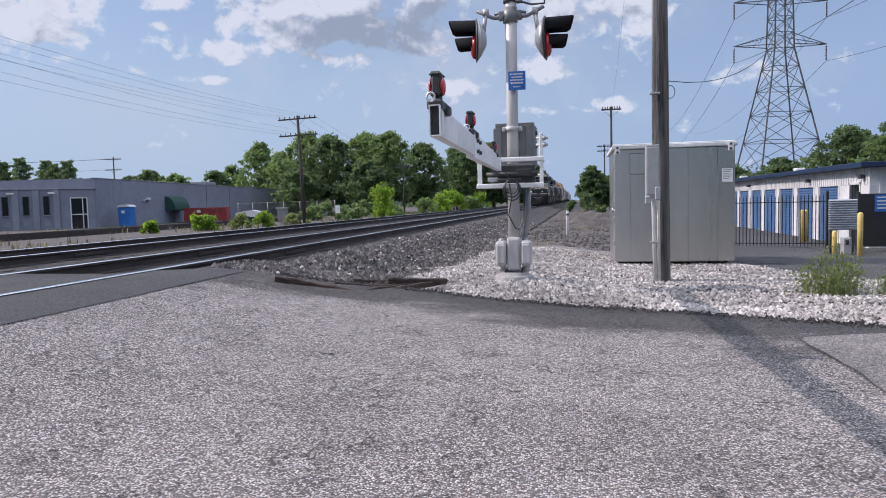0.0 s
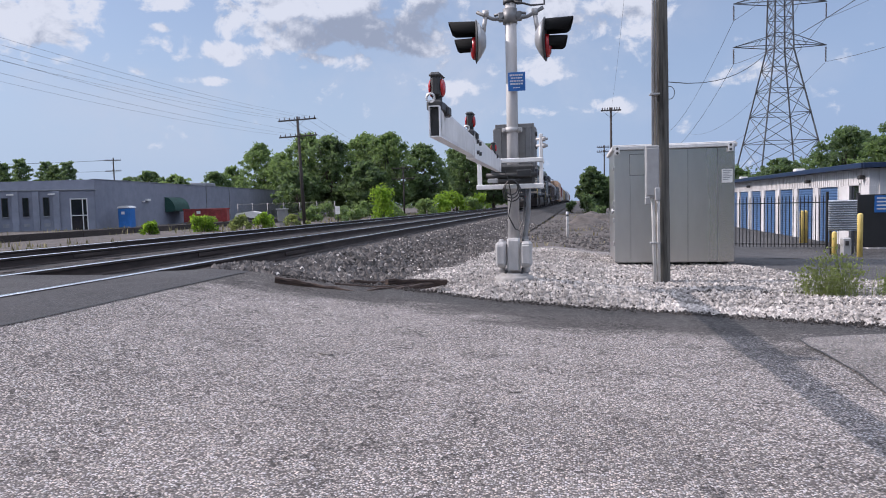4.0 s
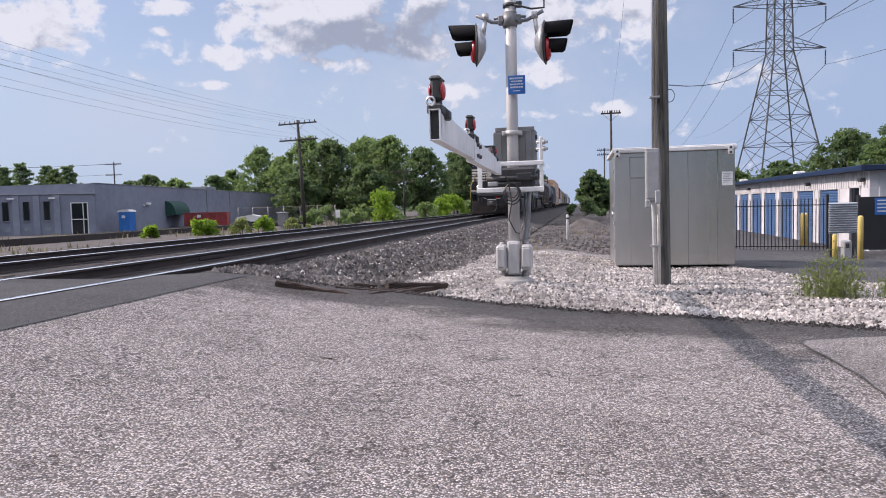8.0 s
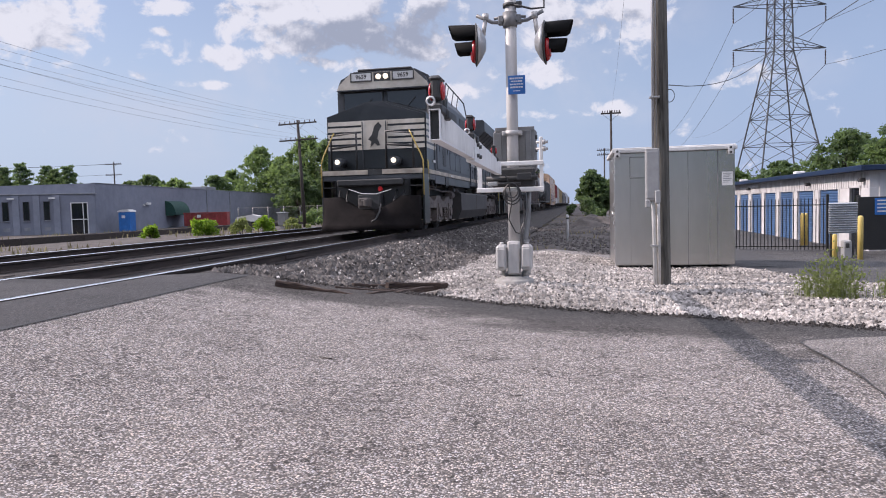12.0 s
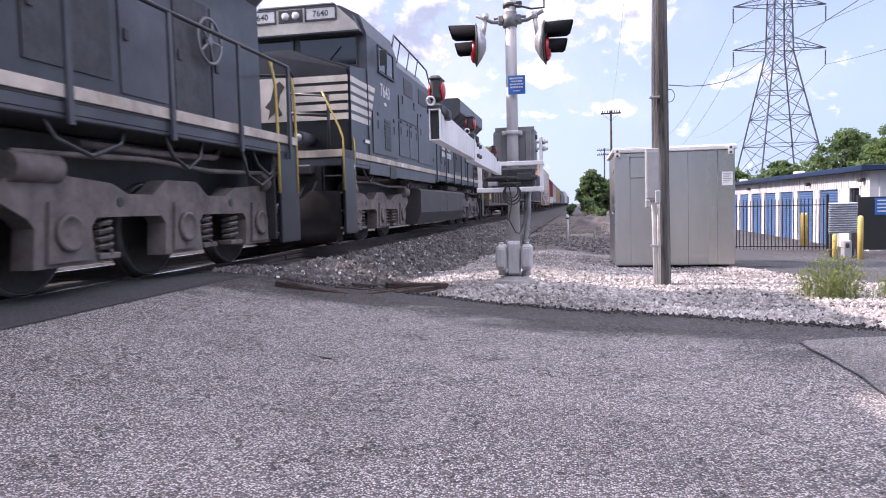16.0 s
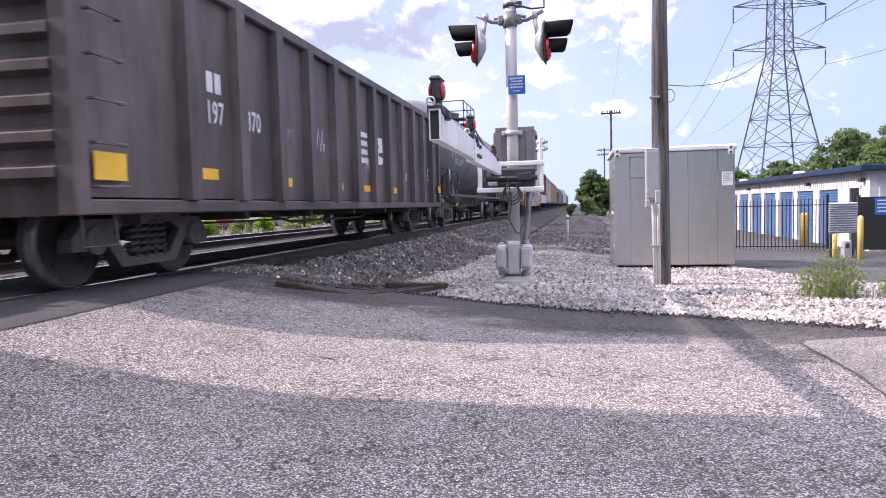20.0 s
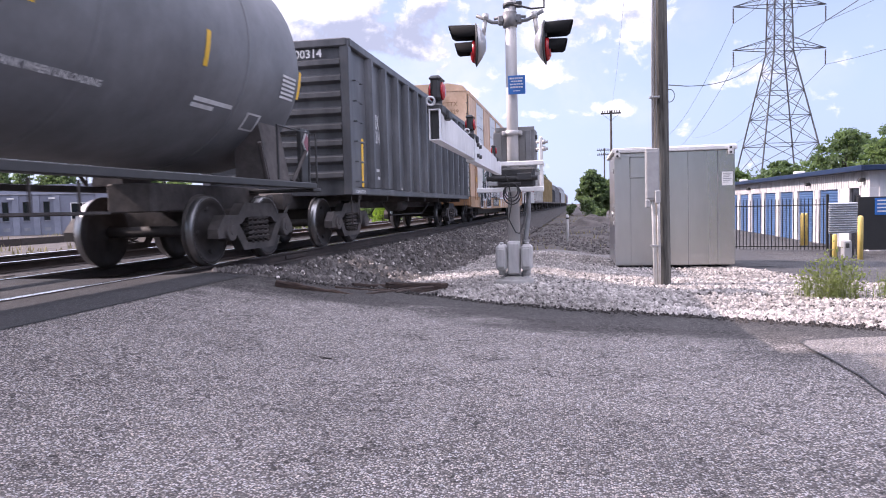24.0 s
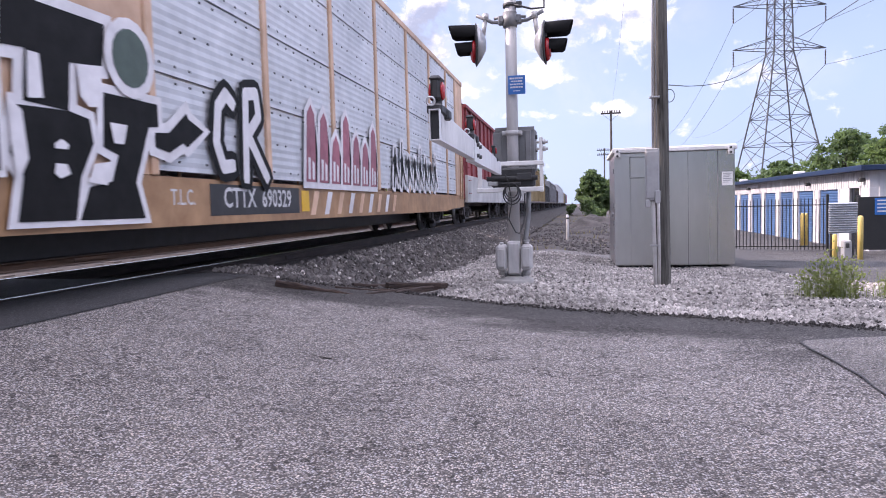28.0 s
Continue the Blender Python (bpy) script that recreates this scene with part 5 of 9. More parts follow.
# ---- beyond the tracks ----
def workshop():
    s = thing("workshop", "long low dark grey workshop building", "building", pose(-42.1, 55.0, 0, 0, 0, 7.7))
    block("long_wall", M["wall_grey"], s, (-0.3, 0.0, 0, 92, -1.0, 3.62), b=0.02)
    block("gable_wall", M["wall_grey"], s, (-30, -0.302, 0.0, 0.3, -1.0, 3.62), (-30, -0.302, 91.7, 92, -1.0, 3.62), (-30.3, -30, 0, 92, -1, 3.62))
    block("roof", M["roof_trim"], s, (-29.9, -0.31, 0.31, 91.6, 3.45, 3.55))
    block("parapet_cap", M["roof_trim"], s, (-0.36, 0.05, -0.05, 92.05, 3.622, 3.68), b=0.01)
    block("wall_lamp", M["white"], s, (0.002, 0.28, 9.2, 9.9, 1.72, 1.95), b=0.03)
    block("wall_lamp", M["white"], s, (0.002, 0.2, 8.6, 8.8, 1.6, 1.75), b=0.03)
    aw = block("awning_frame", M["green_awning"], s, (0.002, 0.9, 13.6, 13.66, 0.55, 0.62), (0.002, 0.9, 17.3, 17.36, 0.55, 0.62), label="dark green canvas awning")
    bm = bmesh.new()
    pts = [(0.002, 2.15)] + [(1.15 * math.sin(a), 0.62 + 1.53 * math.cos(a)) for a in [radians(10 * k) for k in range(2, 10)]] + [(0.002, 0.62)]
    prism(bm, [(u, v) for u, v in pts], 1, 13.6, 17.36)
    part("awning_canvas", bm, M["green_awning"], aw)
    block("roof_unit", M["roof_trim"], s, (-4, -2, 30, 33.5, 3.5, 4.25), b=0.05)
    block("roof_unit", M["wall_pale"], s, (-7, -5, 46, 48.5, 3.5, 4.1), b=0.05)
    for y in (25.0, 33.0, 60.0):
        block("downpipe", M["roof_trim"], s, (0.002, 0.10, y, y + 0.12, -0.9, 3.5), b=0.01)
    w = thing("office_wing", "low grey office wing with tall narrow windows", "building", pose(-41.9, 54.6, 0, 0, 0, 27.8))
    # local -x runs along the front away from the workshop
    block("front_wall", M["wall_grey"], w, (-34, -1.95, 0, 0.3, -1.0, 2.66), (-0.55, 0, 0, 0.3, -1.0, 2.66), (-1.95, -0.55, 0, 0.3, 1.95, 2.66), b=0.01)
    block("roof", M["roof_trim"], w, (-34.1, 0.1, -0.08, 12, 2.665, 2.76), b=0.01)
    block("return_wall", M["wall_grey"], w, (-34.3, -34.0, 0, 12, -1.0, 2.66))
    for i in range(20):
        x = -3.0 - i * 1.58
        block("pilaster", M["wall_pale"], w, (x - 0.26, x + 0.26, -0.16, -0.004, -1.0, 2.60), b=0.02)
        xw = x - 0.79
        win = block("window", M["pane"], w, (xw - 0.20, xw + 0.20, -0.05, -0.012, 0.48, 2.05), label="tall narrow dark window")
        block("window_frame", M["black"], win, (xw - 0.24, xw - 0.20, -0.07, -0.004, 0.44, 2.09), (xw + 0.20, xw + 0.24, -0.07, -0.004, 0.44, 2.09), (xw - 0.2, xw + 0.2, -0.07, -0.004, 2.05, 2.09))
        block("window_sill", M["roof_trim"], win, (xw - 0.28, xw + 0.28, -0.12, -0.004, 0.38, 0.44), b=0.01)
        block("spandrel_panel", M["roof_trim"], w, (xw - 0.24, xw + 0.24, -0.03, -0.004, -0.45, -0.15))
    for i in (0, 2, 4):
        x = -3.8 - i * 1.58
        block("wall_lamp", M["white"], w, (x + 0.2, x + 0.75, -0.25, -0.17, 2.28, 2.42), b=0.02)
    d = block("glass_door", M["pane"], w, (-1.9, -0.6, 0.08, 0.12, -0.85, 1.93), label="glazed double door in a white frame")
    block("door_frame", M["white"], d, (-1.95, -1.87, 0.0, 0.2, -0.9, 1.95), (-0.63, -0.55, 0.0, 0.2, -0.9, 1.95), (-1.87, -0.63, 0.0, 0.2, 1.87, 1.95), (-0.99, -0.92, 0.02, 0.18, -0.9, 1.9), (-1.87, -0.63, 0.02, 0.18, 0.42, 0.50))


def yard_clutter():
    t = thing("portable_toilet", "blue plastic portable toilet with a white roof", "portable toilet", pose(-40.6, 57.2, -0.85, 0, 0, 8))
    block("cabin", M["toilet_blue"], t, (-0.55, 0.55, -0.55, 0.55, 0.05, 1.85), b=0.06)
    bm = bmesh.new()
    prism(bm, [(-0.60, 1.86), (0.60, 1.86), (0.55, 1.98), (0.25, 2.08), (-0.25, 2.08), (-0.55, 1.98)], 1, -0.6, 0.6)
    part("roof", bm, M["white"], t, "white domed plastic roof")
    block("door", M["toilet_blue"], t, (-0.38, 0.38, -0.60, -0.555, 0.12, 1.80), b=0.02)
    block("notice", M["white"], t, (-0.20, 0.12, -0.612, -0.603, 1.30, 1.55))
    block("skid", M["dark_metal"], t, (-0.6, -0.45, -0.6, 0.6, -0.03, 0.05), (0.45, 0.6, -0.6, 0.6, -0.03, 0.05))
    t = thing("waste_skip", "faded red ribbed steel waste skip", "waste container", pose(-40.6, 71.3, -0.85, 0, 0, 20))
    block("body", M["dump_red"], t, (-2.3, 2.3, -1.0, 1.0, 0.18, 1.55), b=0.03)
    for k in range(9):
        block("side_rib", M["dump_red"], t, (-2.25 + 0.55 * k, -2.13 + 0.55 * k, -1.10, -1.005, 0.2, 1.5), b=0.015)
    block("top_rim", M["dump_red"], t, (-2.36, 2.36, -1.08, -0.98, 1.552, 1.66), (-2.36, 2.36, 0.98, 1.08, 1.552, 1.66), b=0.02)
    block("label_sheet", M["white"], t, (-0.9, -0.5, -1.125, -1.112, 1.1, 1.4))
    for x in (-1.9, 1.9):
        block("roller", M["dark_metal"], t, (x - 0.12, x + 0.12, -0.8, 0.8, -0.02, 0.18), b=0.04)
    t = thing("boat_trailer", "white covered boat on a trailer", "boat", pose(-37.6, 75.5, -0.85, 0, 0, 12))
    bm = bmesh.new()
    prism(bm, [(-1.5, 0.75), (-1.1, 0.45), (1.2, 0.45), (1.45, 1.05), (0.4, 1.25), (-1.3, 1.0)], 1, -0.7, 0.7)
    part("hull", bm, M["white"], t)
    block("trailer_frame", M["dark_metal"], t, (-1.9, 1.3, -0.06, 0.06, 0.30, 0.42), (-0.2, 0.2, -0.8, 0.8, 0.28, 0.36))
    for y in (-0.8, 0.8):
        bm = bmesh.new()
        lathe(bm, [(0.1, -0.09), (0.28, -0.09), (0.30, -0.05), (0.30, 0.05), (0.28, 0.09), (0.1, 0.09)], (0, y, 0.27), 1, 16)
        part("wheel", bm, M["black"], t)
    t = thing("relay_case", "grey trackside relay case on a post", "relay case", pose(-24.0, 54.2, -0.8))
    block("case", M["box_grey"], t, (-0.35, 0.35, -0.3, 0.3, 0.35, 1.35), b=0.03)
    block("pedestal", M["concrete"], t, (-0.25, 0.25, -0.2, 0.2, -0.1, 0.35))
    block("roof", M["alu"], t, (-0.42, 0.42, -0.37, 0.37, 1.352, 1.42), b=0.01)
    t = thing("white_marker", "white painted marker board among the weeds", "marker board", pose(-22.5, 63.5, -0.8))
    block("board", M["white"], t, (-0.22, 0.22, -0.03, 0.03, 0.75, 1.5), b=0.01)
    block("post", M["dark_metal"], t, (-0.04, 0.04, 0.032, 0.09, -0.1, 1.4))
    f = thing("mesh_fence", "grey chain-link fence with steel posts", "fence")
    a, b = Vector((-40.8, 79.0, 0)), Vector((-25.8, 72.0, 0))
    for k in range(7):
        p = a.lerp(b, k / 6)
        bm = bmesh.new()
        tube(bm, (p.x, p.y, -0.95), (p.x, p.y, 1.3), 0.045, n=6)
        part("post", bm, M["box_grey"], f)
    bm = bmesh.new()
    for i in range(70):
        for s in (-1, 1):
            p, q = a.lerp(b, i / 69), a.lerp(b, min(1, max(0, i / 69 + s * 0.12)))
            tube(bm, (p.x, p.y, -0.8), (q.x, q.y, 1.2), 0.0045, n=3, caps=False)
    path(bm, [(a.x, a.y, 1.22), (b.x, b.y, 1.22)], 0.012, 5)
    part("wire_mesh", bm, M["dark_metal"], f)
    k = thing("siding_kerb", "low dark timber edging along the old siding", "edging", kind="structure")
    for i in range(14):
        block("edging_timber", M["tie"], k, (-30.3, -30.0, 8 + 5.0 * i, 12.96 + 5.0 * i, -0.85, -0.42), b=0.02)


def line_pole(x, y, z0, top, arms, name="telegraph_pole", lean=0.0, wide=3.6, r=0.14):
    s = thing(name, "dark wooden line pole with crossarms and insulators", "utility pole", pose(x, y, 0, 0, lean), "line poles")
    bm = bmesh.new()
    tube(bm, (0, 0, z0), (0, 0, top), r, r * 0.65, 10)
    part("shaft", bm, M["far_pole"], s)
    for z in arms:
        arm = block("crossarm", M["far_pole"], s, (-wide / 2, wide / 2, -0.17, -0.05 - 0.02, z - 0.06, z + 0.06), b=0.01)
        for k in range(8):
            px = -wide / 2 + 0.15 + (wide - 0.3) * k / 7
            bm = bmesh.new()
            lathe(bm, [(0.03, 0.0), (0.05, 0.06), (0.035, 0.12), (0.05, 0.16), (0.02, 0.2)], (px, -0.12, z + 0.06), 2, 8)
            part("insulator", bm, M["insulator"], arm)
        bm = bmesh.new()
        path(bm, [(-0.7, -0.14, z - 0.05), (0, -0.14, z - 0.65), (0.7, -0.14, z - 0.05)], 0.018, 4)
        part("brace", bm, M["far_pole"], s)
    return s


def span(bm, a, b, sag, r, n=16):
    a, b = Vector(a), Vector(b)
    path(bm, [a.lerp(b, k / n) - Vector((0, 0, sag * 4 * (k / n) * (1 - k / n))) for k in range(n + 1)], r, 4)


def poles_and_wires():
    line_pole(-24.0, 58.8, -1.0, 8.75, (8.45, 7.0), lean=-1.9, r=0.17)
    line_pole(-24.3, 97, -1.0, 6.2, (5.9, 4.4), wide=3.4)
    line_pole(-24.3, 138, -1.0, 7.6, (7.3, 5.6), wide=3.2)
    line_pole(-24.3, 20.5, -1.0, 8.9, (8.45, 7.0))
    line_pole(3.0, 62.0, -1.0, 8.6, (8.35,), wide=1.7, r=0.13)
    line_pole(4.2, 108.0, -1.0, 8.9, (8.6, 7.9), wide=2.2, r=0.13)
    line_pole(-86, 118, -1.0, 10.9, (10.4, 8.4, 6.4), wide=3.4, r=0.16)
    w = thing("line_wires", "bundle of thin open wires strung between line poles", "wires")
    for z, drop, pins in ((8.62, 0.75, (0, 2, 5, 7)), (7.18, 0.15, (0, 3, 7))):
        for k in pins:
            px = -1.65 + 3.3 * k / 7
            bm = bmesh.new()
            span(bm, (-24.28 + px, 58.7, z), (-24.3 + px, 20.4, z - drop), 0.4, 0.006)
            span(bm, (-24.3 + px, 20.4, z - drop), (-24.3 + px, -20, z - drop), 0.7, 0.006, 6)
            span(bm, (-24.28 + px, 58.7, z), (-24.3 + px * 0.9, 96.9, z - 2.5), 0.6, 0.007)
            part("wire", bm, M["wire"], w)
    w = thing("distant_wires", "power wires leading away behind the workshop", "wires")
    for z, o in ((10.5, -1.5), (10.5, 1.5), (8.5, 0.0)):
        bm = bmesh.new()
        span(bm, (-86 + o, 118, z), (-165 + o, 118, z + 3.5), 1.2, 0.03)
        part("wire", bm, M["wire"], w)
    w = thing("service_wire", "service wire sagging from the wooden pole", "wires")
    bm = bmesh.new()
    span(bm, (1.44, 11.45, 2.5), (11.57, 36.07, 13.55), 2.1, 0.009, 24)
    part("wire", bm, M["wire"], w)
    bm = bmesh.new()
    span(bm, (1.25, 11.5, 8.5), (3.0, 61.9, 8.45), 0.8, 0.005)
    part("wire", bm, M["wire"], w)


def tower():
    cx, cy = 33.0, 124.0
    s = thing("transmission_tower", "tall grey lattice steel power transmission tower", "transmission tower", pose(cx, cy, 0, 0, 0, 10))
    half = lambda z: blend([(-1, 6.1), (24.5, 1.55), (34, 1.35), (46, 0.8)], z)
    levels = [-1, 4.5, 9.5, 14, 18, 21.5, 24.5, 27, 29.5, 32, 34.5, 37, 40, 43, 46]
    for sx in (-1, 1):
        for sy in (-1, 1):
            bm = bmesh.new()
            path(bm, [(sx * half(z), sy * half(z), z) for z in levels], 0.13, 4)
            part("leg", bm, M["lattice"], s)
    for a, b in zip(levels, levels[1:]):
        for ax in (0, 1):
            for side in (-1, 1):
                def p(u, z):
                    return [u * half(z), side * half(z), z] if ax == 0 else [side * half(z), u * half(z), z]
                for line in ([p(-1, a), p(1, b)], [p(1, a), p(-1, b)], [p(-1, b), p(1, b)]):
                    bars("brace", M["lattice"], s, line, r=0.065, n=3)
    for z in (25.0, 32.0, 39.0):
        for sx in (-1, 1):
            bm = bmesh.new()
            tip = (sx * 7.6, 0, z + 0.1)
            for sy in (-1, 1):
                path(bm, [(sx * half(z), sy * half(z), z), tip], 0.08, 4)
                path(bm, [(sx * half(z + 2), sy * half(z + 2), z + 1.7), tip], 0.07, 4)
                path(bm, [(sx * 4, sy * half(z) * 0.55, z + 0.05), (sx * 3.2, sy * half(z) * 0.6, z + 1.15)], 0.05, 3)
            part("arm", bm, M["lattice"], s)
            bm = bmesh.new()
            discs = []
            for k in range(10):
                discs += [(0.05, z - 0.20 - k * 0.24), (0.16, z - 0.22 - k * 0.24), (0.10, z - 0.34 - k * 0.24), (0.05, z - 0.36 - k * 0.24)]
            lathe(bm, discs, (sx * 7.5, 0, 0), 2, 8)
            part("insulator_string", bm, M["insulator"], s)
    w = thing("transmission_lines", "high-voltage lines hung from the lattice tower", "wires")
    for z in (22.4, 29.4):
        for sx in (-1, 1):
            bm = bmesh.new()
            x = cx + sx * 7.4
            span(bm, (x, cy + sx * 1.3, z), (x - 6, -40, z - 2), 5.0, 0.035, 24)
            span(bm, (x, cy + sx * 1.3, z), (x + 10, 330, z), 6.0, 0.035, 16)
            part("line", bm, M["wire"], w)
    bm = bmesh.new()
    span(bm, (cx, cy, 46), (cx + 60, 30, 44), 4.0, 0.03)
    part("line", bm, M["wire"], w)


# ---- trees, bushes and weeds ----
def leaves(centres, radius, count, size, rng, flat=0.75):
    """Leaf sprays as small bent quads round the clump centres."""
    c = np.array(centres)
    pick = rng.integers(0, len(c), count)
    off = rng.normal(0, 1, (count, 3))
    off *= (1.3 * rng.random(count) ** 0.75 / np.linalg.norm(off, axis=1))[:, None]
    p = c[pick, :3] + off * c[pick, 3:4] * np.array((1, 1, flat))
    u = rng.normal(0, 1, (count, 3))
    u /= np.linalg.norm(u, axis=1)[:, None]
    v = np.cross(u, rng.normal(0, 1, (count, 3)))
    v /= np.linalg.norm(v, axis=1)[:, None]
    s = size * rng.uniform(0.6, 1.4, count)[:, None]
    quad = np.stack((p - u * s, p - v * s * 0.55, p + u * s, p + v * s * 0.55), 1).reshape(-1, 3)
    faces = np.arange(count * 4).reshape(-1, 4)
    return quad, faces


def tree(x, y, z, height, spread, material, seed, count=2600, size=0.34, label="broad leafy green tree", trunk_share=0.14, shape=1.0):
    rng = np.random.default_rng(seed)
    s = thing("tree", label, "tree", pose(x, y, z))
    bm = bmesh.new()
    r = height * 0.022
    top = height * 0.62
    pts = [(0, 0, -0.3)] + [(rng.normal(0, 0.03) * height * k / 5, rng.normal(0, 0.03) * height * k / 5, top * k / 5) for k in range(1, 6)]
    for k, (a, b) in enumerate(zip(pts, pts[1:])):
        tube(bm, a, b, r * (1 - 0.15 * k), r * (1 - 0.15 * (k + 1)), 8, False)
    part("trunk", bm, M["bark"], s)
    bm = bmesh.new()
    clumps = []
    n = 230
    for k in range(n):
        f = (k + 0.5) / n
        zz = height * (trunk_share + (1 - trunk_share) * f)
        prof = math.sin(math.pi * min(1, (0.12 + 0.88 * (1 - f) ** shape))) ** 0.6 if shape != 1.0 else (1 - (2 * f - 0.85) ** 2 * 0.62)
        rad = spread * max(0.12, prof) * rng.uniform(0.25, 1.08)
        a = rng.uniform(0, 6.28)
        clumps.append((rad * math.cos(a), rad * math.sin(a), zz, height * rng.uniform(0.026, 0.072)))
        if k % 9 == 0:
            base = pts[2 + k % 4]
            tube(bm, base, clumps[-1][:3], r * 0.32, r * 0.08, 5, False)
    part("limb", bm, M["bark"], s)
    quad, faces = leaves(clumps, 1.0, count, size, rng)
    joined("crown", quad.tolist(), faces.tolist(), material, s)
    return s


def pine(x, y, z, height, seed):
    """A ragged pine: a straight stem and tiers of drooping boughs with needle sprays."""
    rng = np.random.default_rng(seed)
    s = thing("pine_tree", "dark ragged pine tree behind the grey workshop", "pine tree", pose(x, y, z), "pines")
    bm = bmesh.new()
    tube(bm, (0, 0, -0.3), (0, 0, height * 0.97), 0.16, 0.03, 7, False)
    part("trunk", bm, M["bark"], s)
    bm = bmesh.new()
    clumps = []
    for k in range(64):
        f = 0.16 + 0.82 * k / 63
        a = k * 2.4 + rng.uniform(-0.4, 0.4)
        long = (0.35 + 2.5 * (1 - f) ** 0.75) * rng.uniform(0.55, 1.1)
        tip = (long * math.cos(a), long * math.sin(a), height * f + long * rng.uniform(0.05, 0.35))
        tube(bm, (0, 0, height * f), tip, 0.05, 0.015, 4, False)
        for g in (0.45, 0.75, 1.0):
            clumps.append((tip[0] * g, tip[1] * g, height * f + (tip[2] - height * f) * g, 0.24 + 0.36 * (1.2 - g) * (1.1 - f)))
    part("bough", bm, M["bark"], s)
    quad, faces = leaves(clumps, 1.0, 6500, 0.13, rng, 0.6)
    joined("needles", quad.tolist(), faces.tolist(), M["leaf_dark"], s)


def bush(x, y, z, height, wide, material, seed, count=700, size=0.10, label="bright green leafy bush by the tracks"):
    rng = np.random.default_rng(seed)
    s = thing("bush", label, "bush", pose(x, y, z), "trackside bushes")
    clumps = []
    bm = bmesh.new()
    for k in range(12):
        a, f = rng.uniform(0, 6.28), rng.uniform(0.15, 0.85)
        rad = wide * 0.5 * rng.uniform(0.1, 1.0) * (1 - 0.6 * f)
        clumps.append((rad * math.cos(a), rad * math.sin(a), height * f, height * 0.2))
        tube(bm, (rad * 0.2 * math.cos(a), rad * 0.2 * math.sin(a), -0.1), clumps[-1][:3], 0.02, 0.006, 4, False)
    part("stem", bm, M["bark"], s)
    quad, faces = leaves(clumps, 1.0, count, size, rng, 1.0)
    joined("foliage", quad.tolist(), faces.tolist(), material, s)


def weeds(name, places, height, material, label, seed, blade=0.02, parent=None):
    rng = np.random.default_rng(seed)
    verts, faces = [], []
    for x, y, z in places:
        h = height * rng.uniform(0.35, 1.25)
        a, lean = rng.uniform(0, 6.28), rng.uniform(0.05, 0.45) * h
        dx, dy = math.cos(a), math.sin(a)
        w = blade * rng.uniform(0.6, 1.4)
        o = len(verts)
        for k in range(4):
            f = k / 3
            cx, cy, cz = x + dx * lean * f * f, y + dy * lean * f * f, z + h * f
            ww = w * (1 - f * 0.85)
            verts += [(cx - dy * ww, cy + dx * ww, cz), (cx + dy * ww, cy - dx * ww, cz)]
        faces += [(o + 2 * k, o + 2 * k + 1, o + 2 * k + 3, o + 2 * k + 2) for k in range(3)]
    ob = joined(name, verts, faces, material, parent)
    return tagged(ob, label, "weeds", kind="stuff")


def tall_weed(x, y, z, h, seed):
    rng = np.random.default_rng(seed)
    s = thing("tall_weed", "tall thin flowering weed at the edge of the gravel", "weed", pose(x, y, z), "roadside weeds")
    clumps = []
    for k in range(7):
        a = rng.uniform(0, 6.28)
        lean = rng.uniform(0.1, 0.4) * h
        hh = h * rng.uniform(0.6, 1.0)
        tip = (lean * math.cos(a), lean * math.sin(a), hh)
        bm = bmesh.new()
        tube(bm, (rng.normal(0, 0.03), rng.normal(0, 0.03), -0.05), tip, 0.004, 0.002, 4, False)
        part("stem", bm, M["weed"], s)
        for f in (0.35, 0.55, 0.75, 0.95):
            clumps.append((tip[0] * f, tip[1] * f, hh * f, 0.09))
    quad, faces = leaves(clumps, 1.0, 150, 0.024, rng, 1.0)
    joined("foliage", quad.tolist(), faces.tolist(), M["weed"], s)


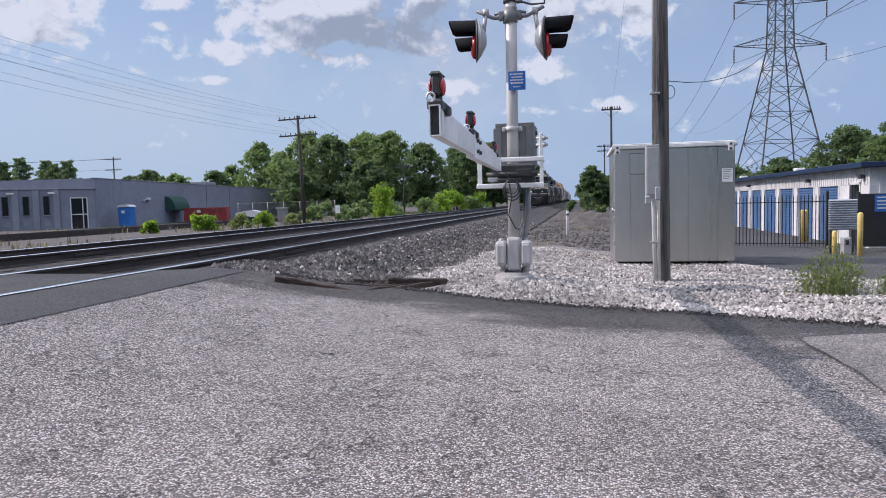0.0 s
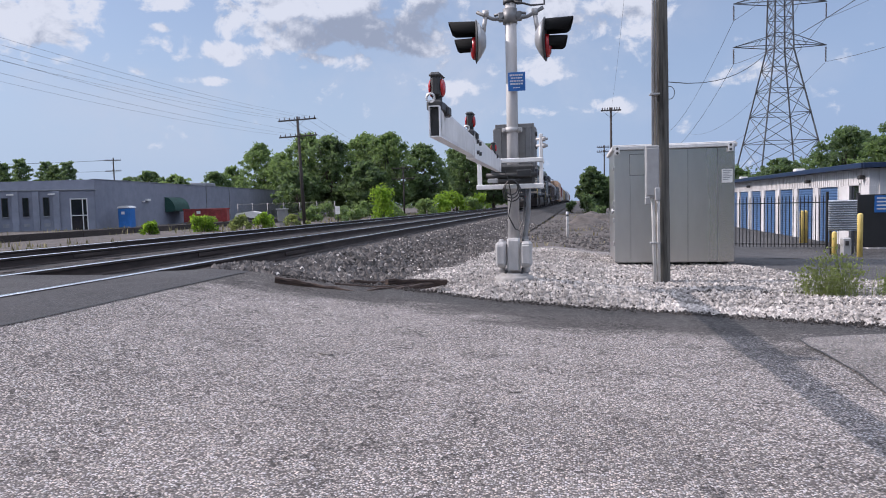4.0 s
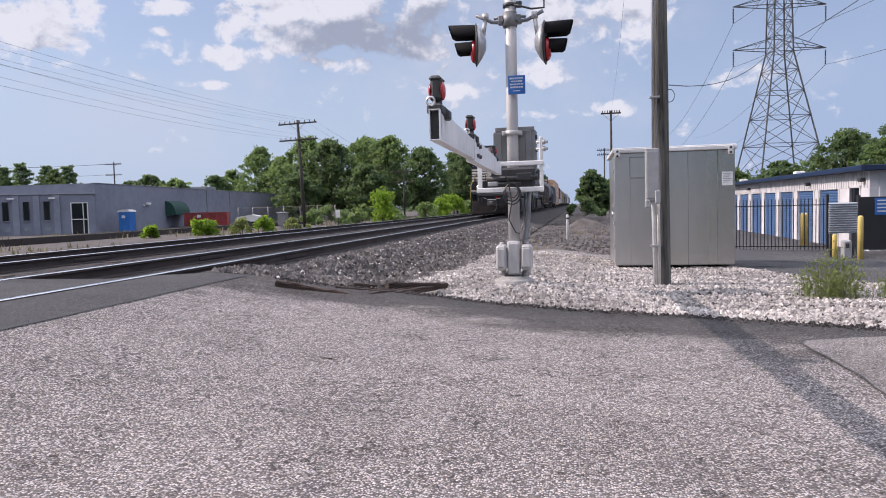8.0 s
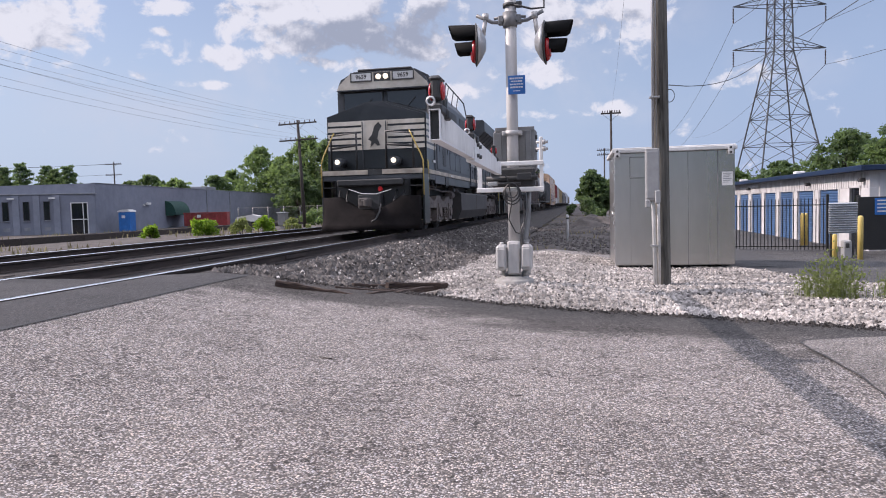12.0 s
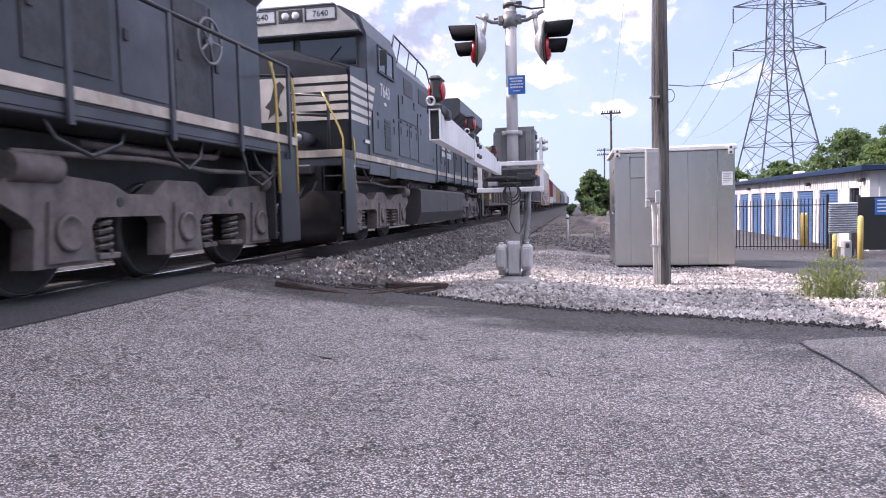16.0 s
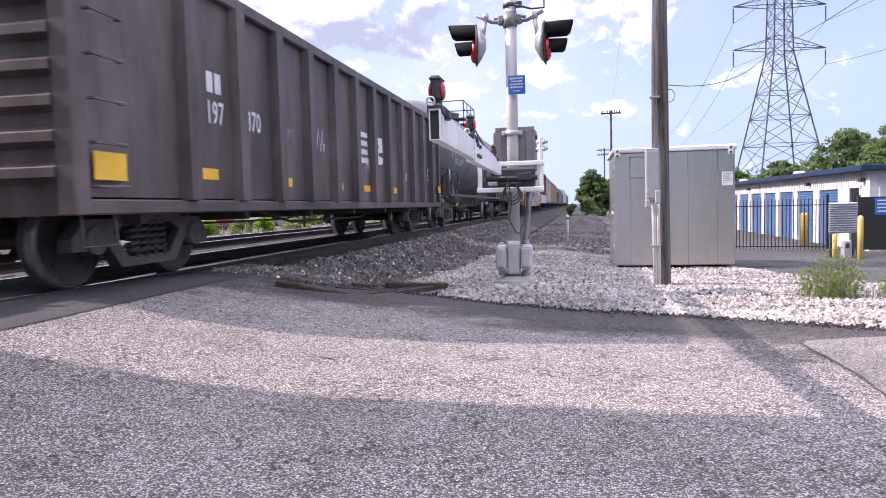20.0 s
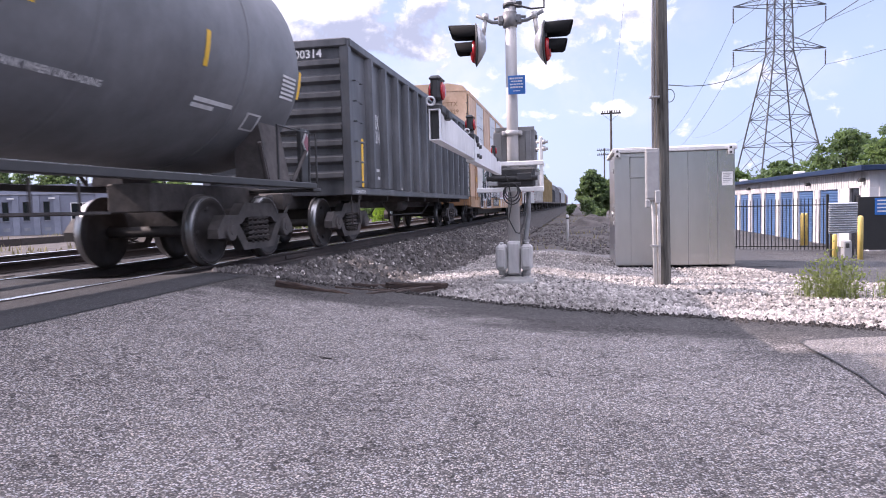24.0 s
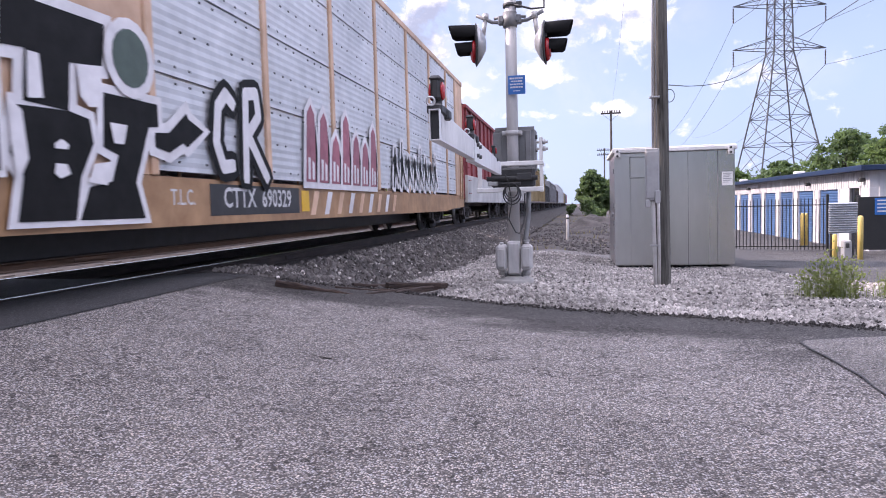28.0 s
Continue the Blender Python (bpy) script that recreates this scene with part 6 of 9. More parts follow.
def greenery():
    big, dark, lite = M["leaf"], M["leaf_dark"], M["leaf_light"]
    for k, (x, y, h, w, m, c) in enumerate((
            (-58, 122, 13.4, 4.2, big, 2600), (-52, 118, 11.0, 3.6, big, 2000), (-66, 126, 9.6, 3.8, big, 1700), (-48, 122, 9.6, 3.6, dark, 1800),
            (-43.5, 108, 13.2, 5.4, big, 3400), (-38, 104, 12.4, 5.0, dark, 3400), (-34.5, 112, 13.2, 5.2, big, 3400), (-29.5, 108, 12.8, 4.8, big, 3200),
            (-25.5, 116, 11.6, 4.4, dark, 2800), (-31, 100, 8.0, 4.0, dark, 2400), (-20.0, 128, 11.8, 4.4, dark, 3000), (-15.5, 132, 12.4, 4.2, dark, 3000),
            ) + (
            (-17.5, 150, 12.8, 4.8, big, 2800), (-12.5, 152, 10.5, 3.6, dark, 2400), (-24, 140, 12.5, 4.6, dark, 2600), (-11.5, 190, 11.5, 4.4, dark, 2200), (-40, 96, 7.0, 3.8, dark, 2200), (-36, 120, 13.4, 5.2, dark, 2800),
            (-72, 108, 8.2, 4.6, dark, 1900), (-66.5, 107, 7.4, 3.8, big, 1700), (-77, 110, 7.4, 3.6, dark, 1500), (-81, 106, 6.9, 3.6, big, 1500), (-62, 112, 8.0, 3.4, dark, 1500),
            (1.9, 92, 5.7, 1.9, dark, 1900), (2.7, 95, 5.0, 1.9, dark, 1500), (4.5, 99, 4.6, 1.8, dark, 1400))):
        tree(x, y, -0.9, h, w, m, 30 + k, int(c * 4.0), 0.13 + 0.0009 * y)
    for k, (x, y, h) in enumerate(((-71, 76, 8.6), (-67.5, 75, 9.0), (-64.5, 77, 8.2), (-61.0, 75, 8.4), (-69, 81, 9.0), (-74, 78, 9.2))):
        pine(x, y, -0.9, h - 0.6, 80 + k)
    for k, (x, y, h, w, m) in enumerate(((30, 66, 10.6, 4.4, dark), (36, 72, 10.6, 5.0, big), (26, 74, 8.0, 4.0, dark), (42, 70, 11.6, 5.0, big), (24.5, 92, 6.2, 4.2, dark), (30, 96, 6.6, 4.4, big), (36, 98, 9.4, 4.4, dark), (20.5, 100, 5.8, 3.8, big), (46, 92, 12, 5, dark), (16, 112, 5.4, 3.8, dark), (27, 68, 6.6, 3.4, big))):
        tree(x, y, -1.1, h, w, m, 120 + k, 10000, 0.18)
    for k, (x, y, h, w, m, c, sz) in enumerate((
            (-26.5, 39.6, 0.95, 1.5, lite, 800, 0.10), (-24.9, 43.0, 1.55, 2.2, lite, 1200, 0.11), (-22.8, 44.5, 1.2, 2.6, M["weed"], 1100, 0.10), (-22.2, 47.0, 1.35, 2.2, lite, 900, 0.10), (-21.4, 50.5, 1.0, 2.6, M["weed"], 900, 0.10),
            (-17.6, 62.0, 3.4, 2.6, lite, 1600, 0.13), (-16.3, 75.0, 2.2, 3.4, big, 1200, 0.15), (-15.8, 82, 2.8, 3.6, lite, 1500, 0.16), (-16.5, 92, 3.2, 4.2, lite, 1500, 0.18), (-14.8, 98, 2.6, 3.6, big, 1300, 0.18), (-15.2, 108, 3.2, 4, lite, 1300, 0.2),
            ) + (
            (-19.5, 60, 1.3, 3.2, big, 900, 0.13), (-22.5, 66, 1.6, 3.6, big, 1000, 0.14), (-27, 68, 1.5, 3.4, big, 1000, 0.14), (-19.0, 70, 1.7, 3.2, big, 1000, 0.15), (-21, 78, 1.8, 4, big, 1000, 0.16), (-26, 84, 2.2, 4.6, big, 1100, 0.18), (-32, 84, 2.2, 4.6, big, 1100, 0.18), (-18.5, 118, 2.6, 4, big, 900, 0.22),
            (-33, 58, 1.0, 2.0, M["weed"], 600, 0.11), (1.4, 84, 2.4, 2.2, dark, 900, 0.14), (2.4, 72, 1.3, 2.2, dark, 700, 0.12), (-0.6, 88, 1.6, 2.0, dark, 700, 0.14))):
        bush(x, y, -0.88, h, w, m, 200 + k, c, sz)
    rng = np.random.default_rng(77)
    pts = []
    for k in range(5200):
        x, y = -14 - rng.random() ** 1.3 * 26, 8 + rng.random() * 110
        if noise.noise((x * 0.13, y * 0.1, 4)) > -0.02:
            pts.append((x, y, -0.84))
    weeds("trackside_grass", pts, 0.34, M["dry"], "dry yellow-green grass along the far bank", 5, 0.05)
    pts = []
    for k in range(2400):
        x, y = rng.uniform(-2.2, 4.5), 19.5 + rng.random() * 70
        if noise.noise((x * 0.5, y * 0.25, 9)) > 0.12:
            pts.append((x, y, ground_z(x, y) - 0.02))
    weeds("path_grass", pts, 0.16, M["dry"], "sparse dry grass on the bare path", 6, 0.03)
    for k, (x, y, h) in enumerate(((3.16, 9.35, 0.52), (3.28, 9.45, 0.66), (3.05, 9.50, 0.50), (3.38, 9.30, 0.52), (3.22, 9.62, 0.68), (3.78, 9.35, 0.36), (3.92, 9.45, 0.42), (2.92, 9.62, 0.44))):
        tall_weed(x, y, ground_z(x, y) + 0.02, h, 300 + k)
    pts = []
    for cx, cy, wide, n in ((3.22, 9.45, 0.12, 300), (2.98, 9.55, 0.12, 110), (3.88, 9.4, 0.13, 220), (4.6, 9.2, 0.3, 160)):
        for k in range(n):
            x, y = cx + rng.normal(0, wide), cy + rng.normal(0, wide)
            pts.append((x, y, ground_z(x, y) + 0.01))
    weeds("verge_grass", pts, 0.33, M["weed"], "rough green verge grass at the gravel's edge", 7, 0.0028)
    # woods on the horizon
    quad, faces, o = [], [], 0
    clumps = []
    for k in range(420):
        side = rng.random()
        x = rng.uniform(-330, -22) if side < 0.62 else rng.uniform(40, 260)
        y = rng.uniform(260, 420)
        hgt = rng.uniform(7, 15)
        for f in (0.2, 0.45, 0.7, 0.92):
            clumps.append((x + rng.normal(0, 2), y + rng.normal(0, 2), -1 + hgt * f, hgt * 0.24))
    q, f = leaves(clumps, 1.0, 30000, 0.9, rng)
    ob = joined("distant_woods", q.tolist(), f.tolist(), M["leaf_dark"])
    tagged(ob, "dark belt of woods along the horizon", "woods", kind="stuff")
    # unseen tree belt behind the viewer, added to darken reflections
    clumps = []
    for k in range(150):
        x, y, hgt = rng.uniform(-75, 60), rng.uniform(-75, -55), rng.uniform(9, 16)
        for f in (0.12, 0.35, 0.6, 0.85):
            clumps.append((x + rng.normal(0, 1.5), y + rng.normal(0, 1.5), -1 + hgt * f, hgt * 0.24))
    q, f = leaves(clumps, 1.0, 14000, 0.8, rng)
    ob = joined("woods_across_the_road", q.tolist(), f.tolist(), M["leaf_dark"])
    tagged(ob, "unseen tree belt behind the viewer, added for reflections", "woods", kind="stuff")


def dirt_heaps():
    for x, y, h, w, seed in ((0.6, 46, 0.55, 1.6, 1), (1.8, 52, 0.5, 1.8, 2), (0.2, 36, 0.3, 1.3, 3), (1.2, 58, 0.6, 2.0, 4)):
        verts, faces, n = [], [], 14
        for i in range(n + 1):
            for j in range(n + 1):
                u, v = -1 + 2 * i / n, -1 + 2 * j / n
                d = min(1, math.hypot(u, v))
                verts.append((x + u * w, y + v * w * 1.6, ground_z(x, y) - 0.05 + h * (math.cos(d * math.pi) + 1) / 2 * (1 + 0.5 * noise.noise((u * 2, v * 2, seed)))))
        faces = [(i * (n + 1) + j, (i + 1) * (n + 1) + j, (i + 1) * (n + 1) + j + 1, i * (n + 1) + j + 1) for i in range(n) for j in range(n)]
        ob = joined("earth_mound", verts, faces, M["dirt"])
        tagged(ob, "low heap of bare brown earth by the path", "earth heap", "earth heaps")


crossing_signal()
utility_pole()
signal_cabinet()
loose_timbers()
marker_post()
storage_building()
yard()
workshop()
yard_clutter()
poles_and_wires()
tower()
dirt_heaps()
greenery()


# ---- the train ----
MOVES = []
SPIN = []


def travel(t):
    """How far the train has come, counted from 18 s."""
    s = t - 18.0
    return 6.998 * s - 0.01215 * s * s / 2


def rolls(car, start):
    """Key a vehicle whose front coupler stands at start at 18 s."""
    MOVES.append((car, [(t, pose(TRACK, start - travel(t), 0)) for t in range(0, 29, 2)]))


TENTHS = [k / 10 for k in range(281)]


def wheelset(car, y, r, turning=True):
    """An axle with two flanged wheels, which turn as the train rolls."""
    global WHEELS
    key = round(r, 3)
    if key not in WHEELS:
        bm = bmesh.new()
        for s in (-1, 1):
            lathe(bm, [(0.10, s * 0.66), (0.12, s * 0.70), (r - 0.10, s * 0.715), (r - 0.07, s * 0.70), (r + 0.028, s * 0.715), (r + 0.028, s * 0.735), (r, s * 0.755),
                       (r - 0.004, s * 0.86), (r - 0.06, s * 0.86), (r - 0.09, s * 0.835), (r * 0.55, s * 0.80), (0.13, s * 0.87), (0.10, s * 0.88)], (0, 0, 0), 0, 28)
        tube(bm, (-1.05, 0, 0), (1.05, 0, 0), 0.075, n=10)
        for s in (-1, 1):
            for k in range(4):
                a = k * 1.5708 + 0.4
                tube(bm, (s * 0.80, r * 0.62 * math.cos(a), r * 0.62 * math.sin(a)), (s * 0.845, r * 0.62 * math.cos(a), r * 0.62 * math.sin(a)), 0.03, n=6)
        WHEELS[key] = mesh_of("wheelset", bm, M["wheel"])
        for s in (-1, 1):
            bm = bmesh.new()
            lathe(bm, [(r + 0.0005, s * 0.757), (r + 0.0015, s * 0.77), (r + 0.0015, s * 0.85), (r - 0.018, s * 0.8615), (r - 0.022, s * 0.8610)], (0, 0, 0), 0, 28)
            for f in [f for f in bm.faces if len(f.verts) > 4]:
                bm.faces.remove(f)
            WHEELS[key, s] = mesh_of("tread", bm, M["tread"])
    ob = new("wheelset", WHEELS[key])
    ob.parent = car
    ob.matrix_basis = pose(0, y, r)
    for s in (-1, 1):
        tread = new("tread", WHEELS[key, s])
        tread.parent = ob
        tagged(tread, "bright worn wheel tread")
    if turning:
        SPIN.append((ob, y, r))


WHEELS = {}


def spring(bm, x, y, z0, z1, r):
    n, turns = 30, 5
    pts = [(x + r * math.cos(6.2832 * turns * k / n), y + r * math.sin(6.2832 * turns * k / n), z0 + (z1 - z0) * k / n) for k in range(n + 1)]
    path(bm, pts, 0.022, 4)


def freight_truck(car, y, turning=True, base=0.87, r=0.46):
    for s in (-1, 1):
        bm = bmesh.new()
        upper = [(-1.18, 0.48), (-1.0, 0.66), (-0.62, 0.66), (-0.44, 0.82), (0.44, 0.82), (0.62, 0.66), (1.0, 0.66), (1.18, 0.48), (1.18, 0.36), (0.98, 0.36), (0.90, 0.50), (0.52, 0.54), (0.40, 0.62),
                 (-0.40, 0.62), (-0.52, 0.54), (-0.90, 0.50), (-0.98, 0.36), (-1.18, 0.36)]
        lower = [(-0.78, 0.52), (-0.60, 0.545), (-0.36, 0.27), (0.36, 0.27), (0.60, 0.545), (0.78, 0.52), (0.47, 0.17), (-0.47, 0.17)]
        for out, x0, x1 in ((upper, 0.98, 1.13), (lower, 0.985, 1.125)):
            prism(bm, [(y + u, v) for u, v in out], 0, s * x0, s * x1)
        fr = part("side_frame", bm, M["truck_dark"], car, "cast steel truck side frame")
        for k in (-0.24, -0.08, 0.08, 0.24):
            bm = bmesh.new()
            spring(bm, s * 1.08, y + k, 0.27, 0.62, 0.068)
            part("coil_spring", bm, M["truck_dark"], fr)
        for u in (-base, base):
            bm = bmesh.new()
            tube(bm, (s * 0.98, y + u, r), (s * 1.17, y + u, r), 0.15, 0.14, 14)
            tube(bm, (s * 1.16, y + u, r), (s * 1.18, y + u, r), 0.07, 0.06, 10)
            part("bearing_cap", bm, M["truck_dark"], fr)
    block("bolster", M["truck_dark"], car, (-1.05, 1.05, y - 0.2, y + 0.2, 0.45, 0.75), b=0.03)
    for u in (-base, base):
        wheelset(car, y + u, r, turning)


def coupler(car, y, way):
    """A knuckle coupler that reaches from y towards way (-1 front, +1 rear), with an air hose."""
    bm = bmesh.new()
    box(bm, -0.09, 0.09, y, y - way * 0.75, 0.76, 0.94, 0.02)
    box(bm, -0.17, 0.15, y - way * 0.02, y - way * 0.30, 0.72, 1.0, 0.04)
    box(bm, 0.02, 0.16, y + way * 0.12, y - way * 0.05, 0.74, 0.98, 0.04)
    cp = part("coupler", bm, M["truck_dark"], car, "rusty knuckle coupler")
    bm = bmesh.new()
    path(bm, [(0.35, y - way * 0.5, 0.82), (0.36, y - way * 0.25, 0.62), (0.30, y - way * 0.05, 0.40), (0.22, y + way * 0.05, 0.34)], 0.028, 7)
    part("air_hose", bm, M["black"], cp)


def ladder(car, x, y0, y1, zs, material, r=0.016, off=0.07, name="ladder_rung"):
    for z in zs:
        bm = bmesh.new()
        s = 1 if x > 0 else -1
        path(bm, [(x, y0, z), (x + s * off, y0, z), (x + s * off, y1, z), (x, y1, z)], r, 5)
        part(name, bm, material, car)


def side_text(text, size, car, x, y, z, material=None, bold=0.0, squeeze=1.0):
    writing(text, size, material or M["decal"], car, pose(x, y, z, 90, 0, 90), bold=bold, squeeze=squeeze)


def plate(name, material, car, x, outline, label="", thick=0.004):
    """A flat painted shape on the side, as (y, z) outline."""
    bm = bmesh.new()
    prism(bm, outline, 0, x, x + thick)
    return part(name, bm, material, car, label)


def locomotive(start, number, label, lit):
    c = thing("locomotive", label, "locomotive", group="train")
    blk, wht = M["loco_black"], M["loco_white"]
    # frame, deck and the striped side sill
    block("underframe", M["black"], c, (-0.80, 0.80, 1.1, 20.2, 0.90, 1.50), b=0.03)
    for s in (-1, 1):
        block("sill_skirt", blk, c, (s * 1.47, s * 1.51, 2.55, 9.25, 1.40, 1.642), b=0.008)
        block("sill_skirt", blk, c, (s * 1.47, s * 1.51, 1.66, 2.548, 1.56, 1.642), b=0.008)
        block("sill_skirt", blk, c, (s * 1.47, s * 1.51, 9.252, 20.0, 1.54, 1.642), b=0.008)
        block("sill_box", M["dark_metal"], c, (s * 1.50, s * 1.53, 4.10, 4.62, 1.36, 1.64), b=0.01)
    block("deck", blk, c, (-1.50, 1.50, 1.0, 20.25, 1.50, 1.64), b=0.012)
    for s in (-1, 1):
        for a, b in ((1.64, 3.9), (3.92, 9.0), (9.02, 14.4), (14.42, 20.22)):
            block("sill_stripe", M["sill_white"], c, (s * 1.500, s * 1.522, a, b, 1.672, 1.785), b=0.004, label="grimy white sill stripe")
    block("deck_plate", M["dark_metal"], c, (-1.499, 1.499, 1.0, 20.25, 1.641, 1.80), b=0.006)
    # pilot, plow, steps
    bm = bmesh.new()
    box(bm, -1.10, 1.10, 1.0, 1.10, 0.30, 1.50, 0.02)
    part("pilot", bm, M["black"], c)
    bm = bmesh.new()
    rows = []
    for i in range(17):
        x = -1.42 + 2.84 * i / 16
        w = (abs(x) / 1.42) ** 1.6
        top = 0.66 + 0.38 * min(1, abs(x) / 0.85) ** 2
        rows.append([bm.verts.new((x, 0.98, 0.12)), bm.verts.new((x, 0.16 + 0.46 * w, 0.12)), bm.verts.new((x, 0.26 + 0.46 * w, 0.28)), bm.verts.new((x, 0.40 + 0.42 * w, 0.50)),
                     bm.verts.new((x, 0.58 + 0.30 * w, top)), bm.verts.new((x, 0.98, top))])
    for u, v in zip(rows, rows[1:]):
        for k in range(6):
            bm.faces.new((u[k], v[k], v[(k + 1) % 6], u[(k + 1) % 6])).smooth = k in (1, 2, 3)
    for ring in (rows[0], rows[-1]):
        bm.faces.new(ring)
    part("snow_plow", bm, M["plow"], c, "dusty steel plow under the nose")
    block("anticlimber", M["black"], c, (-0.95, 0.95, 0.72, 1.0, 1.34, 1.52), b=0.03)
    block("coupler_pocket", M["dark_metal"], c, (-0.32, 0.32, 0.62, 1.0, 0.66, 1.10), b=0.03)
    coupler(c, 0.12, -1)
    coupler(c, 21.28, 1)
    for x in (-0.72, 0.72, -0.95, 0.95):
        bm = bmesh.new()
        path(bm, [(x, 0.98, 1.22), (x * 0.97, 0.78, 0.98), (x * 0.90, 0.70, 0.72), (x * 0.72, 0.66, 0.60)], 0.026, 7)
        part("air_hose", bm, M["black"], c)
    bm = bmesh.new()
    path(bm, [(-0.6, 0.70, 1.25), (-0.2, 0.62, 1.12), (0.2, 0.62, 1.10), (0.62, 0.70, 1.22)], 0.012, 5)
    part("jumper_cable", bm, M["decal"], c, "pale jumper cable across the pilot")
    bm = bmesh.new()
    tube(bm, (0.30, 0.80, 1.24), (0.30, 0.72, 1.24), 0.07, n=12)
    part("end_valve", bm, M["red_lens"], c)
    for yy, way in ((1.0, 1), (20.25, -1)):
        for s in (-1, 1):
            y0 = yy
            y1 = yy + way * 0.72
            block("stairwell", M["black"], c, (s * 1.04, s * 1.10, y0, y1, 0.30, 1.50), (s * 1.10, s * 1.44, y1 - way * 0.05, y1, 0.30, 1.50), b=0.006)
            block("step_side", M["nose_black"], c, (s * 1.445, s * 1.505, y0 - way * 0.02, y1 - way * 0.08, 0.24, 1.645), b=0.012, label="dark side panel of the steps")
            for k, z in enumerate((0.34, 0.66, 0.98, 1.30)):
                st = block("step", M["dark_metal"], c, (s * 1.105, s * 1.44, y0 - way * (0.10 - 0.03 * k), y1 - way * 0.06, z, z + 0.03), b=0.006)
                if k in (0, 2):
                    block("step_edge", M["tread_yellow"], st, (s * 1.105, s * 1.44, y0 - way * (0.115 - 0.03 * k), y0 - way * (0.102 - 0.03 * k), z + 0.01, z + 0.034))
        block("deck_edge", M["sill_white"], c, (-1.46, -0.12, yy - way * 0.03, yy - way * 0.004, 1.66, 1.79), (0.30, 1.46, yy - way * 0.03, yy - way * 0.004, 1.66, 1.79), b=0.004, label="grimy white deck edge")
    # ditch lights
    for x in (-0.98, 0.66):
        bm = bmesh.new()
        tube(bm, (x, 0.90, 2.03), (x, 1.46, 2.03), 0.125, 0.125, 16)
        dl = part("ditch_light", bm, blk, c)
        bm = bmesh.new()
        lathe(bm, [(0.02, -0.03), (0.065, -0.02), (0.075, 0.0)], (x, 0.90, 2.03), 1, 16)
        part("lamp", bm, M["lamp_glow"] if lit else M["steel"], dl, "headlamp")
    # nose with the white stripes
    bm = bmesh.new()
    front = [(-1.48, 1.46, 1.80), (1.48, 1.46, 1.80), (1.48, 1.50, 3.38), (0.28, 1.56, 3.78), (-0.28, 1.56, 3.78), (-1.48, 1.50, 3.38)]
    back = [(-1.48, 2.62, 1.80), (1.48, 2.62, 1.80), (1.48, 2.62, 3.54), (0.28, 2.62, 3.90), (-0.28, 2.62, 3.90), (-1.48, 2.62, 3.54)]
    fv, bv = [bm.verts.new(p) for p in front], [bm.verts.new(p) for p in back]
    for k in range(6):
        bm.faces.new((fv[k], fv[(k + 1) % 6], bv[(k + 1) % 6], bv[k]))
    bm.faces.new(fv[::-1])
    bm.faces.new(bv)
    bmesh.ops.bevel(bm, geom=[e for e in bm.edges if e.verts[0].co.y < 1.6 and e.verts[1].co.y < 1.6], offset=0.05, segments=2, affect="EDGES")
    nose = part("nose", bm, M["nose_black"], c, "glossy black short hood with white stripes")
    for k in range(5):
        z = 2.40 + 0.178 * k
        for a, b in ((-1.44, -0.42), (0.36, 1.44)):
            block("nose_stripe", M["cream"], nose, (a, b, 1.452 + 0.029 * (z - 1.8), 1.475 + 0.029 * (z - 1.8), z, z + 0.118))
        for s in (-1, 1):
            plate("side_stripe", M["cream"], nose, s * 1.4805 if s > 0 else -1.4845, [(1.54, z), (2.62 - 0.02, z), (2.62 - 0.02, z + 0.112), (1.54, z + 0.112)])
            plate("side_stripe", M["cream"], nose, s * 1.501 if s > 0 else -1.505, [(2.62, z), (2.66 + 0.10 * k, z), (2.71 + 0.10 * k, z + 0.112), (2.62, z + 0.112)])
    block("nose_panel", M["cream"], nose, (-0.42, 0.36, 1.448, 1.47, 2.40, 3.23))
    bm = bmesh.new()
    prism(bm, [(-0.16, 2.46), (-0.02, 2.58), (0.06, 2.50), (0.14, 2.53), (0.06, 2.70), (0.10, 2.90), (0.20, 3.06), (0.10, 3.17), (-0.02, 3.07), (-0.10, 2.82), (-0.22, 2.69), (-0.12, 2.63)], 1, 1.440, 1.447)
    part("emblem", bm, M["black"], nose, "plain dark emblem on the nose")
    block("nose_door", blk, nose, (-0.40, -0.37, 1.440, 1.446, 1.9, 3.2), (0.30, 0.33, 1.440, 1.446, 1.9, 3.2))
    # front handrails
    for pts in ([(-1.20, 1.05, 1.8), (-1.20, 1.05, 2.78), (-0.45, 1.05, 2.86), (-0.45, 1.05, 1.8)], [(0.42, 1.05, 1.8), (0.42, 1.05, 2.86), (1.20, 1.05, 2.78), (1.20, 1.05, 1.8)], [(-0.45, 1.05, 2.50), (-1.20, 1.05, 2.42)], [(0.42, 1.05, 2.50), (1.20, 1.05, 2.42)]):
        bm = bmesh.new()
        path(bm, pts, 0.034, 7)
        part("handrail", bm, M["black"], c)
    for s in (-1, 1):
        for yy, m in ((1.02, M["rail_yellow"]), (1.66, M["rail_yellow"])):
            bm = bmesh.new()
            path(bm, [(s * 1.10, yy, 2.86), (s * 1.20, yy - 0.02, 2.66), (s * 1.42, yy - 0.04, 2.20), (s * 1.49, yy - 0.04, 2.0), (s * 1.49, yy - 0.04, 1.05)], 0.019, 7)
            part("grab_rail", bm, m, c, "bent yellow grab rail")
        for yy in (20.2, 19.55):
            bm = bmesh.new()
            path(bm, [(s * 1.44, yy, 2.80), (s * 1.49, yy + 0.02, 2.5), (s * 1.50, yy + 0.03, 1.9), (s * 1.50, yy + 0.03, 0.95)], 0.022, 7)
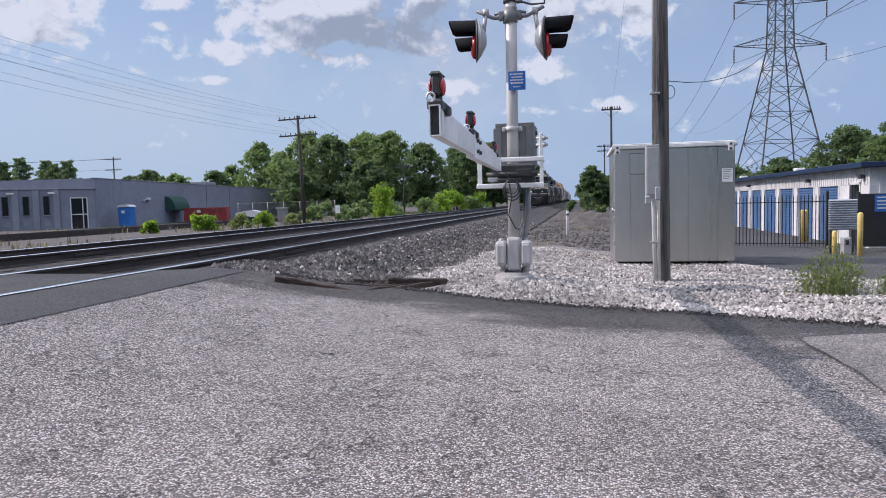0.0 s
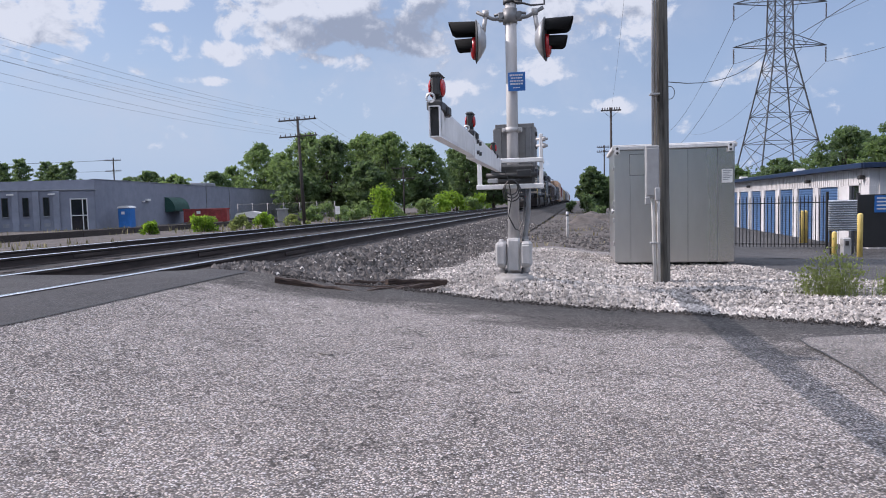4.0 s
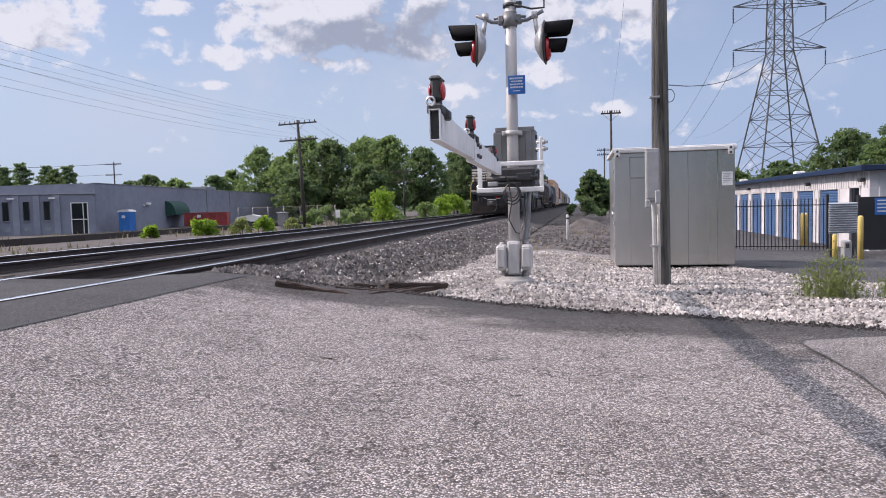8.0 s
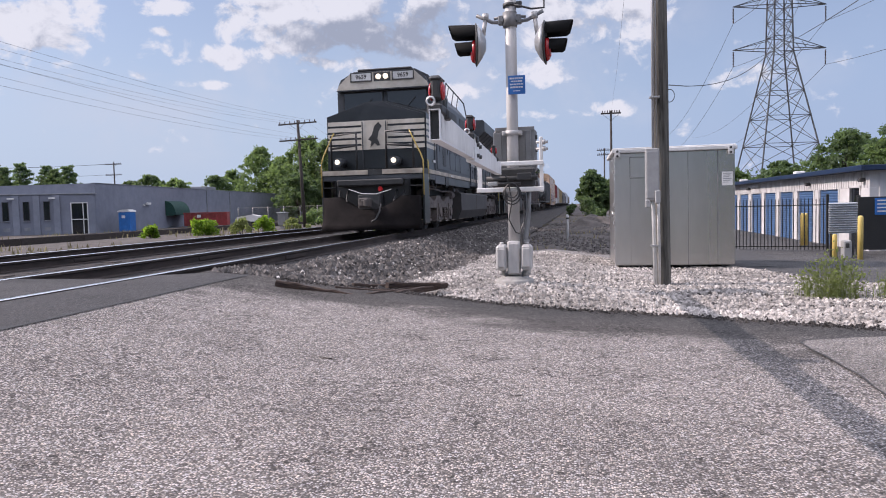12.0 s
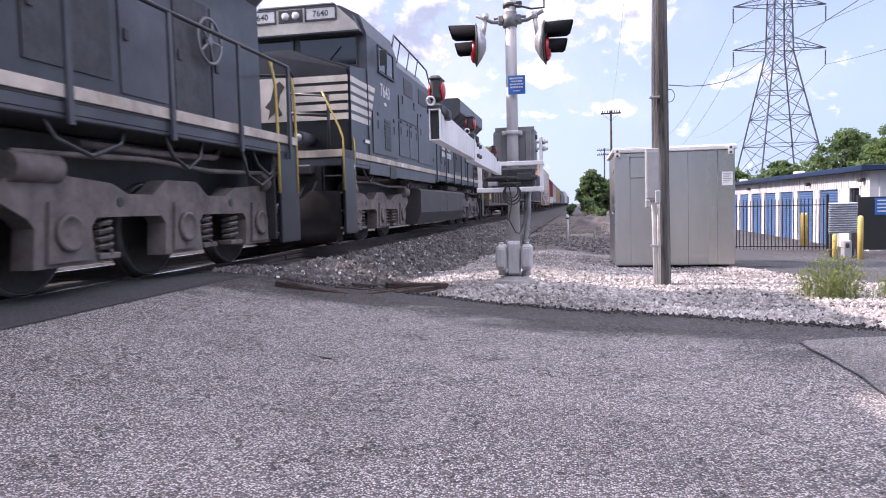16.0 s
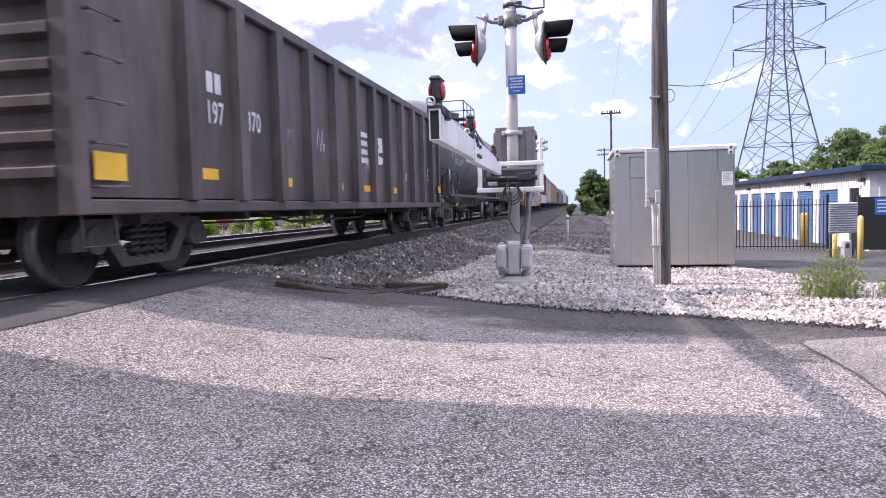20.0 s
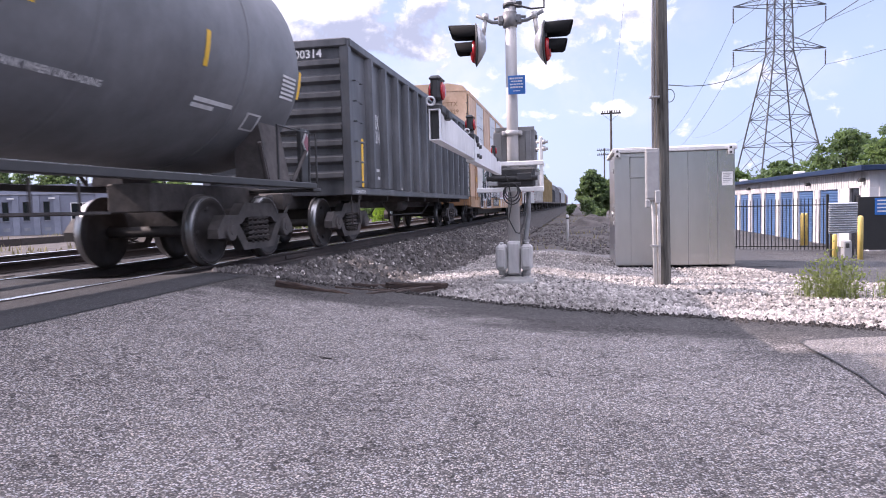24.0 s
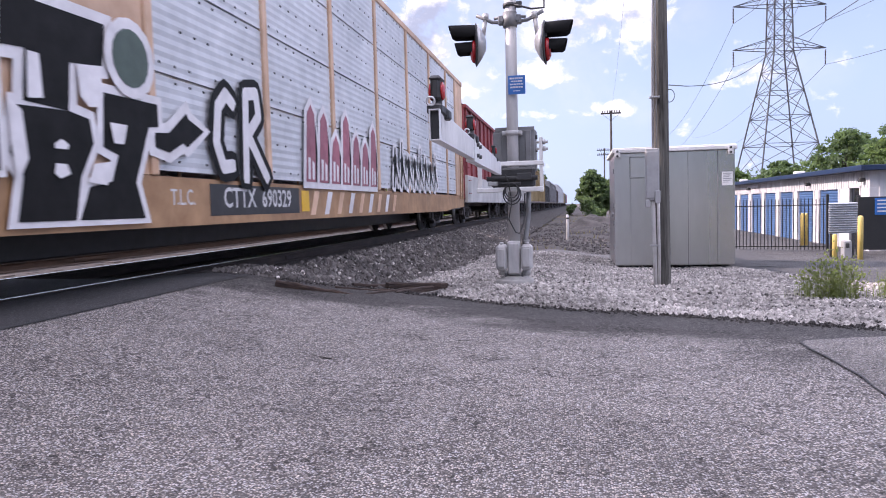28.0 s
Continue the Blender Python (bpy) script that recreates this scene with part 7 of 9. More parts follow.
            part("grab_rail", bm, M["rail_yellow"], c, "bent yellow grab rail")
    # cab
    bm = bmesh.new()
    prism(bm, [(-1.50, 1.80), (1.50, 1.80), (1.50, 4.24), (1.36, 4.64), (0.95, 4.86), (-0.95, 4.86), (-1.36, 4.64), (-1.50, 4.24)], 1, 2.62, 5.0)
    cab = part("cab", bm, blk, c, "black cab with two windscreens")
    bm = bmesh.new()
    prism(bm, [(-1.44, 4.25), (1.44, 4.25), (1.30, 4.58), (0.90, 4.80), (-0.90, 4.80), (-1.30, 4.58)], 1, 2.36, 2.62)
    part("brow", bm, blk, cab, "black brow above the windscreens")
    bm = bmesh.new()
    prism(bm, [(-1.42, 4.28), (1.42, 4.28), (1.36, 4.42), (0.98, 4.77), (-0.98, 4.77), (-1.36, 4.42)], 1, 2.348, 2.362)
    part("brow_band", bm, M["cream"], cab, "off-white band above the windscreens")
    for a, b in ((-1.28, -0.08), (0.08, 1.28)):
        w = block("windscreen", M["pane"], cab, (a, b, 2.595, 2.612, 3.64, 4.22), label="dark windscreen glass")
        block("windscreen_frame", M["dark_metal"], w, (a - 0.03, a, 2.58, 2.615, 3.61, 4.25), (b, b + 0.03, 2.58, 2.615, 3.61, 4.25), (a, b, 2.58, 2.615, 4.22, 4.25), (a, b, 2.58, 2.615, 3.61, 3.64))
        bm = bmesh.new()
        path(bm, [((a + b) / 2, 2.57, 3.72), ((a + b) / 2 + 0.28, 2.565, 4.02)], 0.012, 4)
        part("wiper", bm, M["black"], w)
    for a, b in ((-0.95, -0.34), (0.34, 0.95)):
        nb = block("number_board", M["decal"], cab, (a, b, 2.325, 2.346, 4.53, 4.75), b=0.008, label="lit number board")
        writing(number, 0.17, M["black"], nb, pose((a + b) / 2, 2.321, 4.635, 90, 0, 0), bold=0.004)
        block("board_frame", M["dark_metal"], nb, (a - 0.03, b + 0.03, 2.32, 2.40, 4.50, 4.528), (a - 0.03, b + 0.03, 2.32, 2.40, 4.752, 4.78), (a - 0.03, a - 0.002, 2.32, 2.40, 4.529, 4.751), (b + 0.002, b + 0.03, 2.32, 2.40, 4.529, 4.751))
    block("headlight_plate", M["dark_metal"], cab, (-0.26, 0.26, 2.338, 2.346, 4.50, 4.76), b=0.004)
    block("roof_vent", M["black"], cab, (-0.85, 0.85, 2.60, 3.0, 4.862, 4.93), b=0.03)
    for x in (-0.13, 0.13):
        bm = bmesh.new()
        lathe(bm, [(0.02, -0.05), (0.070, -0.03), (0.082, 0.0)], (x * 0.85, 2.335, 4.63), 1, 16)
        part("headlight", bm, M["lamp_glow"] if lit else M["decal"], cab, "twin headlight above the windscreens")
    for s in (-1, 1):
        for a, b in ((3.42, 3.98), (4.06, 4.62)):
            w = block("side_window", M["pane"], cab, (s * 1.498, s * 1.508, a, b, 3.68, 4.18), label="dark cab side window")
            block("window_frame", M["dark_metal"], w, (s * 1.5, s * 1.525, a - 0.03, a, 3.65, 4.21), (s * 1.5, s * 1.525, b, b + 0.03, 3.65, 4.21), (s * 1.5, s * 1.525, a, b, 4.18, 4.21), (s * 1.5, s * 1.54, a - 0.05, b + 0.05, 3.61, 3.65))
        block("mirror", M["dark_metal"], cab, (s * 1.56, s * 1.72, 3.34, 3.37, 3.74, 4.07), b=0.008)
    side_text(number, 0.40, cab, 1.5035, 3.92, 3.26, M["decal"], 0.006)
    plate("owner_mark", M["decal"], cab, 1.5012, [(3.80, 2.96), (4.0, 2.96), (4.0, 3.03), (3.80, 3.03)])
    for x, y in ((-0.6, 3.4), (0.5, 3.8), (0.0, 4.4)):
        bm = bmesh.new()
        tube(bm, (x, y, 4.85), (x, y, 4.98), 0.05, 0.02, 8)
        part("antenna", bm, M["black"], cab)
    side_text("F", 0.13, c, 1.5065, 1.55, 1.50, M["decal"], 0.003)
    plate("warning_label", M["paint_white"], cab, 1.5012, [(2.30, 2.02), (2.62, 2.02), (2.62, 2.09), (2.30, 2.09)], "small white warning label")
    # the equipment cab behind it, as wide as the sill
    bm = bmesh.new()
    prism(bm, [(-1.49, 1.80), (1.49, 1.80), (1.49, 4.05), (1.12, 4.50), (-1.12, 4.50), (-1.49, 4.05)], 1, 5.003, 9.0)
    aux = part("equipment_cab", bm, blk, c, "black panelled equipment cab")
    for s in (-1, 1):
        x0 = 1.4905 if s > 0 else -1.5065
        for k, (a, b, z0, z1) in enumerate(((2.84, 4.90, 1.86, 2.72), (5.06, 6.05, 1.95, 2.78), (6.10, 7.0, 1.95, 2.78), (7.1, 8.9, 1.9, 3.2), (5.1, 7.0, 2.84, 3.40))):
            x1 = x0 + (0.010 if k else 0.020)
            d = plate("access_door", blk, c if k == 0 else aux, x1, [(a, z0), (b, z0), (b, z1), (a, z1)], thick=0.012)
            for f in (0.18, 0.82):
                block("door_hinge", M["dark_metal"], d, (x1 + 0.012, x1 + 0.03, a + f * (b - a) - 0.05, a + f * (b - a) + 0.05, z1 - 0.05, z1 + 0.02), b=0.005)
                block("latch", M["black"], d, (x1 + 0.012, x1 + 0.025, a + f * (b - a) - 0.03, a + f * (b - a) + 0.03, (z0 + z1) / 2 + 0.1, (z0 + z1) / 2 + 0.28), b=0.006)
        scr = block("vent_screen", M["black"], c, (s * 1.515, s * 1.530, 3.70, 4.22, 1.98, 2.66), b=0.006, label="dark louvred vent")
        for k in range(8):
            block("louvre", M["dark_metal"], scr, (s * 1.53, s * 1.538, 3.73, 4.19, 2.02 + 0.08 * k, 2.05 + 0.08 * k))
        for a, b in ((5.7, 6.6), (7.3, 8.3)):
            block("grille", M["dark_metal"], aux, (s * 1.492, s * 1.502, a, b, 3.50, 3.90), b=0.004)
        bm = bmesh.new()
        path(bm, [(s * 1.40, 5.0, 4.50), (s * 1.40, 5.2, 4.82), (s * 1.30, 8.3, 4.82), (s * 1.42, 8.75, 4.65), (s * 1.48, 9.0, 4.2), (s * 1.50, 9.35, 2.75)], 0.024, 7)
        for y in (6.0, 7.0, 8.0):
            path(bm, [(s * 1.25, y, 4.3), (s * 1.35, y, 4.82)], 0.018, 5)
        part("roof_handrail", bm, blk, aux)
        plate("reflector_mark", M["decal"], c, 1.5235 if s > 0 else -1.5275, [(5.1, 1.68), (5.35, 1.68), (5.35, 1.76), (5.1, 1.76)])
    # engine hood
    bm = bmesh.new()
    prism(bm, [(-1.02, 1.80), (1.02, 1.80), (1.02, 4.05), (0.82, 4.30), (-0.82, 4.30), (-1.02, 4.05)], 1, 9.002, 14.0)
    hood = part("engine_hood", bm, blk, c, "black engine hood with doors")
    for s in (-1, 1):
        x0 = 1.0205 if s > 0 else -1.0325
        for k in range(7):
            a = 9.12 + 0.70 * k
            d = plate("hood_door", blk, hood, x0, [(a, 1.92), (a + 0.64, 1.92), (a + 0.64, 3.62), (a, 3.62)], thick=0.012)
            block("latch", M["dark_metal"], d, (s * 1.032, s * 1.05, a + 0.06, a + 0.12, 2.2, 2.3), b=0.006)
            block("latch", M["dark_metal"], d, (s * 1.032, s * 1.05, a + 0.06, a + 0.12, 3.2, 3.3), b=0.006)
        for k in range(5):
            plate("livery_bar", M["decal"], hood, 1.034 if s > 0 else -1.038, [(10.35 + 0.07 * k, 3.10 + 0.12 * k), (11.85 + 0.05 * k, 3.10 + 0.12 * k), (11.87 + 0.05 * k, 3.17 + 0.12 * k), (10.38 + 0.07 * k, 3.17 + 0.12 * k)])
    # owner's lettering as plain bars
    for s in (-1, 1):
        x0 = 1.080 if s > 0 else -1.084
        for z, n in ((2.70, 7), (2.44, 8)):
            for k in range(n):
                y = 12.62 + 0.235 * k
                plate("lettering_bar", M["decal"], hood, x0, [(y, z), (y + 0.13, z), (y + 0.15, z + 0.19), (y + 0.02, z + 0.19)])
        for y in (12.62, 12.95, 13.42, 13.72):
            plate("emblem_bar", M["decal"], hood, x0, [(y, 3.05), (y + 0.16, 3.05), (y + 0.28, 3.55), (y + 0.12, 3.55)])
    bm = bmesh.new()
    box(bm, -0.55, 0.55, 10.2, 12.9, 4.30, 4.42, 0.04)
    box(bm, -0.32, 0.32, 11.0, 11.9, 4.42, 4.60, 0.04)
    part("exhaust_hatch", bm, M["black"], hood)
    # radiator section with its overhang
    bm = bmesh.new()
    prism(bm, [(-1.06, 1.80), (1.06, 1.80), (1.06, 3.70), (1.54, 4.12), (1.54, 4.56), (1.46, 4.64), (-1.46, 4.64), (-1.54, 4.56), (-1.54, 4.12), (-1.06, 3.70)], 1, 14.003, 20.0)
    rad = part("radiator_section", bm, blk, c, "overhanging black radiator section")
    for s in (-1, 1):
        for k in range(6):
            bm = bmesh.new()
            prism(bm, [(s * 1.07, 3.68), (s * 1.54, 4.10), (s * 1.54, 4.13), (s * 1.06, 3.72)], 1, 14.3 + 0.95 * k, 14.36 + 0.95 * k)
            part("wing_strut", bm, M["sill_white"] if k == 5 else blk, rad)
        for a, b, z0, z1 in ((15.45, 16.6, 2.05, 3.45), (16.75, 17.6, 1.95, 3.4), (17.75, 18.5, 1.9, 3.3), (18.6, 19.6, 1.9, 3.3)):
            d = plate("hood_door", M["dark_metal"] if a in (15.45, 17.75) else blk, rad, 1.0605 if s > 0 else -1.0765, [(a, z0), (b, z0), (b, z1), (a, z1)], thick=0.016)
            block("latch", M["dark_metal"], d, (s * 1.076, s * 1.10, a + 0.06, a + 0.13, 2.5, 2.62), b=0.006)
    bm = bmesh.new()
    path(bm, [(1.14, 18.45 + 0.28 * math.cos(k * math.pi / 12), 2.85 + 0.28 * math.sin(k * math.pi / 12)) for k in range(25)], 0.022, 6)
    tube(bm, (1.06, 18.45, 2.85), (1.16, 18.45, 2.85), 0.05, n=10)
    for k in range(5):
        a = k * 1.2566
        path(bm, [(1.14, 18.45, 2.85), (1.14, 18.45 + 0.26 * math.cos(a), 2.85 + 0.26 * math.sin(a))], 0.016, 5)
    part("hand_brake_wheel", bm, M["box_grey"], c)
    # walkway handrails: each post a part
    for s in (-1, 1):
        for k in range(8):
            y = 9.4 + 1.5 * k
            bm = bmesh.new()
            box(bm, s * 1.525, s * 1.565, y - 0.035, y + 0.035, 1.45, 2.80, 0.006)
            part("stanchion", bm, blk, c)
        bm = bmesh.new()
        path(bm, [(s * 1.545, 9.2, 2.76), (s * 1.545, 19.9, 2.78), (s * 1.50, 20.2, 2.70)], 0.025, 7)
        part("handrail", bm, M["black"], c)
    bm = bmesh.new()
    path(bm, [(-1.4, 20.2, 2.72), (-0.5, 20.2, 2.78), (-0.5, 20.2, 1.8)], 0.024, 7)
    path(bm, [(1.4, 20.2, 2.72), (0.5, 20.2, 2.78), (0.5, 20.2, 1.8)], 0.024, 7)
    part("handrail", bm, M["black"], c)
    # fuel tank
    bm = bmesh.new()
    prism(bm, [(-1.50, 0.56), (-1.36, 0.24), (1.36, 0.24), (1.50, 0.56), (1.50, 1.16), (1.40, 1.22), (-1.40, 1.22), (-1.50, 1.16)], 1, 7.25, 14.45)
    ft = part("fuel_tank", bm, M["tank_grime"], c, "dusty grey-brown fuel tank")
    for s in (-1, 1):
        block("tank_band", M["grime"], ft, (s * 1.502, s * 1.512, 11.1, 11.16, 0.60, 1.16))
        bm = bmesh.new()
        tube(bm, (s * 1.36, 9.1, 1.20), (s * 1.40, 9.0, 1.34), 0.05, n=10)
        part("filler_cap", bm, M["dark_metal"], ft)
        tube_bm = bmesh.new()
        tube(tube_bm, (s * 1.12, 7.1, 1.30), (s * 1.12, 8.3, 1.30), 0.14, n=14)
        part("air_reservoir", tube_bm, M["grime"], c)
        tube_bm = bmesh.new()
        tube(tube_bm, (s * 1.2, 12.4, 1.34), (s * 1.2, 14.3, 1.34), 0.10, n=12)
        part("air_reservoir", tube_bm, M["grime"], c)
    # hoses and cables that hang below the sill
    for s in (-1, 1):
        for a, b, low in ((15.2, 16.3, 1.22), (16.9, 17.7, 1.18), (18.6, 19.6, 1.05), (18.9, 19.8, 1.20), (5.6, 6.4, 1.22), (2.3, 3.1, 1.25)):
            bm = bmesh.new()
            path(bm, [(s * 1.42, a, 1.53), (s * 1.45, a + 0.12, low + 0.12), (s * 1.45, (a + b) / 2, low), (s * 1.43, b - 0.12, low + 0.14), (s * 1.40, b, 1.53)], 0.022, 6)
            part("hose", bm, M["black"], c)
    # three-axle trucks
    for yc in (4.0, 17.4):
        for s in (-1, 1):
            bm = bmesh.new()
            up = [(-2.58, 0.84), (-2.50, 1.00), (-1.95, 1.06), (-1.2, 1.00), (-0.95, 0.90), (-0.55, 0.90), (-0.3, 1.06), (0.3, 1.06), (0.55, 0.90), (0.95, 0.90), (1.2, 1.00), (1.95, 1.06), (2.50, 1.00), (2.58, 0.84)]
            low = []
            for u in (1.85, 0.0, -1.85):
                low += [(u + 0.42, 0.68), (u + 0.34, 0.60), (u + 0.38, 0.26), (u - 0.38, 0.26), (u - 0.34, 0.60), (u - 0.42, 0.68)]
            prism(bm, [(yc + u, v) for u, v in up + low], 0, s * 1.08, s * 1.30)
            fr = part("truck_frame", bm, M["grime"], c, "cast steel truck frame caked in grime")
            for u in (-1.85, 0.0, 1.85):
                bm = bmesh.new()
                prism(bm, [(yc + u - 0.25, 0.30), (yc + u - 0.20, 0.82), (yc + u + 0.20, 0.82), (yc + u + 0.25, 0.30)], 0, s * 1.301, s * 1.335)
                jb = part("journal_box", bm, M["grime"], fr)
                bm = bmesh.new()
                lathe(bm, [(0.10, s * 1.336), (0.165, s * 1.336), (0.165, s * 1.37), (0.14, s * 1.385), (0.12, s * 1.36), (0.03, s * 1.37)], (0, yc + u, 0.55), 0, 18)
                part("bearing_cap", bm, M["grime"], jb)
            for u in (-1.85 + 0.60, 0.60, 1.85 - 0.60):
                bm = bmesh.new()
                spring(bm, s * 1.19, yc + u, 0.34, 0.70, 0.10)
                part("coil_spring", bm, M["grime"], fr)
                block("spring_seat", M["grime"], fr, (s * 1.09, s * 1.29, yc + u - 0.15, yc + u + 0.15, 0.28, 0.34), b=0.01)
            for u in (-0.95, 0.95):
                bm = bmesh.new()
                tube(bm, (s * 1.27, yc + u * 2.3 - 0.25, 1.10), (s * 1.27, yc + u * 2.3 + 0.28, 1.10), 0.13, 0.13, 14)
                tube(bm, (s * 1.27, yc + u * 2.3 + 0.28, 1.10), (s * 1.27, yc + u * 2.3 + 0.36, 1.10), 0.10, 0.05, 8)
                part("brake_cylinder", bm, M["grime"], fr)
                bm = bmesh.new()
                tube(bm, (s * 1.302, yc + u * 1.15, 0.82), (s * 1.308, yc + u * 1.15, 0.82), 0.05, n=12)
                part("frame_hole", bm, M["black"], fr)
            bm = bmesh.new()
            path(bm, [(s * 1.30, yc - 2.4, 1.22), (s * 1.30, yc - 0.6, 1.26), (s * 1.30, yc + 0.6, 1.20), (s * 1.30, yc + 2.4, 1.24)], 0.03, 6)
            path(bm, [(s * 1.20, yc - 1.5, 1.36), (s * 1.24, yc - 0.4, 1.34), (s * 1.22, yc + 0.9, 1.38), (s * 1.10, yc + 1.2, 1.50)], 0.04, 6)
            part("brake_pipe", bm, M["grime"], c)
        for u in (-1.85, 0.0, 1.85):
            wheelset(c, yc + u, 0.53)
    rolls(c, start)
    return c


def gondola(start, front, rear, z0, z1, trucks, material, ribs, label, length, post):
    """A high-sided gondola: ribbed ends, outside posts, slanted floor line; y from its front coupler."""
    c = thing("gondola_car", label, "gondola car", group="train")
    m = material
    h = 1.46
    bm = bmesh.new()
    box(bm, -h, h, front + 0.05, rear - 0.05, z0 + 0.06, z0 + 0.16)
    part("floor", bm, m, c)
    for s in (-1, 1):
        block("side_sheet", m, c, (s * h, s * (h - 0.02), front, rear, z0, z1), label="")
        block("top_chord", m, c, (s * (h - 0.04), s * (h + 0.09), front - 0.02, rear + 0.02, z1 - 0.14, z1 + 0.02), b=0.02)
        block("side_sill", m, c, (s * (h - 0.02), s * (h + 0.06), front, rear, z0, z0 + 0.14), b=0.015)
        for y in ribs:
            bm = bmesh.new()
            prism(bm, [(s * (h + 0.001 + d), y + u) for u, d in post], 2, z0 + 0.141, z1 - 0.141)
            part("side_post", bm, m, c)
    for y, way in ((front, -1), (rear, 1)):
        block("end_sheet", m, c, (-h, h, y, y - way * 0.03, z0, z1))
        block("end_chord", m, c, (-h - 0.04, h + 0.04, y + way * 0.09, y - way * 0.04, z1 - 0.14, z1 + 0.015), b=0.02)
        for k in range(int((z1 - z0 - 0.4) / 0.30)):
            z = z0 + 0.28 + 0.30 * k
            bm = bmesh.new()
            prism(bm, [(y + way * 0.001, z), (y + way * 0.09, z + 0.05), (y + way * 0.09, z + 0.13), (y + way * 0.001, z + 0.18)], 0, -h + 0.10, h - 0.10)
            part("end_rib", bm, m, c)
        for s in (-1, 1):
            block("corner_post", m, c, (s * (h - 0.10), s * (h + 0.07), y + way * 0.07, y - way * 0.14, z0, z1 - 0.001), b=0.012)
            yl = y - way * 0.16
            ladder(c, s * (h + 0.06), yl, yl - way * 0.42, [z0 + 0.25 + 0.38 * k for k in range(int((z1 - z0 - 0.4) / 0.38))], m)
    block("centre_sill", M["truck_dark"], c, (-0.30, 0.30, 0.5, length - 0.5, 0.72, z0 + 0.06), b=0.02)
    for k in range(7):
        y = front + (rear - front) * (k + 0.5) / 7
        block("crossbearer", M["truck_dark"], c, (-1.35, 1.35, y - 0.06, y + 0.06, z0 - 0.10, z0 + 0.06), b=0.01)
    bm = bmesh.new()
    ym = (front + rear) / 2
    tube(bm, (0.6, ym - 1.0, 0.80), (0.6, ym + 0.2, 0.80), 0.19, n=14)
    part("air_reservoir", bm, M["truck_dark"], c)
    bm = bmesh.new()
    for s in (-1, 1):
        path(bm, [(s * 0.9, ym - 3.2, z0 - 0.02), (s * 0.85, ym - 2.0, 0.52), (s * 0.85, ym + 1.8, 0.52), (s * 0.9, ym + 3.0, z0 - 0.02)], 0.022, 5)
    part("brake_rod", bm, M["truck_dark"], c)
    coupler(c, 0.12, -1)
    coupler(c, length - 0.12, 1)
    for y in trucks:
        freight_truck(c, y)
    for y, way in ((front, -1), (rear, 1)):
        for s in (-1, 1):
            bm = bmesh.new()
            path(bm, [(s * 1.44, y - way * 0.10, z0 + 0.02), (s * 1.46, y - way * 0.10, 0.42), (s * 1.46, y - way * 0.55, 0.42), (s * 1.44, y - way * 0.55, z0 + 0.02)], 0.014, 5)
            part("stirrup_step", bm, M["truck_dark"], c)
    rolls(c, start)
    return c


def scribble(car, x, y, z, size, seed, material, n=7):
    """A sprayed tag: one looping stroke that spells nothing."""
    rng = random.Random(seed)
    pts, u = [], 0.0
    for k in range(n * 3):
        pts.append((x, y + u * size, z + size * (0.5 * math.sin(k * 2.1 + seed) + 0.12 * rng.uniform(-1, 1))))
        u += 0.13 + 0.05 * math.sin(k * 1.3)
    bm = bmesh.new()
    path(bm, pts, 0.016, 4)
    bmesh.ops.transform(bm, matrix=Matrix.Translation((x, 0, 0)) @ Matrix.Diagonal((0.15, 1, 1, 1)) @ Matrix.Translation((-x, 0, 0)), verts=bm.verts)
    part("paint_tag", bm, material, car, "thin sprayed scribble")


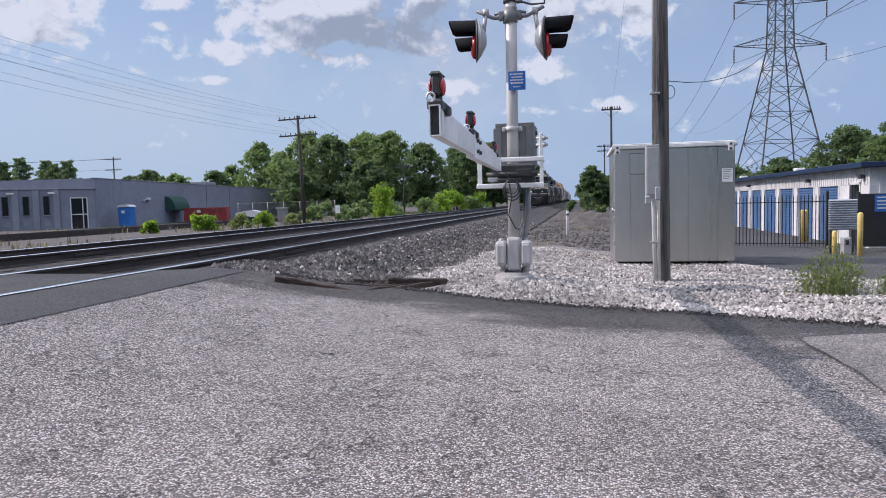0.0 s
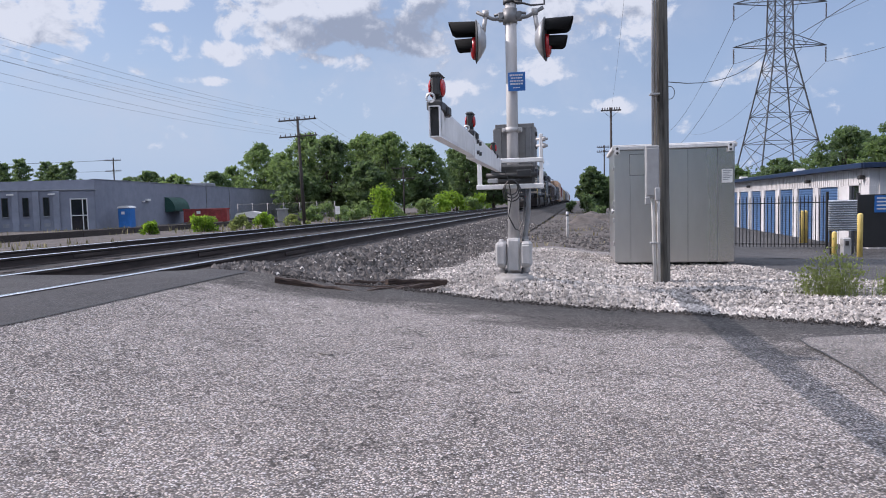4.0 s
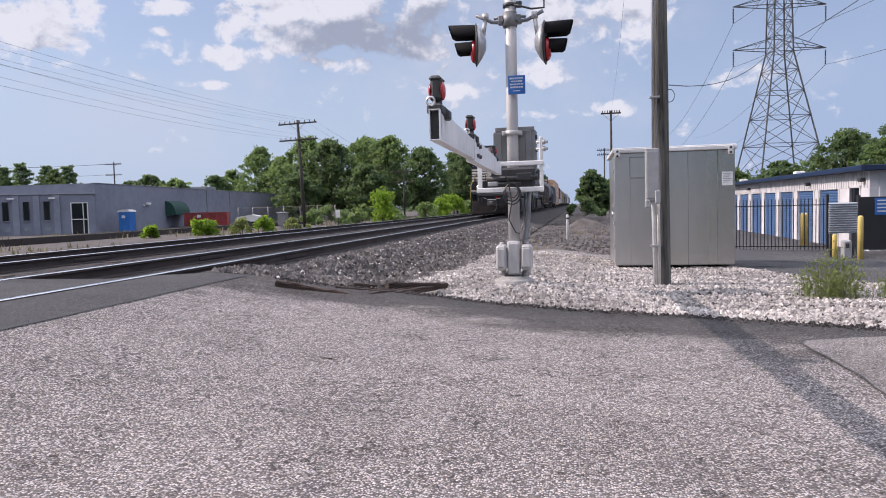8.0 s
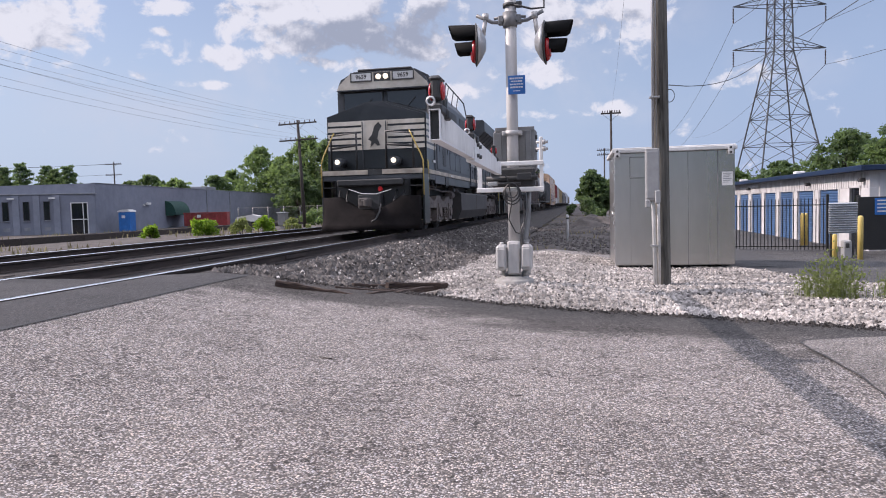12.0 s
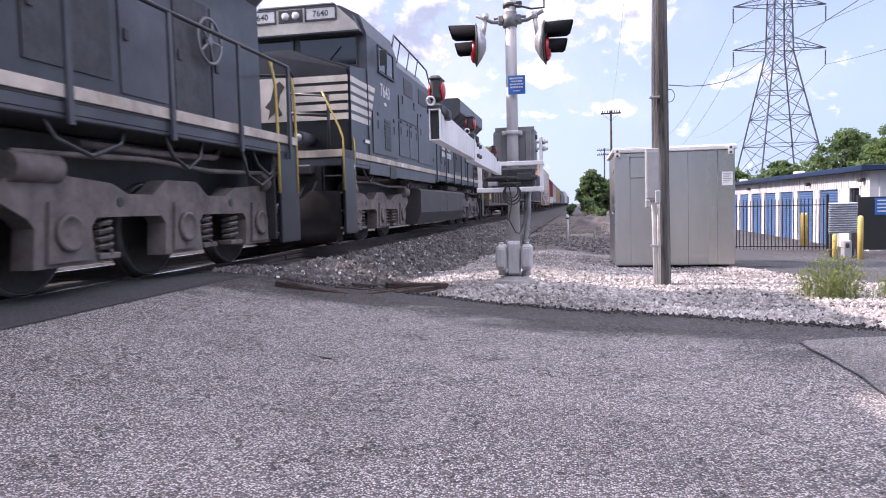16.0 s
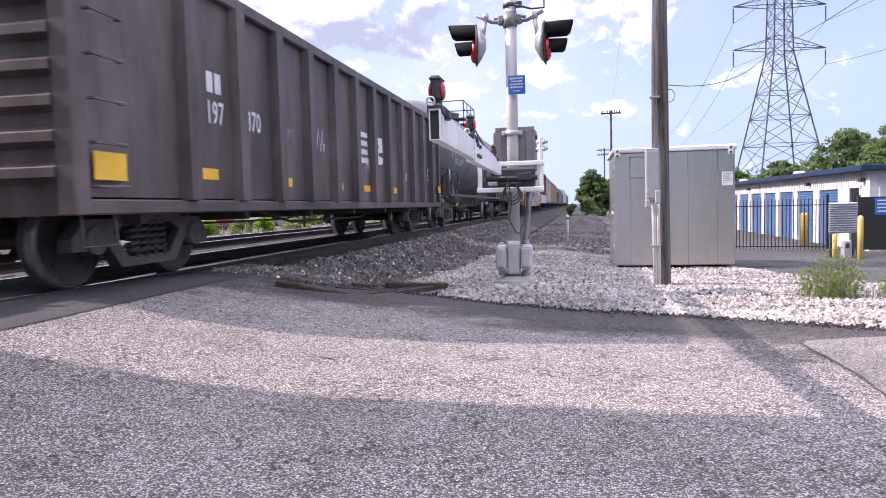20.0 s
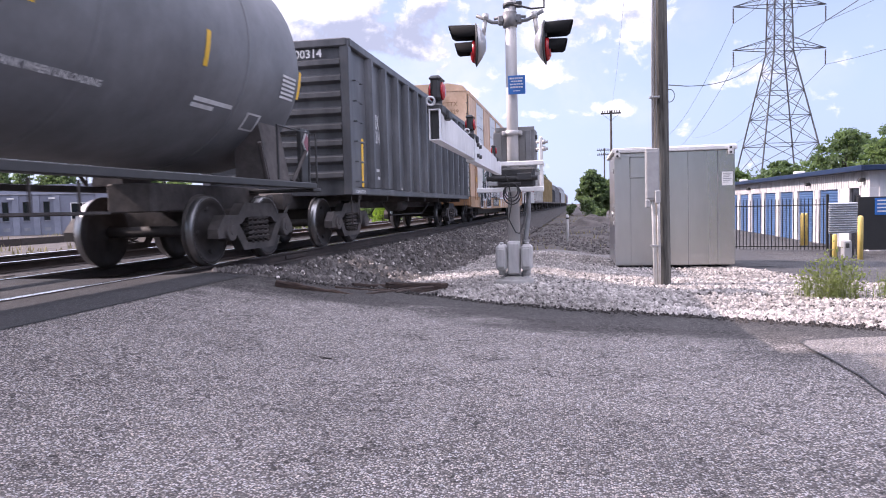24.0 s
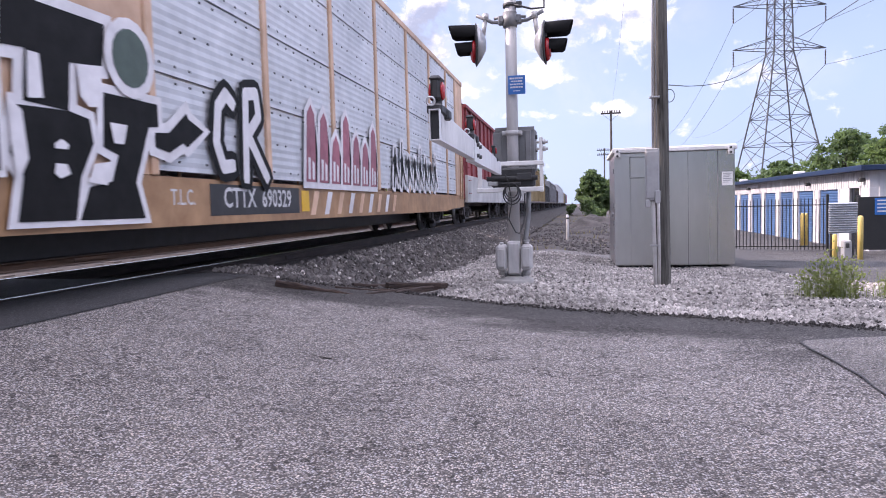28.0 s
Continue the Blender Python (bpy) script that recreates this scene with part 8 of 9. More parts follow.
def coal_gondola():
    start = 18.25
    ribs = [1.95 + 1.17 * k for k in range(13)]
    c = gondola(start, 0.92, 16.75, 0.70, 3.32, (2.45, 14.8), M["gon_brown"], [r + 0.75 for r in ribs[:-1]], "dark rust-brown high-sided gondola car with graffiti", 17.6, [(-0.14, 0.0), (-0.11, 0.12), (0.11, 0.12), (0.14, 0.0)])
    side_text("197", 0.37, c, 1.4635, 3.36, 1.86, bold=0.006, squeeze=0.75)
    side_text("370", 0.37, c, 1.4635, 4.36, 1.86, bold=0.006, squeeze=0.75)
    plate("owner_bar", M["decal"], c, 1.462, [(3.18, 2.10), (3.32, 2.10), (3.32, 2.34), (3.18, 2.34)])
    plate("owner_bar", M["decal"], c, 1.462, [(3.37, 2.10), (3.51, 2.10), (3.51, 2.34), (3.37, 2.34)])
    for y, z, w, hh in ((1.10, 1.01, 0.44, 0.25), (2.95, 1.08, 0.42, 0.13), (5.14, 1.05, 0.42, 0.13), (7.45, 1.04, 0.42, 0.13), (9.15, 1.04, 0.44, 0.13), (11.3, 1.04, 0.44, 0.13), (13.4, 1.04, 0.44, 0.13), (16.4, 1.12, 0.34, 0.2)):
        plate("reflector", M["decal_yellow"], c, 1.5305 if y < 1.5 or y > 16 else 1.4615, [(y, z), (y + w, z), (y + w, z + hh), (y, z + hh)], "yellow reflector plate", thick=0.012 if y < 1.5 or y > 16 else 0.004)
    for k in range(4):
        plate("marking_bar", M["decal"], c, 1.4615, [(8.95, 1.62 + 0.17 * k), (9.45, 1.62 + 0.17 * k), (9.45, 1.72 + 0.17 * k), (8.95, 1.72 + 0.17 * k)])
    plate("emblem_bar", M["decal"], c, 1.4615, [(9.95, 1.62), (10.55, 1.66), (10.6, 1.80), (10.25, 1.82), (10.28, 1.90), (10.6, 1.92), (10.55, 2.22), (10.0, 2.2), (10.02, 2.08), (10.3, 2.06), (10.28, 1.98), (9.95, 1.96)])
    for y, z in ((3.75, 1.45), (3.75, 1.32), (3.78, 1.2), (10.8, 1.52)):
        plate("data_bar", M["box_grey"], c, 1.4615, [(y, z), (y + 0.32, z), (y + 0.32, z + 0.06), (y, z + 0.06)])
    scribble(c, 1.465, 6.40, 1.85, 0.40, 2, M["decal"], 4)
    scribble(c, 1.465, 5.35, 1.85, 0.24, 7, M["box_grey"], 4)
    scribble(c, 1.465, 9.3, 1.62, 0.30, 5, M["decal"], 5)
    scribble(c, 1.465, 12.3, 1.45, 0.30, 3, M["paint_white"], 4)
    writing("197370", 0.26, M["decal"], c, pose(0.55, 0.825, 3.02, 90, 0, 0), bold=0.004)
    plate("square_mark", M["decal"], c, 1.4615, [(15.25, 1.45), (15.60, 1.45), (15.60, 1.49), (15.29, 1.49), (15.29, 1.78), (15.25, 1.78)])
    plate("square_mark", M["decal"], c, 1.4615, [(15.25, 1.80), (15.60, 1.80), (15.60, 1.50), (15.56, 1.50), (15.56, 1.76), (15.25, 1.76)])


def chip_gondola():
    start = 53.4
    ribs = [2.20 + 1.03 * k for k in range(13)]
    c = gondola(start, 0.92, 15.05, 0.97, 3.86, (1.95, 13.5), M["gon_black"], ribs, "tall slate-black gondola car with yellow stripes", 15.45, [(-0.15, 0.0), (-0.12, 0.07), (-0.06, 0.135), (0.06, 0.135), (0.12, 0.07), (0.15, 0.0)])
    side_text("SWIX", 0.42, c, 1.4635, 2.66, 2.52, bold=0.008, squeeze=0.62)
    side_text("100314", 0.36, c, 1.4635, 2.72, 2.20, bold=0.008, squeeze=0.60)
    side_text("2 INCH COMP BRAKE SHOES", 0.085, c, 1.5225, 1.32, 1.03, bold=0.003, squeeze=0.72)
    writing("100314", 0.22, M["decal"], c, pose(0.7, 0.825, 3.60, 90, 0, 0), bold=0.004)
    for y, z, w, hh in ((1.66, 1.13, 0.13, 0.96), (4.66, 1.13, 0.10, 0.40), (6.72, 1.13, 0.10, 0.40), (9.62, 1.13, 0.10, 0.42), (11.08, 1.13, 0.10, 0.40), (14.15, 1.13, 0.10, 0.9)):
        plate("reflector", M["decal_yellow"], c, 1.4625, [(y, z), (y + w, z), (y + w + 0.03, z + hh), (y + 0.03, z + hh)], "yellow reflective stripe")
    for y, z, w in ((2.52, 1.48, 0.14), (2.72, 1.48, 0.22), (2.50, 1.33, 0.20), (2.80, 1.32, 0.16), (4.62, 1.125, 0.3)):
        plate("data_bar", M["decal"], c, 1.4625, [(y, z), (y + w, z), (y + w, z + 0.06), (y, z + 0.06)])
    for o in (4.45, 13.3):
        for a, b, z0, z1 in ((0, 0.26, 1.50 + 0.9, 1.53 + 0.9), (0, 0.26, 1.80 + 0.9, 1.83 + 0.9), (0, 0.03, 1.53 + 0.9, 1.80 + 0.9), (0.23, 0.26, 1.53 + 0.9, 1.80 + 0.9)):
            dz = 0.0 if o < 5 else -0.95
            plate("square_mark", M["decal"], c, 1.4625, [(o + a, z0 + dz), (o + b, z0 + dz), (o + b, z1 + dz), (o + a, z1 + dz)])


def tank_car():
    start, length = 35.78, 17.6
    c = thing("tank_car", "glossy black railway tank car with white stencils", "tank car", group="train")
    y0, y1, zc, r = 0.95, 16.75, 2.86, 1.56
    bm = bmesh.new()
    prof = [(0.05, y0), (0.6, y0 + 0.03), (1.1, y0 + 0.16), (1.42, y0 + 0.42), (r, y0 + 0.80)] + [(r, y0 + 0.8 + (y1 - y0 - 1.6) * k / 8) for k in range(1, 8)] + [(r, y1 - 0.80), (1.42, y1 - 0.42), (1.1, y1 - 0.16), (0.6, y1 - 0.03), (0.05, y1)]
    lathe(bm, prof, (0, 0, zc), 1, 48)
    tk = part("tank", bm, M["tank_black"], c, "black cylindrical tank with domed ends")
    for y in (3.2, 5.9, 8.8, 11.6, 14.4):
        bm = bmesh.new()
        lathe(bm, [(r + 0.001, y - 0.04), (r + 0.008, y - 0.03), (r + 0.008, y + 0.03), (r + 0.001, y + 0.04)], (0, 0, zc), 1, 48)
        part("weld_seam", bm, M["tank_black"], tk)
    bm = bmesh.new()
    lathe(bm, [(0.55, zc + r - 0.12), (0.55, zc + r + 0.32), (0.58, zc + r + 0.34), (0.58, zc + r + 0.40), (0.3, zc + r + 0.46)], (0, 8.9, 0), 2, 24)
    part("dome", bm, M["tank_black"], tk)
    bm = bmesh.new()
    for x in (-1.0, 1.0):
        path(bm, [(x, 7.5, zc + 1.2), (x, 7.5, zc + r + 0.75), (x, 10.6, zc + r + 0.75), (x, 10.6, zc + 1.2)], 0.024, 5)
        path(bm, [(x, 7.5, zc + r + 0.40), (x, 10.6, zc + r + 0.40)], 0.02, 5)
        for y in (8.5, 9.6):
            path(bm, [(x, y, zc + 1.2), (x, y, zc + r + 0.75)], 0.02, 5)
    path(bm, [(-1.0, 10.6, zc + r + 0.75), (1.0, 10.6, zc + r + 0.75)], 0.024, 5)
    path(bm, [(-1.0, 7.5, zc + r + 0.75), (1.0, 7.5, zc + r + 0.75)], 0.024, 5)
    part("platform_rail", bm, M["black"], c)
    for a, b in ((7.4, 8.3), (9.5, 10.7)):
        block("platform", M["dark_metal"], c, (-1.05, 1.05, a, b, zc + r - 0.02, zc + r + 0.03), b=0.006)
    for s in (-1, 1):
        bm = bmesh.new()
        path(bm, [(s * 1.50, 8.9, 1.02), (s * 1.66, 8.9, 2.2), (s * 1.60, 8.9, 3.4), (s * 1.1, 8.9, 4.35)], 0.02, 5)
        path(bm, [(s * 1.50, 9.35, 1.02), (s * 1.66, 9.35, 2.2), (s * 1.60, 9.35, 3.4), (s * 1.1, 9.35, 4.35)], 0.02, 5)
        lad = part("ladder", bm, M["black"], c)
        for k in range(8):
            z = 1.2 + 0.36 * k
            x = s * (1.53 + 0.12 * min(1, max(0, (z - 1.0) / 1.2)) - max(0, z - 2.6) * 0.12)
            bm = bmesh.new()
            path(bm, [(x, 8.9, z), (x, 9.35, z)], 0.014, 4)
            part("rung", bm, M["black"], lad)
        # running board along the sill
        block("side_sill", M["black"], c, (s * 1.36, s * 1.52, 1.0, 16.7, 1.04, 1.13), b=0.01)
        bm = bmesh.new()
        path(bm, [(s * 1.50, 1.3, 1.14), (s * 1.53, 1.3, 1.9), (s * 1.53, 2.5, 1.9), (s * 1.53, 2.5, 1.14)], 0.018, 5)
        path(bm, [(s * 1.50, 16.4, 1.14), (s * 1.53, 16.4, 1.9), (s * 1.53, 15.2, 1.9), (s * 1.53, 15.2, 1.14)], 0.018, 5)
        part("grab_rail", bm, M["black"], c)
        for y in (2.2, 15.5):
            bm = bmesh.new()
            prism(bm, [(s * 1.40, 1.13), (s * 1.42, 1.13), (s * 1.22, 2.2), (s * 0.9, 2.0), (s * 0.9, 1.13)], 1, y - 0.35, y + 0.35)
            part("saddle", bm, M["truck_dark"], c)
            for q in (-0.9, 0.9):
                bm = bmesh.new()
                path(bm, [(s * 1.42, y + q * 0.5, 1.14), (s * 1.50, y + q * 0.9, 1.62)], 0.03, 5)
                part("brace", bm, M["truck_dark"], c)

    def skin(name, ya, yb, a0, a1, material, off=0.004, label=""):
        """A painted patch that follows the tank's curve, between heights over the centre line in degrees."""
        verts, faces, n = [], [], 8
        for k in range(n + 1):
            a = radians(a0 + (a1 - a0) * k / n)
            for y in (ya, yb):
                verts.append(((r + off) * math.cos(a), y, zc + (r + off) * math.sin(a)))
        faces = [(2 * k, 2 * k + 1, 2 * k + 3, 2 * k + 2) for k in range(n)]
        ob = joined(name, verts, faces, material, c)
        return tagged(ob, label)
    for y in (1.6, 4.0, 6.2, 10.75, 13.35, 16.0):
        skin("reflector", y, y + 0.09, -18, -3, M["decal_yellow"] if y > 7 else M["decal"], label="narrow reflective stripe")
    for text, y, a, size, sq in (("FURX 132370", 3.1, -22, 0.30, 0.95), ("VENT TANK WHEN UNLOADING", 11.1, -36, 0.10, 1.0)):
        q = radians(a)
        m = Matrix.Translation(((r + 0.03) * math.cos(q), y, zc + (r + 0.03) * math.sin(q))) @ Matrix.Rotation(-q, 4, "Y") @ pose(0, 0, 0, 90, 0, 90)
        writing(text, size, M["decal"], c, m, bold=0.004, squeeze=sq)
    for k in range(6):
        skin("data_bar", 15.45, 15.9, -20 + 2.2 * k, -18.8 + 2.2 * k, M["decal"], 0.006)
    skin("data_bar", 13.4, 14.3, -33, -31, M["decal"], 0.006)
    skin("data_bar", 13.4, 13.9, -36, -34, M["decal"], 0.006)
    for a, b, p, q2 in ((14.75, 15.15, -33, -32), (14.75, 15.15, -42, -41), (14.75, 14.8, -41, -33), (15.10, 15.15, -41, -33)):
        skin("square_mark", a, b, p, q2, M["decal"], 0.006)
    for y in (1.28, 16.42):
        bm = bmesh.new()
        prism(bm, [(y, 1.55), (y + 0.16, 1.75), (y, 1.95), (y - 0.16, 1.75)], 0, 1.46, 1.475)
        pl = part("placard", bm, M["decal"], c, "small white diamond placard")
        bm = bmesh.new()
        prism(bm, [(y, 1.60), (y + 0.12, 1.75), (y, 1.90), (y - 0.12, 1.75)], 0, 1.475, 1.479)
        part("placard_face", bm, M["paint_red"], pl)
        block("placard_holder", M["dark_metal"], c, (1.38, 1.455, y - 0.18, y + 0.18, 1.10, 1.98), b=0.01)
    block("stub_sill", M["truck_dark"], c, (-0.32, 0.32, 0.5, 3.6, 0.72, 1.10), b=0.02)
    block("stub_sill", M["truck_dark"], c, (-0.32, 0.32, 14.0, 17.1, 0.72, 1.10), b=0.02)
    block("end_platform", M["dark_metal"], c, (-1.45, 1.45, 0.55, 1.0, 1.0, 1.06), (-1.45, 1.45, 16.7, 17.05, 1.0, 1.06), b=0.01)
    bm = bmesh.new()
    for y, w in ((0.6, 1), (17.0, -1)):
        path(bm, [(-1.4, y, 1.06), (-1.4, y, 1.95), (1.4, y, 1.95), (1.4, y, 1.06)], 0.02, 5)
    part("end_rail", bm, M["black"], c)
    bm = bmesh.new()
    tube(bm, (0.0, 8.7, 0.62), (0.0, 8.7, 1.35), 0.22, 0.30, 16)
    tube(bm, (0.5, 6.4, 1.0), (0.5, 7.6, 1.0), 0.2, n=14)
    part("outlet_valve", bm, M["truck_dark"], c)
    bm = bmesh.new()
    for k in range(12):
        y = 5.0 + 0.65 * k
        path(bm, [(0.75, y, 1.06), (0.75, y, 0.72)], 0.016, 4)
    path(bm, [(0.75, 4.6, 0.72), (0.75, 12.6, 0.72)], 0.02, 5)
    part("brake_rigging", bm, M["truck_dark"], c)
    coupler(c, 0.12, -1)
    coupler(c, length - 0.12, 1)
    for y in (2.25, 15.35):
        freight_truck(c, y)
    rolls(c, start)


def blot(car, x, fill, outline, rim):
    """One sprayed shape; with a rim, a pale border round it."""
    outline = [(p, max(q, 0.66)) for p, q in outline]
    if rim:
        n = len(outline)
        mid = sum((Vector(p) for p in outline), Vector((0, 0))) / n
        turn = sum(outline[k][0] * outline[(k + 1) % n][1] - outline[(k + 1) % n][0] * outline[k][1] for k in range(n))
        s = 1 if turn > 0 else -1
        wide = []
        for k in range(n):
            a, b, c2 = (Vector(outline[(k + q) % n]) for q in (-1, 0, 1))
            u, v = (b - a).normalized(), (c2 - b).normalized()
            m = (Vector((u.y, -u.x)) + Vector((v.y, -v.x))) * s
            m = m.normalized() * rim * min(1.5, 2 / max(0.6, m.length))
            wide.append((b.x + m.x, max(b.y + m.y, 0.61)))
        plate("sprayed_rim", M["paint_white"], car, x - 0.004 - 0.0008 * (n % 5), wide, thick=0.001)
    plate("sprayed_shape", fill, car, x, outline, thick=0.001)


def sprayed(car, x, strokes, width, rim, edge=None):
    """Sprayed letters that spell nothing: thick strokes with a pale rim."""
    for material, w, dx in ((edge or M["paint_white"], width + rim, 0.0), (None, width, 0.004)):
        for fill, pts in strokes:
            bm = bmesh.new()
            for (a, b), (c2, d) in zip(pts, pts[1:]):
                v = Vector((c2 - a, d - b))
                n = Vector((-v.y, v.x)).normalized() * w / 2
                e = v.normalized() * w * 0.35
                ring = [(a - e.x + n.x * 0.75, b - e.y + n.y * 0.75), (a + n.x, b + n.y), (c2 + n.x, d + n.y), (c2 + e.x + n.x * 0.75, d + e.y + n.y * 0.75),
                        (c2 + e.x - n.x * 0.75, d + e.y - n.y * 0.75), (c2 - n.x, d - n.y), (a - n.x, b - n.y), (a - e.x - n.x * 0.75, b - e.y - n.y * 0.75)]
                bm.faces.new([bm.verts.new((x + dx + 0.0004 * len(bm.faces), p, q)) for p, q in ring])
            part("sprayed_letter", bm, material or fill, car)


def autorack():
    start, length = 68.85, 26.6
    c = thing("autorack_car", "tall enclosed car carrier with faded orange frame and graffiti", "autorack car", group="train")
    f, e, z0, z1, h = 0.38, 26.2, 1.08, 5.26, 1.50
    tan, pan = M["rack_tan"], M["rack_panel"]
    block("flat_deck", M["rack_orange"], c, (-1.42, 1.42, f + 0.1, e - 0.1, 0.86, 1.06), b=0.02)
    for s in (-1, 1):
        bm = bmesh.new()
        prism(bm, [(f, 0.68), (3.0, 0.62), (4.0, 0.56), (22.6, 0.56), (23.6, 0.62), (e, 0.68), (e, z0), (f, z0)], 0, s * 1.40, s * 1.52)
        part("side_sill", bm, M["rack_orange"], c, "rust-orange side sill")
        block("top_chord", tan, c, (s * 1.40, s * 1.53, f, e, z1 - 0.16, z1), b=0.02)
        # posts and the ribbed panels between them
        ys = [2.18, 4.78, 6.80, 9.45, 12.1, 14.85, 17.6, 20.3, 22.9, 24.6]
        for y in ys:
            block("post", tan, c, (s * 1.46, s * 1.545, y - 0.065, y + 0.065, z0 + 0.002, z1 - 0.162), b=0.012)
        for k, (a, b) in enumerate(zip(ys, ys[1:])):
            if k == 1:
                block("panel", tan, c, (s * 1.48, s * 1.515, a + 0.07, b - 0.07, z0 + 0.004, z1 - 0.17), b=0.004, label="plain tan steel panel")
                continue
            for t in range(4):
                za, zb = z0 + 0.06 + 1.0 * t, z0 + 1.03 + 1.0 * t
                bm = bmesh.new()
                n = 18
                ring = []
                for i in range(n + 1):
                    z = za + (zb - za) * i / n
                    ring.append((s * (1.505 - (0.006 if i % 2 else 0.0)), z))
                ring += [(s * 1.46, zb), (s * 1.46, za)]
                prism(bm, ring, 1, a + 0.072, b - 0.072)
                pn = part("panel", bm, pan, c)
        for a, b in ((f, ys[0]), (ys[-1], e)):
            block("end_panel", tan, c, (s * 1.47, s * 1.52, a + 0.01, b - 0.07, z0 + 0.004, z1 - 0.17), b=0.006, label="plain faded orange end panel")
        yl = f + 0.75
        for y in (yl, e - 1.2):
            bm = bmesh.new()
            path(bm, [(s * 1.60, y, 0.95), (s * 1.60, y, 3.2)], 0.022, 5)
            path(bm, [(s * 1.60, y + 0.45, 0.95), (s * 1.60, y + 0.45, 3.2)], 0.022, 5)
            ld = part("ladder", bm, M["rack_orange"], c)
            for k in range(6):
                bm = bmesh.new()
                path(bm, [(s * 1.60, y, 1.15 + 0.38 * k), (s * 1.60, y + 0.45, 1.15 + 0.38 * k)], 0.016, 4)
                part("rung", bm, M["rack_orange"], ld)
    # small bolt heads along the panels on the near side
    bm = bmesh.new()
    for k in range(9):
        if k == 1:
            continue
        for t in range(4):
            for row, zz in enumerate((0.16, 0.55, 0.98)):
                for q in range(8):
                    if (q * 7 + k * 3 + t * 5 + row) % 4 == 0:
                        continue
                    a, b = ys[k], ys[k + 1]
                    y = a + 0.2 + (b - a - 0.4) * (q + 0.5 * (row % 2)) / 8
                    z = z0 + zz + 1.0 * t
                    box(bm, 1.500, 1.512, y - 0.015, y + 0.015, z - 0.012, z + 0.012)
    tagged(part("panel_bolts", bm, M["dark_metal"], c), kind="stuff")
    bm = bmesh.new()
    prism(bm, [(-1.46, z1 + 0.002), (1.46, z1 + 0.002), (1.30, z1 + 0.22), (0.7, z1 + 0.34), (-0.7, z1 + 0.34), (-1.30, z1 + 0.22)], 1, f, e)
    part("roof", bm, pan, c, "galvanised curved roof")
    for y, way in ((f, -1), (e, 1)):
        bm = bmesh.new()
        prism(bm, [(-1.44, z1 + 0.002), (1.44, z1 + 0.002), (1.28, z1 + 0.20), (0.68, z1 + 0.32), (-0.68, z1 + 0.32), (-1.28, z1 + 0.20)], 1, y + way * 0.03, y + way * 0.004)
        part("roof_end", bm, tan, c, "faded orange roof end plate")
    for y, way in ((f, -1), (e, 1)):
        for a, b in ((-1.44, -0.02), (0.02, 1.44)):
            block("end_door", M["paint_white"], c, (a, b, y + way * 0.02, y - way * 0.05, 1.10, 3.9), b=0.02, label="white steel end door")
            block("upper_end_panel", tan, c, (a, b, y + way * 0.02, y - way * 0.05, 3.903, z1), b=0.02, label="faded orange upper end panel")
        bm = bmesh.new()
        for k in range(9):
            box(bm, 1.40, 1.445, y + way * 0.035, y + way * 0.02, 1.4 + 0.42 * k, 1.45 + 0.42 * k)
        tagged(part("door_bolts", bm, M["dark_metal"], c), kind="stuff")
        block("end_beam", M["rack_orange"], c, (-1.48, 1.48, y + way * 0.06, y - way * 0.3, 0.72, 1.05), b=0.03)
    block("centre_sill", M["black"], c, (-0.42, 0.42, 0.4, 26.2, 0.27, 0.84), b=0.02)
    for y in (6.6, 8.6, 10.6, 12.6, 14.6, 16.6, 18.6, 20.6):
        block("crossbearer", M["black"], c, (-1.38, 1.38, y - 0.07, y + 0.07, 0.58, 0.855), b=0.01)
    for s in (-1, 1):
        block("inner_sill", M["black"], c, (s * 1.20, s * 1.395, 0.5, 26.1, 0.60, 0.855), b=0.01)
    side_text("CTTX  690329", 0.34, c, 1.5275, 9.15, 0.86, bold=0.006, squeeze=0.95)
    plate("number_panel", M["black"], c, 1.5205, [(7.85, 0.66), (10.45, 0.66), (10.45, 1.03), (7.85, 1.03)], "dark painted number panel")
    plate("yellow_mark", M["decal_yellow"], c, 1.5205, [(10.55, 0.68), (10.85, 0.68), (10.85, 1.0), (10.55, 1.0)])
    plate("warning_label", M["decal_yellow"], c, 1.5215, [(1.78, 1.72), (2.05, 1.72), (2.05, 1.98), (1.78, 1.98)], "small yellow warning label")
    side_text("T.L.C.", 0.24, c, 1.5225, 7.3, 0.86, bold=0.002, squeeze=0.8)
    plate("yellow_mark", M["decal_yellow"], c, 1.5225, [(5.02, 0.80), (5.42, 0.80), (5.42, 0.95), (5.02, 0.95)])
    plate("pale_tag", M["paint_white"], c, 1.5205, [(6.2, 0.86), (6.32, 0.86), (6.34, 1.0), (6.55, 0.98), (6.55, 1.02), (6.1, 1.03)])
    g = 1.552
    K, G, R, W = M["paint_black"], M["paint_green"], M["paint_red"], M["paint_white"]
    # large sprayed letters that spell nothing, with pale rims and gaps
    blot(c, g + 0.0000, G, [(3.08, 2.06), (3.50, 2.24), (3.66, 1.80), (3.40, 1.76), (3.18, 1.72)], 0.09)
    blot(c, g + 0.0012, G, [(3.80, 2.36), (4.20, 2.40), (4.32, 2.16), (4.44, 2.14), (4.40, 1.72), (3.80, 1.78), (3.86, 2.10)], 0.09)
    blot(c, g + 0.0024, K, [(3.14, 1.54), (3.40, 1.56), (3.80, 1.40), (4.30, 1.80), (4.44, 1.74), (4.68, 1.02), (4.22, 1.02), (3.88, 1.28), (3.76, 0.56), (3.04, 0.58), (3.04, 1.18)], 0.1)
